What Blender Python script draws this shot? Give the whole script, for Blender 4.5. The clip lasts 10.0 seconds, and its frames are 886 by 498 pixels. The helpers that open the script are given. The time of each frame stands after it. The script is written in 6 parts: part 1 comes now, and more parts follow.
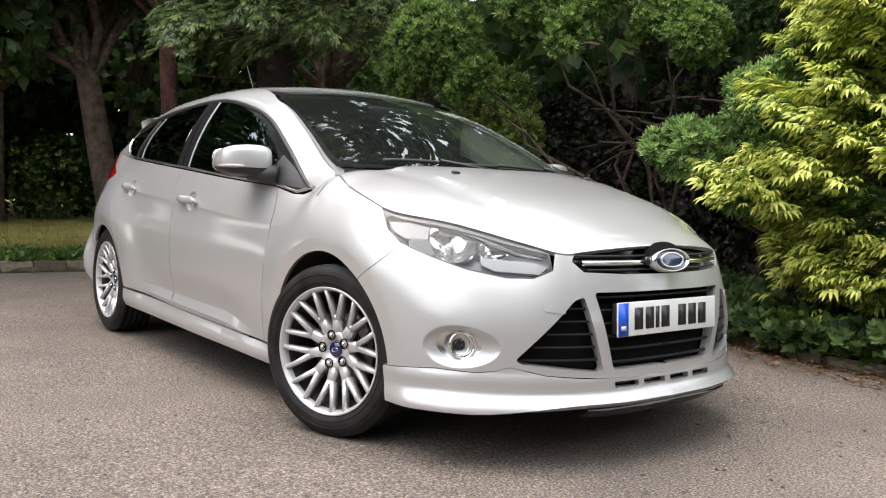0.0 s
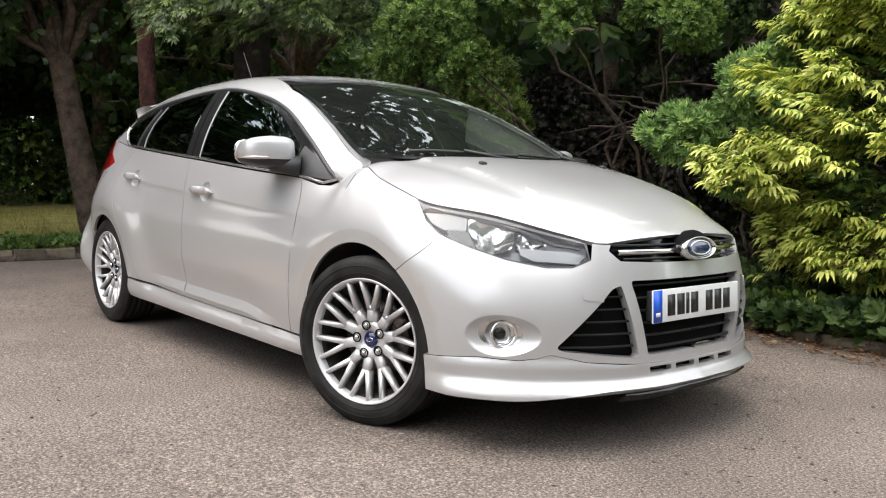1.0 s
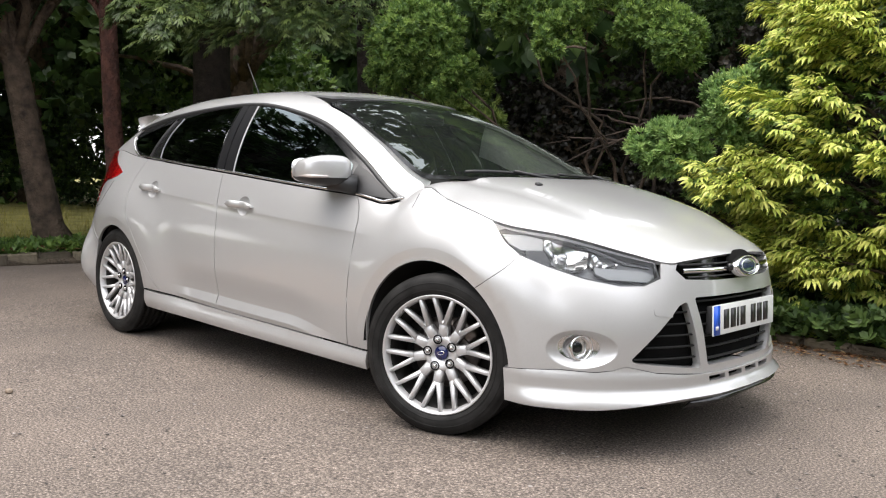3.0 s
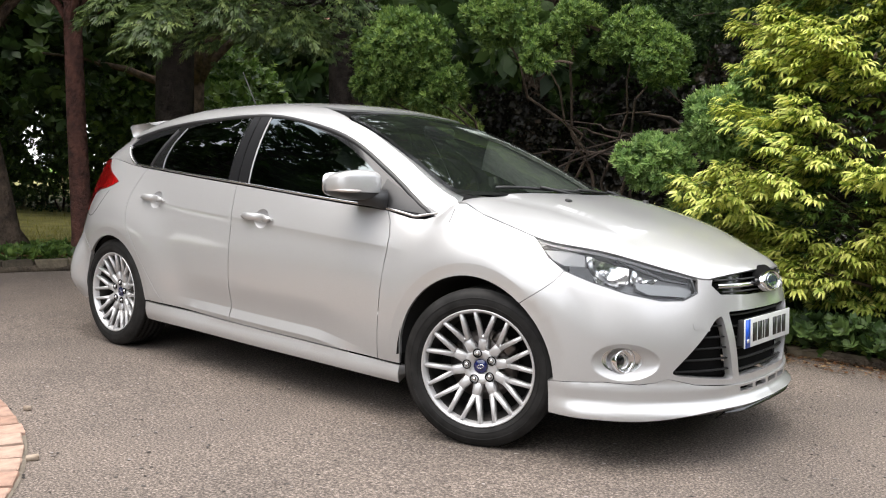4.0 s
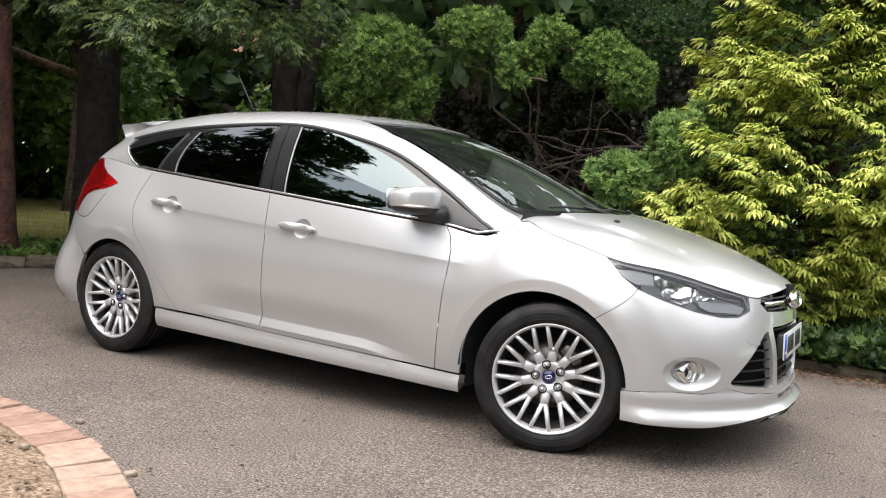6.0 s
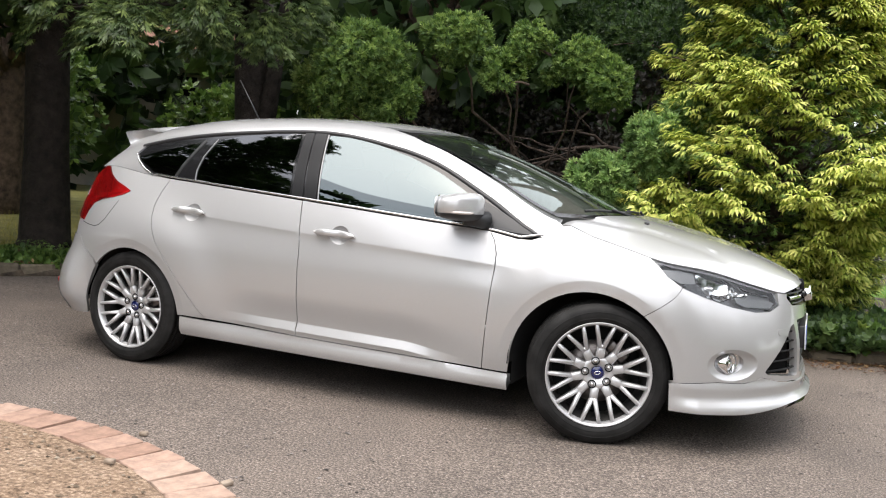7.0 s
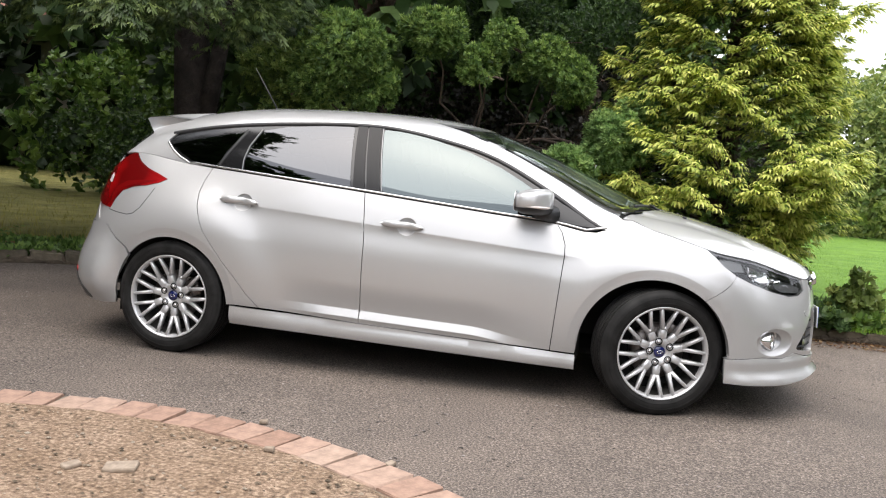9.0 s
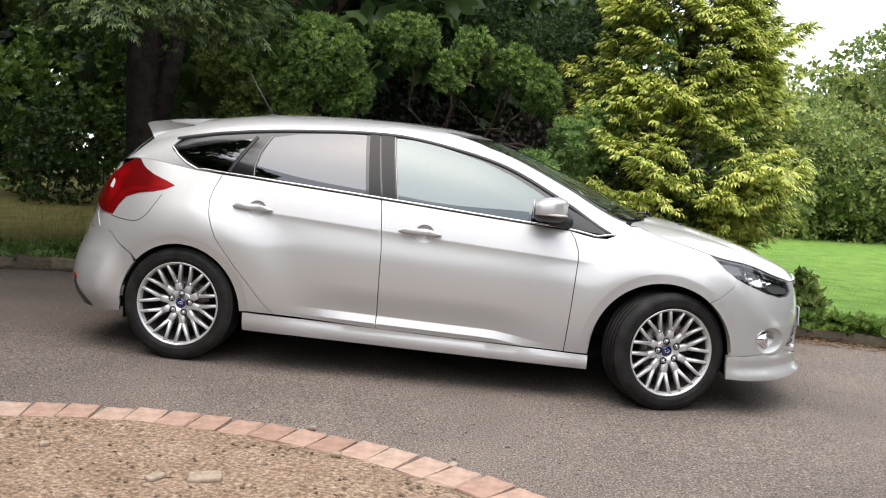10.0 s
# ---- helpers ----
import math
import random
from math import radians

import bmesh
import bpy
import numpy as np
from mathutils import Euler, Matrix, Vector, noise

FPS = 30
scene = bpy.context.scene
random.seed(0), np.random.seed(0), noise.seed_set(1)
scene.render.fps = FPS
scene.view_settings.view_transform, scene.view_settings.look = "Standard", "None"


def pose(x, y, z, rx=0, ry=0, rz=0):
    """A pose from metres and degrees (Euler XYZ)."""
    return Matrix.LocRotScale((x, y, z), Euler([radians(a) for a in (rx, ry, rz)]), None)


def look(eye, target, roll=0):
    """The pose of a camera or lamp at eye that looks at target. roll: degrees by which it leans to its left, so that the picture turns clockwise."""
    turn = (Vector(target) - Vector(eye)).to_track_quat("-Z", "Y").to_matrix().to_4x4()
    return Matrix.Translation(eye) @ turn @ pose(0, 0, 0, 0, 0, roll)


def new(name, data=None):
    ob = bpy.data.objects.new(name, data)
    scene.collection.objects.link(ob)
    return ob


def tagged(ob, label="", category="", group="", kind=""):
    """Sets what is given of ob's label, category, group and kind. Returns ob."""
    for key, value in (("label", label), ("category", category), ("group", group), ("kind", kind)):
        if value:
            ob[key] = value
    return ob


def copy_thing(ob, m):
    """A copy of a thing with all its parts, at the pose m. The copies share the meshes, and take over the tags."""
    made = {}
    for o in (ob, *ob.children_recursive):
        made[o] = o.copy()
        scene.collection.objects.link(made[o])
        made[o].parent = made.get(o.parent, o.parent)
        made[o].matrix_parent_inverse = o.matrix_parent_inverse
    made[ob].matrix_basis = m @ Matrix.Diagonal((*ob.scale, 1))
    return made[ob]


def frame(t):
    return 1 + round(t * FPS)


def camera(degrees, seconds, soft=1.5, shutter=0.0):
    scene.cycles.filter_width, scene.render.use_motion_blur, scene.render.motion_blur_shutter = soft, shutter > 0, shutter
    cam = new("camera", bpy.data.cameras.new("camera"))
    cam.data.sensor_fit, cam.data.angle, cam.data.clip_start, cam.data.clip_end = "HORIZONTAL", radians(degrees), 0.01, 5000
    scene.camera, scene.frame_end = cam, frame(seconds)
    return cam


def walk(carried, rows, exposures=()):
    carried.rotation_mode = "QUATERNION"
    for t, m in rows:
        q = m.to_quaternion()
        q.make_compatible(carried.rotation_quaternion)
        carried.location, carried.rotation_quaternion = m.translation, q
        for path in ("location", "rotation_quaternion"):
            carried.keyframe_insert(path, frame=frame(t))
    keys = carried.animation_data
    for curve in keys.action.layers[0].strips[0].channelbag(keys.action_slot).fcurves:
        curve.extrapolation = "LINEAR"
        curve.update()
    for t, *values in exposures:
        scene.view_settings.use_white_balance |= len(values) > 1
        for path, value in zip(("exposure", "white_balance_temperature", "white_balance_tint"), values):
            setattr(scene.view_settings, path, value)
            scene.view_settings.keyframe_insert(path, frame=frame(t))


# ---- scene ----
cam = camera(55.2, 10.0, 1.12)
PATH = [
    (0, (5.259, -2.358, 0.883), (3.675, -1.143, 0.758), 1.7),
    (0.5, (5.204, -2.453, 0.911), (3.642, -1.212, 0.771), 1.6),
    (1, (5.131, -2.594, 0.919), (3.61, -1.306, 0.748), 1.2),
    (1.5, (5.11, -2.694, 0.926), (3.607, -1.388, 0.747), 1.1),
    (2, (5.057, -2.852, 0.967), (3.583, -1.513, 0.784), 0.7),
    (2.5, (4.974, -2.982, 0.982), (3.54, -1.599, 0.802), 1.2),
    (4, (4.574, -3.444, 1.03), (3.311, -1.901, 0.873), 2.2),
    (4.5, (4.441, -3.583, 1.042), (3.233, -1.996, 0.888), 2.6),
    (5, (4.236, -3.741, 1.066), (3.094, -2.106, 0.915), 3.2),
    (5.5, (4.128, -3.876, 1.065), (3.053, -2.195, 0.917), 3.9),
    (7, (3.462, -4.457, 1.096), (2.661, -2.63, 0.947), 3.4),
    (7.5, (3.252, -4.619, 1.085), (2.551, -2.752, 0.929), 3.2),
    (8, (2.957, -4.773, 1.099), (2.366, -2.871, 0.914), 3.9),
    (8.5, (2.7, -4.893, 1.106), (2.19, -2.969, 0.919), 4.5),
    (9, (2.447, -5.065, 1.094), (2.02, -3.118, 0.924), 4.4),
    (9.5, (2.213, -5.182, 1.111), (1.867, -3.219, 0.94), 4.4),
    (10, (1.863, -5.291, 1.099), (1.669, -3.307, 0.943), 4.7),
]
walk(cam, [(t, look(eye, target, roll)) for t, eye, target, roll in PATH],
     exposures=[(0.0, 1.36, 6760, 11), (5.0, 1.34, 6760, 11), (7.5, 1.20, 6720, 11), (10.0, 1.05, 6700, 11)])

# ---- light ----
world = bpy.data.worlds.new("sky")
scene.world = world
world.use_nodes = True
wn = world.node_tree
sky = wn.nodes.new("ShaderNodeTexSky")
sky.sky_type, sky.sun_disc = "NISHITA", False
SUN_ELEV, SUN_ROT = 70.0, 196.0
sky.sun_elevation, sky.sun_rotation = radians(SUN_ELEV), radians(SUN_ROT)
sky.air_density, sky.dust_density, sky.ozone_density = 1.0, 3.5, 0.6
veil = wn.nodes.new("ShaderNodeMix")  # thin even cloud: the blue is mostly washed out
veil.data_type = "RGBA"
veil.inputs["Factor"].default_value = 0.65
wn.links.new(sky.outputs[0], veil.inputs["A"])
veil.inputs["B"].default_value = (9.2, 9.5, 10.0, 1)
wn.links.new(veil.outputs["Result"], wn.nodes["Background"].inputs[0])
wn.nodes["Background"].inputs[1].default_value = 0.15
sun_data = bpy.data.lights.new("sun", "SUN")
sun_data.energy, sun_data.angle, sun_data.color = 1.25, radians(60), (1.0, 0.985, 0.955)
sun = new("sun", sun_data)
az = radians(SUN_ROT)
sun_dir = Vector((math.sin(az) * math.cos(radians(SUN_ELEV)), math.cos(az) * math.cos(radians(SUN_ELEV)), math.sin(radians(SUN_ELEV))))
sun.matrix_world = look(sun_dir * 30, (0, 0, 0))


# ---- materials ----
def material(name, color, rough=0.5, metal=0.0, coat=0.0, spec=0.5):
    m = bpy.data.materials.new(name)
    m.use_nodes = True
    b = m.node_tree.nodes["Principled BSDF"]
    b.inputs["Base Color"].default_value = (*color, 1)
    b.inputs["Roughness"].default_value = rough
    b.inputs["Metallic"].default_value = metal
    b.inputs["Coat Weight"].default_value = coat
    b.inputs["Coat Roughness"].default_value = 0.03
    b.inputs["Specular IOR Level"].default_value = spec
    return m


def node(m, kind, **inputs):
    n = m.node_tree.nodes.new(kind)
    for k, v in inputs.items():
        n.inputs[k.replace("_", " ")].default_value = v
    return n


def wire(m, a, b):
    m.node_tree.links.new(a, b)


def shader(m):
    return m.node_tree.nodes["Principled BSDF"]


def ramp(m, source, stops):
    r = m.node_tree.nodes.new("ShaderNodeValToRGB")
    while len(r.color_ramp.elements) < len(stops):
        r.color_ramp.elements.new(0.5)
    for e, (p, c) in zip(r.color_ramp.elements, stops):
        e.position, e.color = p, (*c, 1)
    wire(m, source, r.inputs[0])
    return r.outputs[0]


def noise_tex(m, scale, detail=4.0, rough=0.55):
    tc = m.node_tree.nodes.get("place") or m.node_tree.nodes.new("ShaderNodeTexCoord")
    tc.name = "place"
    n = node(m, "ShaderNodeTexNoise", Scale=scale, Detail=detail, Roughness=rough)
    wire(m, tc.outputs["Object"], n.inputs["Vector"])
    return n.outputs["Fac"]


def bump(m, height, strength, distance):
    b = node(m, "ShaderNodeBump", Strength=strength, Distance=distance)
    wire(m, height, b.inputs["Height"])
    wire(m, b.outputs[0], shader(m).inputs["Normal"])
    return b


def mix_color(m, fac, a, b, mode="MIX"):
    n = m.node_tree.nodes.new("ShaderNodeMix")
    n.data_type, n.blend_type = "RGBA", mode
    for v, key in ((fac, "Factor"), (a, "A"), (b, "B")):
        if isinstance(v, (int, float)):
            n.inputs[key].default_value = v
        elif isinstance(v, tuple):
            n.inputs[key].default_value = (*v, 1)
        else:
            wire(m, v, n.inputs[key])
    return n.outputs["Result"]


def mottled(name, lo, hi, scale, rough, fine=60.0, depth=0.002, strength=0.4, metal=0.0):
    m = material(name, hi, rough, metal)
    c = ramp(m, noise_tex(m, scale), [(0.3, lo), (0.7, hi)])
    wire(m, c, shader(m).inputs["Base Color"])
    bump(m, noise_tex(m, fine, 5), strength, depth)
    return m


def leaf_material(name, dark, mid, light, rough=0.5):
    m = material(name, mid, rough)
    g = m.node_tree.nodes.new("ShaderNodeNewGeometry")
    c1 = ramp(m, g.outputs["Random Per Island"], [(0.0, dark), (0.55, mid), (1.0, light)])
    c2 = mix_color(m, noise_tex(m, 2.2, 3), c1, light, "MULTIPLY")
    c = mix_color(m, 0.35, c1, c2)
    wire(m, c, shader(m).inputs["Base Color"])
    t = node(m, "ShaderNodeBsdfTranslucent")
    wire(m, c, t.inputs["Color"])
    mx = m.node_tree.nodes.new("ShaderNodeMixShader")
    mx.inputs[0].default_value = 0.4
    wire(m, shader(m).outputs[0], mx.inputs[1])
    wire(m, t.outputs[0], mx.inputs[2])
    wire(m, mx.outputs[0], m.node_tree.nodes["Material Output"].inputs[0])
    return m


def pane_material(name, tint, gloss_tint=(1, 1, 1), ior=1.5, pale_mix=0.0):
    """Thin tinted glass: straight-through tint with a mirror sheen that grows at grazing angles."""
    m = bpy.data.materials.new(name)
    m.use_nodes = True
    m.node_tree.nodes.remove(m.node_tree.nodes["Principled BSDF"])
    tr = node(m, "ShaderNodeBsdfTransparent", Color=(*tint, 1))
    gl = node(m, "ShaderNodeBsdfGlossy", Color=(*gloss_tint, 1), Roughness=0.01)
    fr = node(m, "ShaderNodeFresnel", IOR=ior)
    mx = m.node_tree.nodes.new("ShaderNodeMixShader")
    wire(m, fr.outputs[0], mx.inputs[0])
    wire(m, tr.outputs[0], mx.inputs[1])
    wire(m, gl.outputs[0], mx.inputs[2])
    # pale diffuse mixed evenly over the pane, lifting its darkest tones
    film = node(m, "ShaderNodeBsdfDiffuse", Color=(0.62, 0.70, 0.66, 1))
    over = m.node_tree.nodes.new("ShaderNodeMixShader")
    over.inputs[0].default_value = pale_mix
    wire(m, mx.outputs[0], over.inputs[1])
    wire(m, film.outputs[0], over.inputs[2])
    wire(m, over.outputs[0], m.node_tree.nodes["Material Output"].inputs[0])
    return m


PAINT = material("silver_paint", (0.60, 0.605, 0.61), 0.40, 0.46, 1.0)
shader(PAINT).inputs["Coat Roughness"].default_value = 0.09
flake = noise_tex(PAINT, 900, 2)
wire(PAINT, ramp(PAINT, flake, [(0.25, (0.39, 0.388, 0.388)), (0.75, (0.53, 0.528, 0.528))]), shader(PAINT).inputs["Base Color"])
GAP = material("gap_black", (0.006, 0.006, 0.006), 0.9, 0, 0, 0.08)
TRIM = material("black_plastic", (0.022, 0.022, 0.023), 0.45)
bump(TRIM, noise_tex(TRIM, 700, 2), 0.25, 0.0006)
GLOSS = material("gloss_black", (0.012, 0.012, 0.013), 0.12)
PILLAR = material("pillar_black", (0.012, 0.012, 0.013), 0.30, 0, 0, 0.22)
CHROME = material("chrome", (0.82, 0.82, 0.83), 0.09, 1.0)
SATIN = material("satin_chrome", (0.72, 0.72, 0.72), 0.25, 1.0)
ALLOY = material("alloy", (0.56, 0.56, 0.565), 0.40, 0.55, 0.4)
# alloy barrel made near-black: the shade behind the spokes is in its colour
BARREL = mottled("shaded_barrel", (0.020, 0.019, 0.018), (0.05, 0.048, 0.046), 20, 0.6, metal=0.3)
STONE = mottled("pale_stone", (0.20, 0.155, 0.115), (0.37, 0.30, 0.235), 30, 0.95, 120, 0.004)
bump(ALLOY, noise_tex(ALLOY, 250, 2), 0.08, 0.0005)
RUBBER = mottled("tyre_rubber", (0.009, 0.0088, 0.0085), (0.024, 0.0235, 0.023), 14, 0.55, 180, 0.001)
shader(RUBBER).inputs["Specular IOR Level"].default_value = 0.14
SLAT = material("grille_slat", (0.010, 0.010, 0.010), 0.5, 0, 0, 0.2)
RED_DEEP = material("deep_red_lens", (0.15, 0.002, 0.003), 0.2, 0, 0.6)
DISC = mottled("brake_disc", (0.12, 0.10, 0.09), (0.22, 0.2, 0.19), 30, 0.4, metal=0.9)
LINER = mottled("arch_liner", (0.006, 0.006, 0.006), (0.013, 0.013, 0.012), 12, 0.95)
GLASS = pane_material("clear_glass", (0.05, 0.064, 0.06), (0.84, 0.97, 1.0), ior=1.95)
SCREEN = pane_material("windscreen_glass", (0.70, 0.80, 0.75), (0.92, 1.0, 0.95), ior=1.95, pale_mix=0.010)
PRIVACY = pane_material("privacy_glass", (0.03, 0.03, 0.034), (0.93, 0.95, 1.0), ior=1.85)
LENS = pane_material("lamp_lens", (0.93, 0.95, 0.96), ior=1.4)
RED = material("red_lens", (0.20, 0.002, 0.003), 0.22, 0, 0.5, 0.3)
wire(RED, ramp(RED, noise_tex(RED, 6, 1), [(0.35, (0.10, 0.0015, 0.002)), (0.62, (0.27, 0.003, 0.004))]), shader(RED).inputs["Base Color"])
shader(RED).inputs["Subsurface Weight"].default_value = 0.0
PALE = material("pale_lens", (0.7, 0.66, 0.66), 0.15, 0, 1.0)
AMBER = material("mirror_indicator", (0.45, 0.40, 0.38), 0.15, 0, 1.0)
PLATE = material("plate_white", (0.66, 0.67, 0.66), 0.35)
PLATE_BLUE = material("plate_blue", (0.012, 0.09, 0.55), 0.3)
INK = material("plate_ink", (0.012, 0.012, 0.012), 0.4)
BADGE = material("badge_blue", (0.006, 0.011, 0.075), 0.15, 0, 1.0)
CLOTH = mottled("seat_cloth", (0.012, 0.012, 0.013), (0.03, 0.03, 0.032), 40, 0.95)
DASH = mottled("dash_plastic", (0.010, 0.010, 0.011), (0.018, 0.018, 0.019), 30, 0.6)
HEADLINER = mottled("headliner", (0.30, 0.29, 0.27), (0.36, 0.35, 0.33), 40, 0.95)
# brighter copy of the lining, its colour raised in place of light inside
LIT_LINING = mottled("pillar_lining", (0.56, 0.57, 0.55), (0.66, 0.67, 0.65), 40, 0.95)
LAMPCAN = material("lamp_can", (0.20, 0.20, 0.205), 0.45, 0.45)
BEZEL = material("lamp_bezel", (0.06, 0.06, 0.062), 0.35)
DULL = material("dull_metal", (0.22, 0.22, 0.22), 0.35, 0.8)
REFLECTOR = material("reflector", (0.8, 0.8, 0.8), 0.12, 1.0)

ASPHALT = material("asphalt", (0.09, 0.085, 0.08), 0.85)
chips = ramp(ASPHALT, noise_tex(ASPHALT, 105, 4, 0.75), [(0.36, (0.032, 0.026, 0.022)), (0.47, (0.108, 0.090, 0.077)), (0.58, (0.225, 0.192, 0.167)), (0.70, (0.50, 0.435, 0.385))])
wide = ramp(ASPHALT, noise_tex(ASPHALT, 1.3, 5), [(0.25, (0.68, 0.66, 0.65)), (0.75, (1.12, 1.07, 1.03))])
wire(ASPHALT, mix_color(ASPHALT, 1.0, chips, wide, "MULTIPLY"), shader(ASPHALT).inputs["Base Color"])
bump(ASPHALT, noise_tex(ASPHALT, 105, 4, 0.75), 0.8, 0.006)
SOIL = mottled("soil", (0.035, 0.026, 0.018), (0.11, 0.085, 0.06), 9, 0.95, 45, 0.03, 1.0)
DIRT = material("gravelly_dirt", (0.3, 0.24, 0.17), 0.95)
d1 = ramp(DIRT, noise_tex(DIRT, 55, 5, 0.7), [(0.32, (0.085, 0.055, 0.036)), (0.5, (0.275, 0.19, 0.13)), (0.68, (0.55, 0.42, 0.31))])
d2 = ramp(DIRT, noise_tex(DIRT, 4.5, 4), [(0.3, (0.72, 0.68, 0.62)), (0.7, (1.0, 1.0, 1.0))])
wire(DIRT, mix_color(DIRT, 1.0, d1, d2, "MULTIPLY"), shader(DIRT).inputs["Base Color"])
bump(DIRT, noise_tex(DIRT, 60, 5, 0.7), 0.9, 0.012)
DRYLAWN = mottled("dry_lawn_ground", (0.13, 0.13, 0.03), (0.26, 0.235, 0.07), 2.5, 0.95, 90, 0.03, 1.0)
LAWN = mottled("lawn_ground", (0.09, 0.20, 0.02), (0.18, 0.33, 0.04), 3, 0.95, 90, 0.03, 1.0)
BRICK = material("paviour", (0.42, 0.22, 0.15), 0.9)
oi = BRICK.node_tree.nodes.new("ShaderNodeObjectInfo")
b1 = ramp(BRICK, oi.outputs["Random"], [(0.0, (0.30, 0.19, 0.145)), (0.4, (0.35, 0.23, 0.18)), (0.8, (0.385, 0.262, 0.208)), (1.0, (0.40, 0.295, 0.24))])
b2 = ramp(BRICK, noise_tex(BRICK, 28, 5), [(0.3, (0.68, 0.66, 0.64)), (0.7, (1.08, 1.05, 1.0))])
wire(BRICK, mix_color(BRICK, 1.0, b1, b2, "MULTIPLY"), shader(BRICK).inputs["Base Color"])
bump(BRICK, noise_tex(BRICK, 80, 5), 0.6, 0.004)
SETT = material("kerb_stone", (0.2, 0.17, 0.13), 0.95)
oi = SETT.node_tree.nodes.new("ShaderNodeObjectInfo")
s1 = ramp(SETT, oi.outputs["Random"], [(0.0, (0.08, 0.066, 0.05)), (0.5, (0.135, 0.112, 0.085)), (1.0, (0.20, 0.165, 0.125))])
s2 = ramp(SETT, noise_tex(SETT, 16, 5), [(0.3, (0.6, 0.62, 0.55)), (0.7, (1.1, 1.08, 1.02))])
wire(SETT, mix_color(SETT, 1.0, s1, s2, "MULTIPLY"), shader(SETT).inputs["Base Color"])
bump(SETT, noise_tex(SETT, 40, 5), 0.8, 0.01)
MORTAR = mottled("joint_sand", (0.16, 0.13, 0.10), (0.27, 0.23, 0.18), 20, 0.95, 200, 0.003)
BARK = mottled("bark", (0.035, 0.024, 0.018), (0.15, 0.105, 0.075), 9, 0.95, 30, 0.03, 1.0)
BARK_DARK = mottled("dark_bark", (0.012, 0.009, 0.007), (0.045, 0.034, 0.027), 9, 0.95, 30, 0.03, 1.0)
BARK_RED = mottled("red_bark", (0.032, 0.013, 0.010), (0.12, 0.048, 0.034), 9, 0.95, 30, 0.03, 1.0)
GOLD = leaf_material("golden_leaf", (0.27, 0.36, 0.07), (0.57, 0.63, 0.15), (0.90, 0.87, 0.32))
GOLDGREEN = leaf_material("golden_leaf_base", (0.06, 0.12, 0.022), (0.17, 0.26, 0.045), (0.36, 0.44, 0.09))
MIDLEAF = leaf_material("mid_leaf", (0.09, 0.15, 0.04), (0.23, 0.33, 0.085), (0.42, 0.50, 0.15))
YEWLEAF = leaf_material("yew_leaf", (0.06, 0.12, 0.03), (0.165, 0.27, 0.065), (0.31, 0.42, 0.11))
GREEN = leaf_material("green_leaf", (0.05, 0.10, 0.022), (0.13, 0.225, 0.05), (0.25, 0.36, 0.085))
BLUEGREEN = leaf_material("bluegreen_leaf", (0.10, 0.19, 0.06), (0.27, 0.42, 0.14), (0.46, 0.60, 0.23))
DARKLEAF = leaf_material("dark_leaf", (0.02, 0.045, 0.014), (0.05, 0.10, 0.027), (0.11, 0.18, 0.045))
FARLEAF = leaf_material("far_leaf", (0.08, 0.13, 0.032), (0.21, 0.28, 0.075), (0.40, 0.44, 0.14))
GRASS = leaf_material("grass_blade", (0.12, 0.26, 0.025), (0.24, 0.42, 0.05), (0.40, 0.56, 0.09))
DRYGRASS = leaf_material("dry_grass", (0.16, 0.17, 0.03), (0.30, 0.28, 0.06), (0.42, 0.37, 0.10))
LITTER = leaf_material("leaf_litter", (0.08, 0.035, 0.02), (0.22, 0.11, 0.05), (0.42, 0.30, 0.16))
# near-black brown leaf: the hollow's deep shade is put into its colour
SHADELEAF = leaf_material("shade_leaf", (0.010, 0.009, 0.006), (0.022, 0.019, 0.012), (0.045, 0.036, 0.022))
DEADWOOD = mottled("dead_wood", (0.025, 0.018, 0.014), (0.075, 0.052, 0.040), 20, 0.95)
ROOFTILE = mottled("far_roof", (0.20, 0.10, 0.07), (0.32, 0.17, 0.12), 6, 0.9)
RENDERWALL = mottled("far_wall", (0.5, 0.46, 0.4), (0.6, 0.56, 0.5), 2, 0.9)


# ---- mesh helpers ----
def put(name, verts, faces, mat, parent=None, smooth=True, label="", normals=None):
    me = bpy.data.meshes.new(name)
    me.from_pydata([tuple(v) for v in verts], [], [tuple(f) for f in faces])
    if smooth:
        me.polygons.foreach_set("use_smooth", [True] * len(me.polygons))
    me.materials.append(mat)
    me.update()
    if normals is not None:
        me.normals_split_custom_set_from_vertices([tuple(q) for q in normals])
    ob = new(name, me)
    if parent:
        ob.parent = parent
    if label:
        tagged(ob, label)
    return ob


def thing(name, label, category, group="", m=None):
    e = new(name)
    e.empty_display_size = 0.1
    if m is not None:
        e.matrix_world = m
    return tagged(e, label, category, group)


def join(*meshes):
    V, F = [], []
    for v, f in meshes:
        n = len(V)
        V += [tuple(p) for p in v]
        F += [tuple(i + n for i in q) for q in f]
    return V, F


def move(mesh, m):
    return [tuple(m @ Vector(v)) for v in mesh[0]], mesh[1]


def lathe(profile, n=48, axis="y", close=False):
    """Turn (radius, along) pairs round an axis."""
    V, F = [], []
    k = len(profile)
    for i in range(n):
        a = 2 * math.pi * i / n
        for r, h in profile:
            V.append((r * math.cos(a), h, r * math.sin(a)) if axis == "y" else (r * math.cos(a), r * math.sin(a), h))
    for i in range(n):
        j = (i + 1) % n
        for p in range(k if close else k - 1):
            q = (p + 1) % k
            F.append((i * k + p, i * k + q, j * k + q, j * k + p))
    return V, F


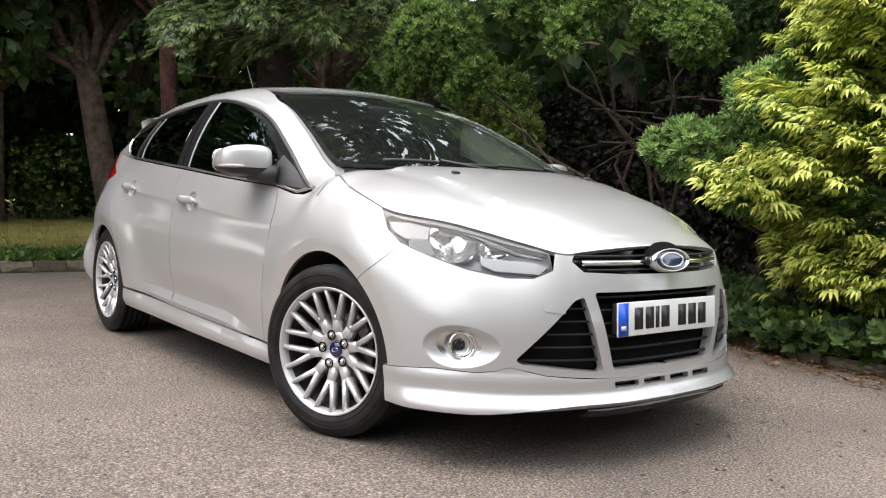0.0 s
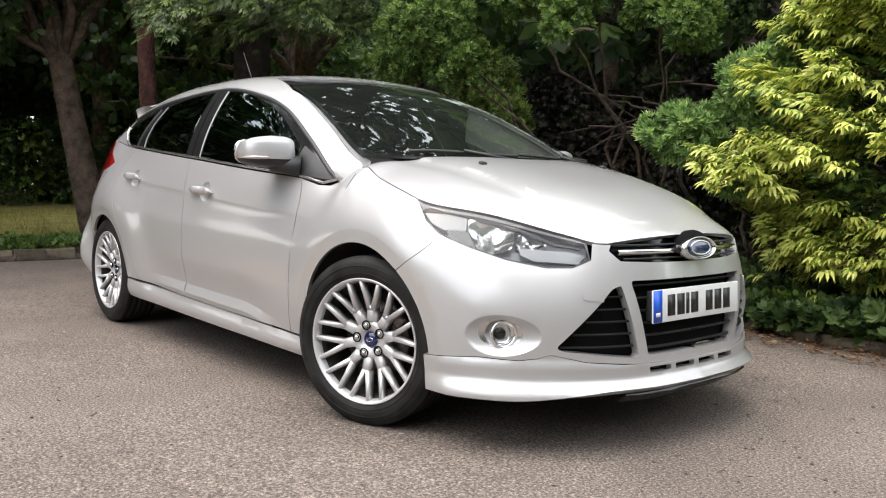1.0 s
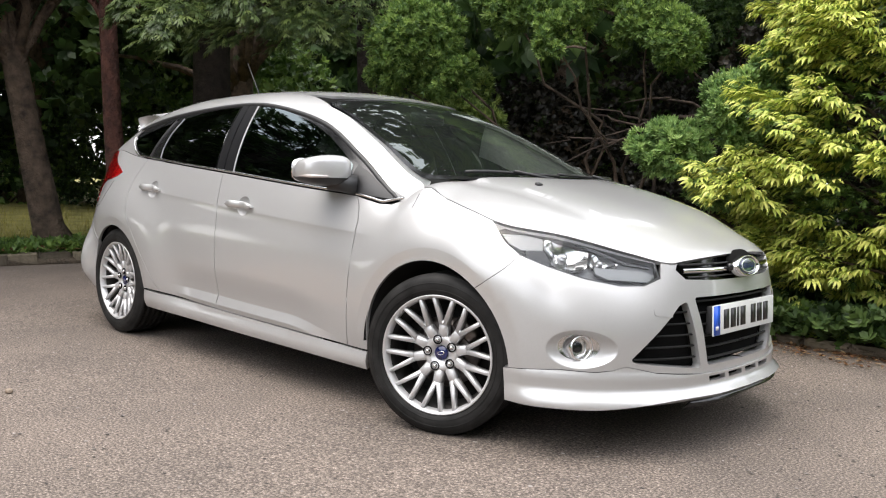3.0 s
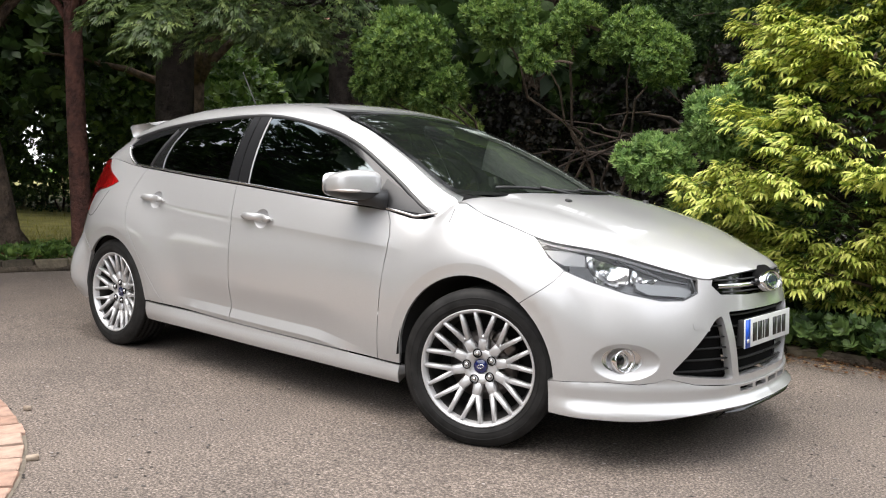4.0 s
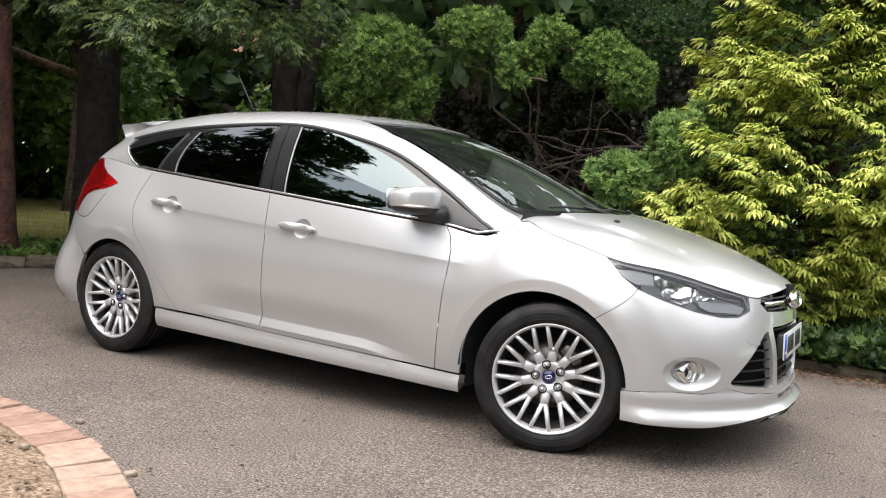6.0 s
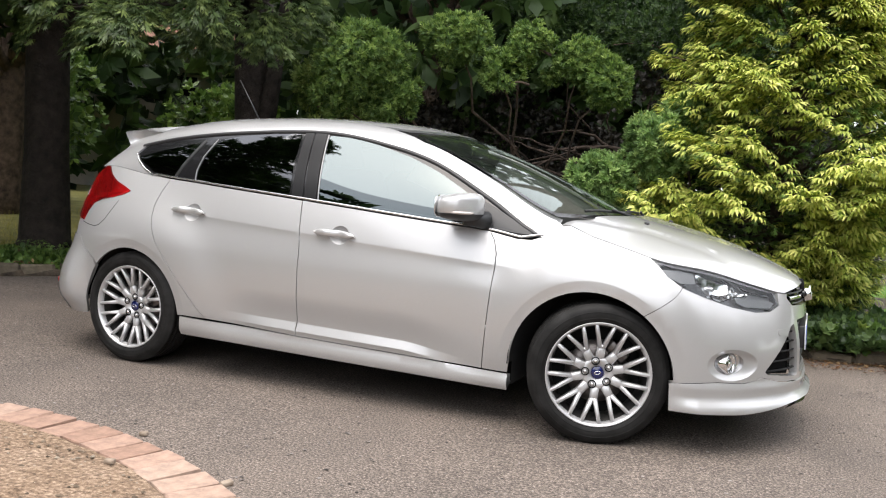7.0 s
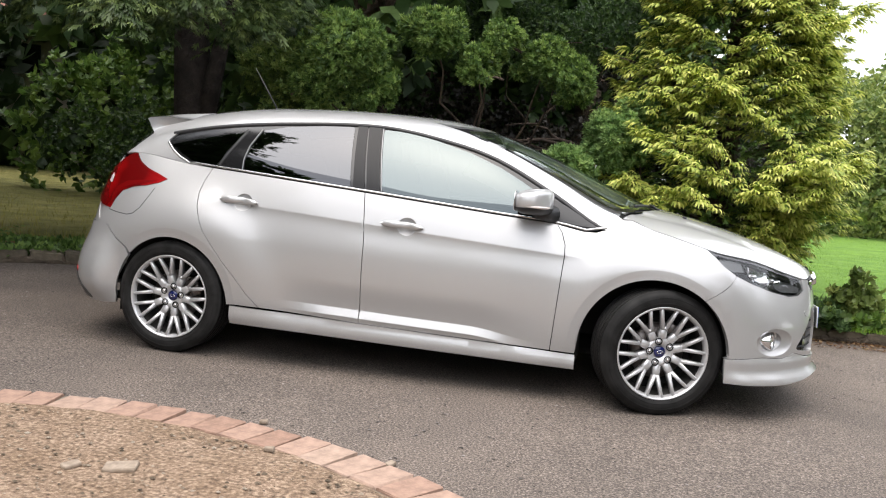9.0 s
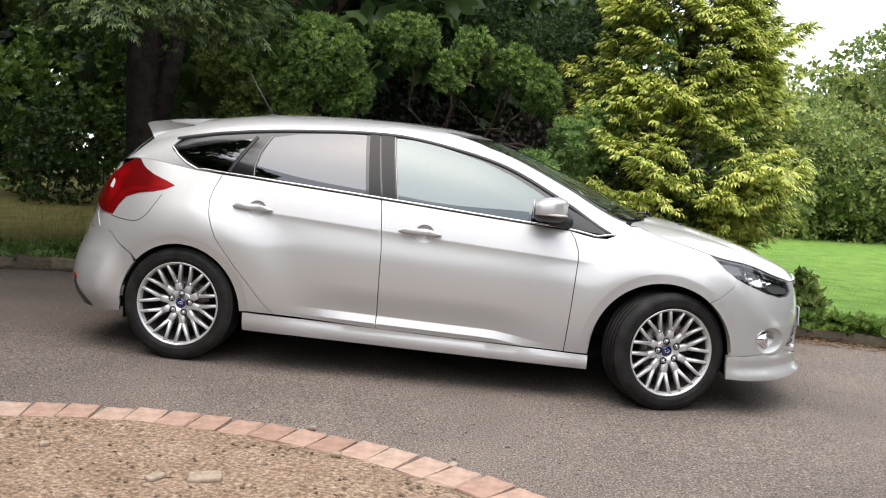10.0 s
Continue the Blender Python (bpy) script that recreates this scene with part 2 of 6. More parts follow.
def box(sx, sy, sz, r=0.0, m=None):
    """A box round the origin with chamfered edges."""
    bm = bmesh.new()
    bmesh.ops.create_cube(bm, size=1)
    bmesh.ops.scale(bm, vec=(sx, sy, sz), verts=bm.verts)
    if r:
        bmesh.ops.bevel(bm, geom=bm.edges[:], offset=r, segments=2, affect="EDGES", profile=0.5)
    if m is not None:
        bmesh.ops.transform(bm, matrix=m, verts=bm.verts)
    bm.verts.index_update()
    out = [tuple(v.co) for v in bm.verts], [[v.index for v in f.verts] for f in bm.faces]
    bm.free()
    return out


def tube(points, radii, n=8, cap=True):
    """A tapered tube through points."""
    pts = [Vector(p) for p in points]
    if not hasattr(radii, "__len__"):
        radii = [radii] * len(pts)
    V, F = [], []
    up = Vector((0.3, 0.2, 1)).normalized()
    for i, p in enumerate(pts):
        d = (pts[min(i + 1, len(pts) - 1)] - pts[max(i - 1, 0)]).normalized()
        a = d.cross(up)
        a = a.normalized() if a.length > 1e-4 else Vector((1, 0, 0))
        b = d.cross(a)
        for k in range(n):
            t = 2 * math.pi * k / n
            V.append(tuple(p + (a * math.cos(t) + b * math.sin(t)) * radii[i]))
    for i in range(len(pts) - 1):
        for k in range(n):
            j = (k + 1) % n
            F.append((i * n + k, i * n + j, (i + 1) * n + j, (i + 1) * n + k))
    if cap:
        F.append(tuple(range(n - 1, -1, -1)))
        F.append(tuple((len(pts) - 1) * n + k for k in range(n)))
    return V, F


def spline(xs, ys):
    """Smooth curve through (xs, ys) with finite-difference slopes."""
    xs, ys = np.asarray(xs, float), np.asarray(ys, float)
    h = np.diff(xs)
    s = np.diff(ys) / h
    m = np.empty_like(ys)
    m[1:-1] = (s[:-1] * h[1:] + s[1:] * h[:-1]) / (h[1:] + h[:-1])
    m[0], m[-1] = s[0], s[-1]

    def f(x):
        x = np.clip(np.asarray(x, float), xs[0], xs[-1])
        i = np.clip(np.searchsorted(xs, x) - 1, 0, len(h) - 1)
        t = (x - xs[i]) / h[i]
        return ((1 + 2 * t) * (1 - t) ** 2 * ys[i] + t * (1 - t) ** 2 * h[i] * m[i]
                + t * t * (3 - 2 * t) * ys[i + 1] + t * t * (t - 1) * h[i] * m[i + 1])
    return f


def smooth01(t):
    t = np.clip(t, 0, 1)
    return t * t * (3 - 2 * t)


def inside(poly, p):
    """Which of the points p lie inside the polygon."""
    x, y = p[:, 0], p[:, 1]
    r = np.zeros(len(p), bool)
    n = len(poly)
    for i in range(n):
        x1, y1 = poly[i]
        x2, y2 = poly[(i + 1) % n]
        if y1 != y2:
            r ^= ((y1 > y) != (y2 > y)) & (x < (x2 - x1) * (y - y1) / (y2 - y1) + x1)
    return r


def dense(poly, step, closed=True):
    out = []
    n = len(poly)
    for i in range(n if closed else n - 1):
        a, b = np.array(poly[i], float), np.array(poly[(i + 1) % n], float)
        k = max(1, int(math.ceil(np.linalg.norm(b - a) / step)))
        out += [tuple(a + (b - a) * j / k) for j in range(k)]
    if not closed:
        out.append(tuple(poly[-1]))
    return out


def rounded(poly, r, n=4):
    """Polygon with its corners rounded off."""
    out = []
    for i in range(len(poly)):
        p, a, b = (np.array(poly[j % len(poly)], float) for j in (i, i - 1, i + 1))
        la, lb = np.linalg.norm(a - p), np.linalg.norm(b - p)
        c = min(r, la * 0.45, lb * 0.45)
        p0, p2 = p + (a - p) * c / la, p + (b - p) * c / lb
        for k in range(n + 1):
            t = k / n
            out.append(tuple((1 - t) ** 2 * p0 + 2 * t * (1 - t) * p + t * t * p2))
    return out


def skin(poly, surf, step=0.03, holes=(), lines=(), depth=0.0, off=0.0, flip=False):
    """A patch of the surface surf(a, b) -> (x, y, z) inside a flat outline, with a turned-in rim of the given depth."""
    from mathutils.geometry import delaunay_2d_cdt
    outer = dense(poly, step)
    inner = [dense(h, step) for h in holes]
    pts, edges = [], []

    def ring(r, closed=True):
        n = len(pts)
        pts.extend(r)
        edges.extend((n + i, n + (i + 1) % len(r)) for i in range(len(r) if closed else len(r) - 1))
    ring(outer)
    for h in inner:
        ring(h)
    for ln in lines:
        ring(dense(ln, step, False), False)
    o = np.array(outer)
    lo, hi = o.min(0), o.max(0)
    gx, gy = np.meshgrid(np.arange(lo[0] + step / 2, hi[0], step), np.arange(lo[1] + step / 2, hi[1], step))
    gx = gx + (np.arange(gx.shape[0]) % 2)[:, None] * step / 2
    g = np.c_[gx.ravel(), gy.ravel()]
    g = g[inside(outer, g)] if len(g) else g
    if len(g):
        allp = np.array(pts)
        keep = np.array([((allp - q) ** 2).sum(1).min() > (0.45 * step) ** 2 for q in g])
        g = g[keep]
    pts = pts + [tuple(q) for q in g]
    v2, _, f2, *_ = delaunay_2d_cdt([Vector(p) for p in pts], edges, [], 0, 1e-6)
    v2 = np.array([tuple(v) for v in v2])
    f2 = np.array([tuple(f) for f in f2 if len(f) == 3])
    c = v2[f2].mean(1)
    ok = inside(outer, c)
    for h in inner:
        ok &= ~inside(h, c)
    f2 = f2[ok]
    used = np.unique(f2)
    renum = -np.ones(len(v2), int)
    renum[used] = np.arange(len(used))
    v2, f2 = v2[used], renum[f2]
    P = surf(v2[:, 0], v2[:, 1])
    e = 1e-4
    du = surf(v2[:, 0] + e, v2[:, 1]) - surf(v2[:, 0] - e, v2[:, 1])
    dv = surf(v2[:, 0], v2[:, 1] + e) - surf(v2[:, 0], v2[:, 1] - e)
    N = np.cross(du, dv)
    N /= np.linalg.norm(N, axis=1)[:, None] + 1e-12
    if flip:
        N = -N
        f2 = f2[:, ::-1]
    P = P + N * off
    V, F, M = [tuple(p) for p in P], [tuple(int(i) for i in f) for f in f2], [tuple(q) for q in N]
    if depth:
        count = {}
        for f in F:
            for i in range(3):
                a, b = f[i], f[(i + 1) % 3]
                if (b, a) in count:
                    del count[(b, a)]
                else:
                    count[(a, b)] = 1
        ids = {}
        for a, b in count:
            for i in (a, b):
                if i not in ids:
                    ids[i] = len(V)
                    V.append(tuple(P[i]))
                    V.append(tuple(P[i] - N[i] * depth))
        side = {}
        for a, b in count:
            F.append((ids[b], ids[a], ids[a] + 1, ids[b] + 1))
            q = np.cross(P[b] - P[a], N[a])
            q /= np.linalg.norm(q) + 1e-12
            for i in (a, b):
                side[i] = side.get(i, 0) + q
        for i in ids:
            q = side[i] / (np.linalg.norm(side[i]) + 1e-12)
            M += [tuple(q), tuple(q)]
    return V, F, M


def ribbon(path, surf, width, height=0.004, flip=False):
    """A thin raised strip along a flat path on a surface."""
    pts = np.array(dense(path, 0.02, False))
    t = np.gradient(pts, axis=0)
    t /= np.linalg.norm(t, axis=1)[:, None]
    nrm = np.c_[-t[:, 1], t[:, 0]] * width / 2
    e = 1e-4
    mid = surf(pts[:, 0], pts[:, 1])
    N = np.cross(surf(pts[:, 0] + e, pts[:, 1]) - mid, surf(pts[:, 0], pts[:, 1] + e) - mid)
    N /= np.linalg.norm(N, axis=1)[:, None]
    if flip:
        N = -N
    cols = []
    for k, hgt in ((-1, -0.004), (-0.85, height * 0.6), (0, height), (0.85, height * 0.6), (1, -0.004)):
        q = pts + nrm * k
        cols.append(surf(q[:, 0], q[:, 1]) + N * hgt)
    V = [tuple(c[i]) for i in range(len(pts)) for c in cols]
    F = [(i * 5 + j, i * 5 + j + 1, i * 5 + j + 6, i * 5 + j + 5) for i in range(len(pts) - 1) for j in range(4)]
    return V, F


# ---- car: silver five-door hatchback ----
# Plan stations from nose to tail: widest line (x, half width, z), then upper edge (x, half width, z).
STATIONS = np.array([
    (3.462, 0.00, 0.45, 3.425, 0.00, 0.728),
    (3.445, 0.25, 0.45, 3.402, 0.25, 0.722),
    (3.405, 0.40, 0.45, 3.355, 0.39, 0.708),
    (3.30, 0.575, 0.45, 3.235, 0.478, 0.736),
    (3.165, 0.715, 0.47, 3.05, 0.634, 0.794),
    (3.00, 0.802, 0.52, 2.87, 0.745, 0.825),
    (2.83, 0.848, 0.55, 2.72, 0.750, 0.866),
    (2.60, 0.862, 0.58, 2.55, 0.729, 0.909),
    (2.42, 0.862, 0.595, 2.395, 0.709, 0.946),
    (2.33, 0.862, 0.60, 2.325, 0.752, 0.889),
    (2.05, 0.870, 0.62, 2.05, 0.79, 0.905),
    (1.10, 0.888, 0.65, 1.10, 0.815, 0.978),
    (0.40, 0.882, 0.68, 0.40, 0.785, 1.030),
    (0.00, 0.872, 0.70, 0.00, 0.735, 1.060),
    (-0.30, 0.835, 0.68, -0.28, 0.70, 1.098),
    (-0.57, 0.730, 0.62, -0.44, 0.65, 1.090),
    (-0.725, 0.520, 0.58, -0.58, 0.46, 1.060),
])
STATIONS = np.vstack([STATIONS, (-0.79, 0.0, 0.58, -0.64, 0.0, 1.06)])
_u = np.r_[0, np.cumsum(np.hypot(np.diff(STATIONS[:, 0]), np.diff(STATIONS[:, 1])))]
UMAX = float(_u[-1])
_xm, _wm, _zm, _xe, _we, _ze = (spline(_u, STATIONS[:, k]) for k in range(6))
FRONT_ARCH, REAR_ARCH = (2.600, 0.310, 0.365), (0.005, 0.305, 0.348)


def crease_z(x):
    return 0.752 + (2.139 - x) * 0.0655


def ledge_z(x):
    """Top of the pressed ledge low on the doors, which tapers out towards the front wheel."""
    return 0.290 + (2.21 - x) * 0.0285 + 0.040 * smooth01((2.08 - x) / 0.40)


def body(u, z):
    """Lower body: u runs round the plan from the nose centre (positive along the driver's side), z is height."""
    u, z = np.asarray(u, float), np.asarray(z, float)
    s = np.clip(np.abs(u), 0, UMAX)
    xm, wm, zm, xe, we, ze = _xm(s), _wm(s), _zm(s), _xe(s), _we(s), _ze(s)
    d = 1e-3
    tx, tw = _xm(s + d) - _xm(s - d), _wm(s + d) - _wm(s - d)
    ln = np.hypot(tx, tw) + 1e-12
    nx, nw = tw / ln, -tx / ln
    side = smooth01((3.1 - xm) / 0.5) * smooth01((xm + 0.45) / 0.3)
    up = np.clip((z - zm) / (ze - zm), 0, 1.15)
    f = up ** (1.65 + 1.45 * smooth01((xm - 2.15) / 0.25) * smooth01((3.12 - xm) / 0.2))
    low = np.clip((zm - z) / (zm - 0.18), 0, 1.1)
    out = -(0.012 + 0.036 * side) * low ** 2
    # rolled lower door, crease line under the handles, handle bowls, wheel-arch flares
    ledge = smooth01((xm - 0.58) / 0.40) * smooth01((2.08 - xm) / 0.40)
    zl = ledge_z(xm)
    out = out + ledge * (-0.016 * smooth01((zl + 0.15 - z) / 0.15) + 0.022 * np.clip((zl - z) / 0.042, 0, 1) - 0.010 * np.clip((zl - 0.042 - z) / 0.04, 0, 1))
    cz = crease_z(xm)
    fade = smooth01((2.30 - xm) / 0.20) * smooth01((xm - 0.05) / 0.5)
    under = np.clip(cz - z, 0, 1)
    out = out - fade * 0.015 * (1 - np.exp(-under / 0.045)) * np.exp(-under / 0.20)
    for hx, hz in ((0.405, 0.874), (1.325, 0.823)):
        q = ((xm - hx) / 0.052) ** 2 + ((z - hz) / 0.046) ** 2
        out = out - 0.022 * np.clip(1 - q, 0, 1) ** 0.7 * (q < 1)
    for (ax, az_, ar), wide, amt, power in ((FRONT_ARCH, 0.10, 0.013, 2), (REAR_ARCH, 0.22, 0.030, 3)):
        r = np.hypot(xm - ax, np.maximum(z - az_, 0)) - ar
        lip = 0.048  # the flare breaks here and turns in towards the opening
        out = out + (amt * np.exp(-(np.clip(r - lip, 0, None) / wide) ** power) - 0.15 * np.clip(lip - r, 0, lip)) * smooth01((z - 0.15) / 0.2)
    rear = smooth01((-0.30 - xm) / 0.14)
    out = out + rear * 0.066 * np.exp(-((z - 0.40) / 0.19) ** 2) * smooth01((0.700 - z) / 0.16) - rear * 0.02 * smooth01((0.36 - z) / 0.14)
    # fog lamp bowl in the bumper corner
    q = ((xm - 3.185) / 0.095) ** 2 + ((z - 0.408) / 0.068) ** 2
    out = out - 0.034 * np.clip(1 - q, 0, 1) ** 0.8 * (q < 1)
    x = xm + (xe - xm) * f + nx * out
    w = np.maximum(wm + (we - wm) * f + nw * out, 0)
    return np.stack([x, -np.sign(u) * w, z], -1)


_ug = np.linspace(0, UMAX, 900)


def at_x(pts):
    """(x, z) pairs on the driver's side -> (u, z)."""
    r = []
    for x, z in pts:
        b = body(_ug, np.full_like(_ug, z))[:, 0]
        r.append((float(np.interp(-x, -np.minimum.accumulate(b), _ug)), z))
    return r


def at_w(pts):
    """(half width, z) pairs on the nose -> (u, z)."""
    r = []
    k = _ug < 1.3
    for w, z in pts:
        b = -body(_ug[k] + 1e-6, np.full(k.sum(), z))[:, 1]
        r.append((float(np.interp(w, np.maximum.accumulate(b), _ug[k])), z))
    return r


def edge(u0, u1, n=14, drop=0.002):
    return [(float(u), float(_ze(u)) - drop) for u in np.linspace(u0, u1, n)]


def arc(arch, a0, a1, n=22, grow=0.0):
    cx, cz, r = arch
    return [(cx + (r + grow) * math.cos(radians(a)), cz + (r + grow) * math.sin(radians(a))) for a in np.linspace(a0, a1, n)]


def sided(poly, sg):
    return [(u * sg, z) for u, z in poly]


def shifted(d):
    """The lower body moved in by d."""
    def f(u, z):
        e = 1e-3
        p = body(u, z)
        n = np.cross(body(u + e, z) - body(u - e, z), body(u, np.asarray(z) + e) - body(u, np.asarray(z) - e))
        n = n / (np.linalg.norm(n, axis=-1)[..., None] + 1e-12)
        return p + n * d
    return f


# side glass: between the belt (the body's upper edge) and the roof rail
RAIL = np.array([(-0.50, 0.55, 1.14), (-0.35, 0.585, 1.195), (-0.15, 0.61, 1.245), (0.0, 0.62, 1.27), (0.32, 0.622, 1.312), (0.65, 0.612, 1.338),
                 (0.94, 0.605, 1.350), (1.10, 0.604, 1.347), (1.41, 0.612, 1.302), (1.73, 0.643, 1.217), (2.04, 0.698, 1.063), (2.34, 0.750, 0.897), (2.48, 0.765, 0.875)])
rail_w, rail_z = spline(RAIL[:, 0], RAIL[:, 1]), spline(RAIL[:, 0], RAIL[:, 2])
_xs = _xe(_ug)
_ord = np.argsort(_xs)
belt_w = lambda x: np.interp(x, _xs[_ord], _we(_ug)[_ord])
belt_z = lambda x: np.interp(x, _xs[_ord], _ze(_ug)[_ord])


def cabin_side(sg, off=0.0):
    def f(x, z):
        x, z = np.asarray(x, float), np.asarray(z, float)
        wb, zb, wr, zr = belt_w(x), belt_z(x), rail_w(x), rail_z(x)
        t = (z - zb) / np.maximum(zr - zb, 0.05)
        w = wb + (wr - wb) * t + 0.022 * np.clip(1 - (2 * t - 1) ** 2, -0.5, 1) * smooth01((zr - zb) / 0.25) + off
        return np.stack([x, -sg * w, z], -1)
    return f


roof_c = spline((-0.55, -0.23, 0.0, 0.30, 0.60, 0.905, 1.20, 1.42, 1.60, 1.90, 2.20, 2.45, 2.70), (1.295, 1.348, 1.390, 1.430, 1.444, 1.446, 1.436, 1.418, 1.382, 1.282, 1.160, 1.052, 0.945))


def top(x, v):
    """Roof, pillars and windscreen: v is the side-to-side place scaled to 0.6 at the rail."""
    x, v = np.asarray(x, float), np.asarray(v, float)
    s = np.clip(np.abs(v) / 0.6, 0, 1.02)
    c, w, z = roof_c(x), rail_w(x), rail_z(x)
    return np.stack([x, v / 0.6 * w, c - (c - z) * (0.46 * s ** 2 + 0.54 * s ** 9)], -1)


_fr = _ug < float(np.interp(-2.392, -_xs, _ug))
hood_w = lambda x: np.interp(x, _xs[_fr][::-1], _we(_ug)[_fr][::-1])
hood_e = lambda x: np.interp(x, _xs[_fr][::-1], _ze(_ug)[_fr][::-1])
hood_c = spline((2.35, 2.62, 2.90, 3.15, 3.30, 3.38, 3.43), (1.018, 0.990, 0.927, 0.855, 0.800, 0.762, 0.728))


def hood_edge(x):
    """Half width and height of the bonnet's side edge, which climbs to the windscreen corner."""
    x = np.asarray(x, float)
    return hood_w(x), hood_e(x)


def hood(x, y):
    x, y = np.asarray(x, float), np.asarray(y, float)
    w, e = hood_edge(x)
    s = np.clip(np.abs(y) / np.maximum(w, 0.02), 0, 1)
    c = hood_c(x)
    z = c - (c - e) * s ** 3.4
    line = 0.50 - (x - 2.45) * 0.14  # raised middle with a soft step on each side
    z = z + 0.007 * smooth01((line - np.abs(y)) / 0.035 + 0.5) * smooth01((3.36 - x) / 0.3) - 0.004 * np.exp(-((np.abs(y) - line - 0.05) / 0.04) ** 2) * smooth01((3.3 - x) / 0.3)
    return np.stack([x, y, z], -1)


car = thing("car", "silver metallic five-door hatchback with multi-spoke alloy wheels, parked on the drive", "car")


def part(name, mesh, mat, parent=car, label="", smooth=True):
    return put(name, mesh[0], mesh[1], mat, parent, smooth, label, mesh[2] if len(mesh) > 2 else None)


# outlines on the driver's side, as (u, z)
u_hood = float(np.interp(-2.405, -_xs, _ug))
u_gap = at_x([(2.082, 0.90)])[0][0]
LAMP = [(2.842, 0.818), (2.90, 0.765), (2.968, 0.722), (3.06, 0.682), (3.16, 0.648), (3.25, 0.626), (3.305, 0.628), (3.338, 0.655)]
lamp_low = at_x(LAMP)
u_l0, u_l1 = lamp_low[0][0], lamp_low[-1][0]
lamp_poly = lamp_low + [(u, float(_ze(u)) - 0.006) for u in np.linspace(u_l1 + 0.02, u_l0, 14)]
lip_line = at_x([(2.946, 0.322), (3.05, 0.330), (3.13, 0.336)]) + at_w([(0.69, 0.332), (0.655, 0.330), (0.61, 0.337), (0.575, 0.350), (0.545, 0.343), (0.48, 0.326), (0.30, 0.311), (0.15, 0.307), (0.0, 0.306)])
front_line = [(2.105, 0.270), (2.122, 0.50), (2.139, 0.745), (2.136, 0.80), (2.115, 0.86), (2.086, 0.90)]
rear_curve = [(0.541, 0.320), (0.470, 0.388), (0.406, 0.463), (0.328, 0.548), (0.260, 0.633), (0.205, 0.705), (0.174, 0.767), (0.148, 0.835), (0.137, 0.906), (0.146, 0.97), (0.172, 1.043)]
b_line = [(1.100, 0.296), (1.105, 0.50), (1.104, 0.709), (1.092, 0.85), (1.075, 0.976)]
tail = [(-0.433, 0.776), (-0.405, 0.83), (-0.365, 0.878), (-0.29, 0.905), (-0.20, 0.920), (-0.13, 0.938), (-0.082, 0.962), (-0.14, 0.985), (-0.22, 1.012), (-0.29, 1.050), (-0.335, 1.093)]
G = 0.0022


def gx(pts, d):
    return [(x + d, z) for x, z in pts]


def crease_lines(x0, x1, sg):
    r = []
    for dz in (0.003, -0.006, -0.015, -0.035):
        r.append(sided(at_x([(x, float(crease_z(x)) + dz) for x in np.linspace(x0, x1, 30)]), sg))
    return r


def ledge_lines(x0, x1, sg):
    return [sided(at_x([(x, float(ledge_z(x)) + dz) for x in np.linspace(x0, x1, 24)]), sg) for dz in (0.003, -0.003, -0.039, -0.045)]


def bowl_lines(hx, hz, sg):
    return [sided(at_x([(hx + 0.052 * k * math.cos(a), hz + 0.046 * k * math.sin(a)) for a in np.linspace(0, 2 * math.pi, 20)]), sg) for k in (1.04, 0.97, 0.8, 0.5)]


def door_handle(parent, x0, x1, z0, sg):
    n = 12
    pts = []
    for i in range(n + 1):
        t = i / n
        u, z = at_x([(x0 + (x1 - x0) * t, z0 - 0.010 * t)])[0]
        p = shifted(-0.026 * math.sin(math.pi * min(max(t, 0.04), 0.96)) ** 0.35)(np.array([u]), np.array([z]))[0]
        pts.append(Vector((p[0], p[1] if sg > 0 else -p[1], p[2])))
    V, F = [], []
    for i, p in enumerate(pts):
        t = i / n
        hz = 0.0155 * (1 - (2 * t - 1) ** 6) + 0.003
        for k in range(10):
            a = 2 * math.pi * k / 10
            V.append((p.x, p.y + 0.010 * math.cos(a), p.z + hz * math.sin(a)))
    for i in range(n):
        for k in range(10):
            j = (k + 1) % 10
            F.append((i * 10 + k, i * 10 + j, i * 10 + 10 + j, i * 10 + 10 + k))
    F += [tuple(range(10)), tuple(n * 10 + k for k in range(9, -1, -1))]
    return part("handle", (V, F), PAINT, parent, "body-coloured pull handle")


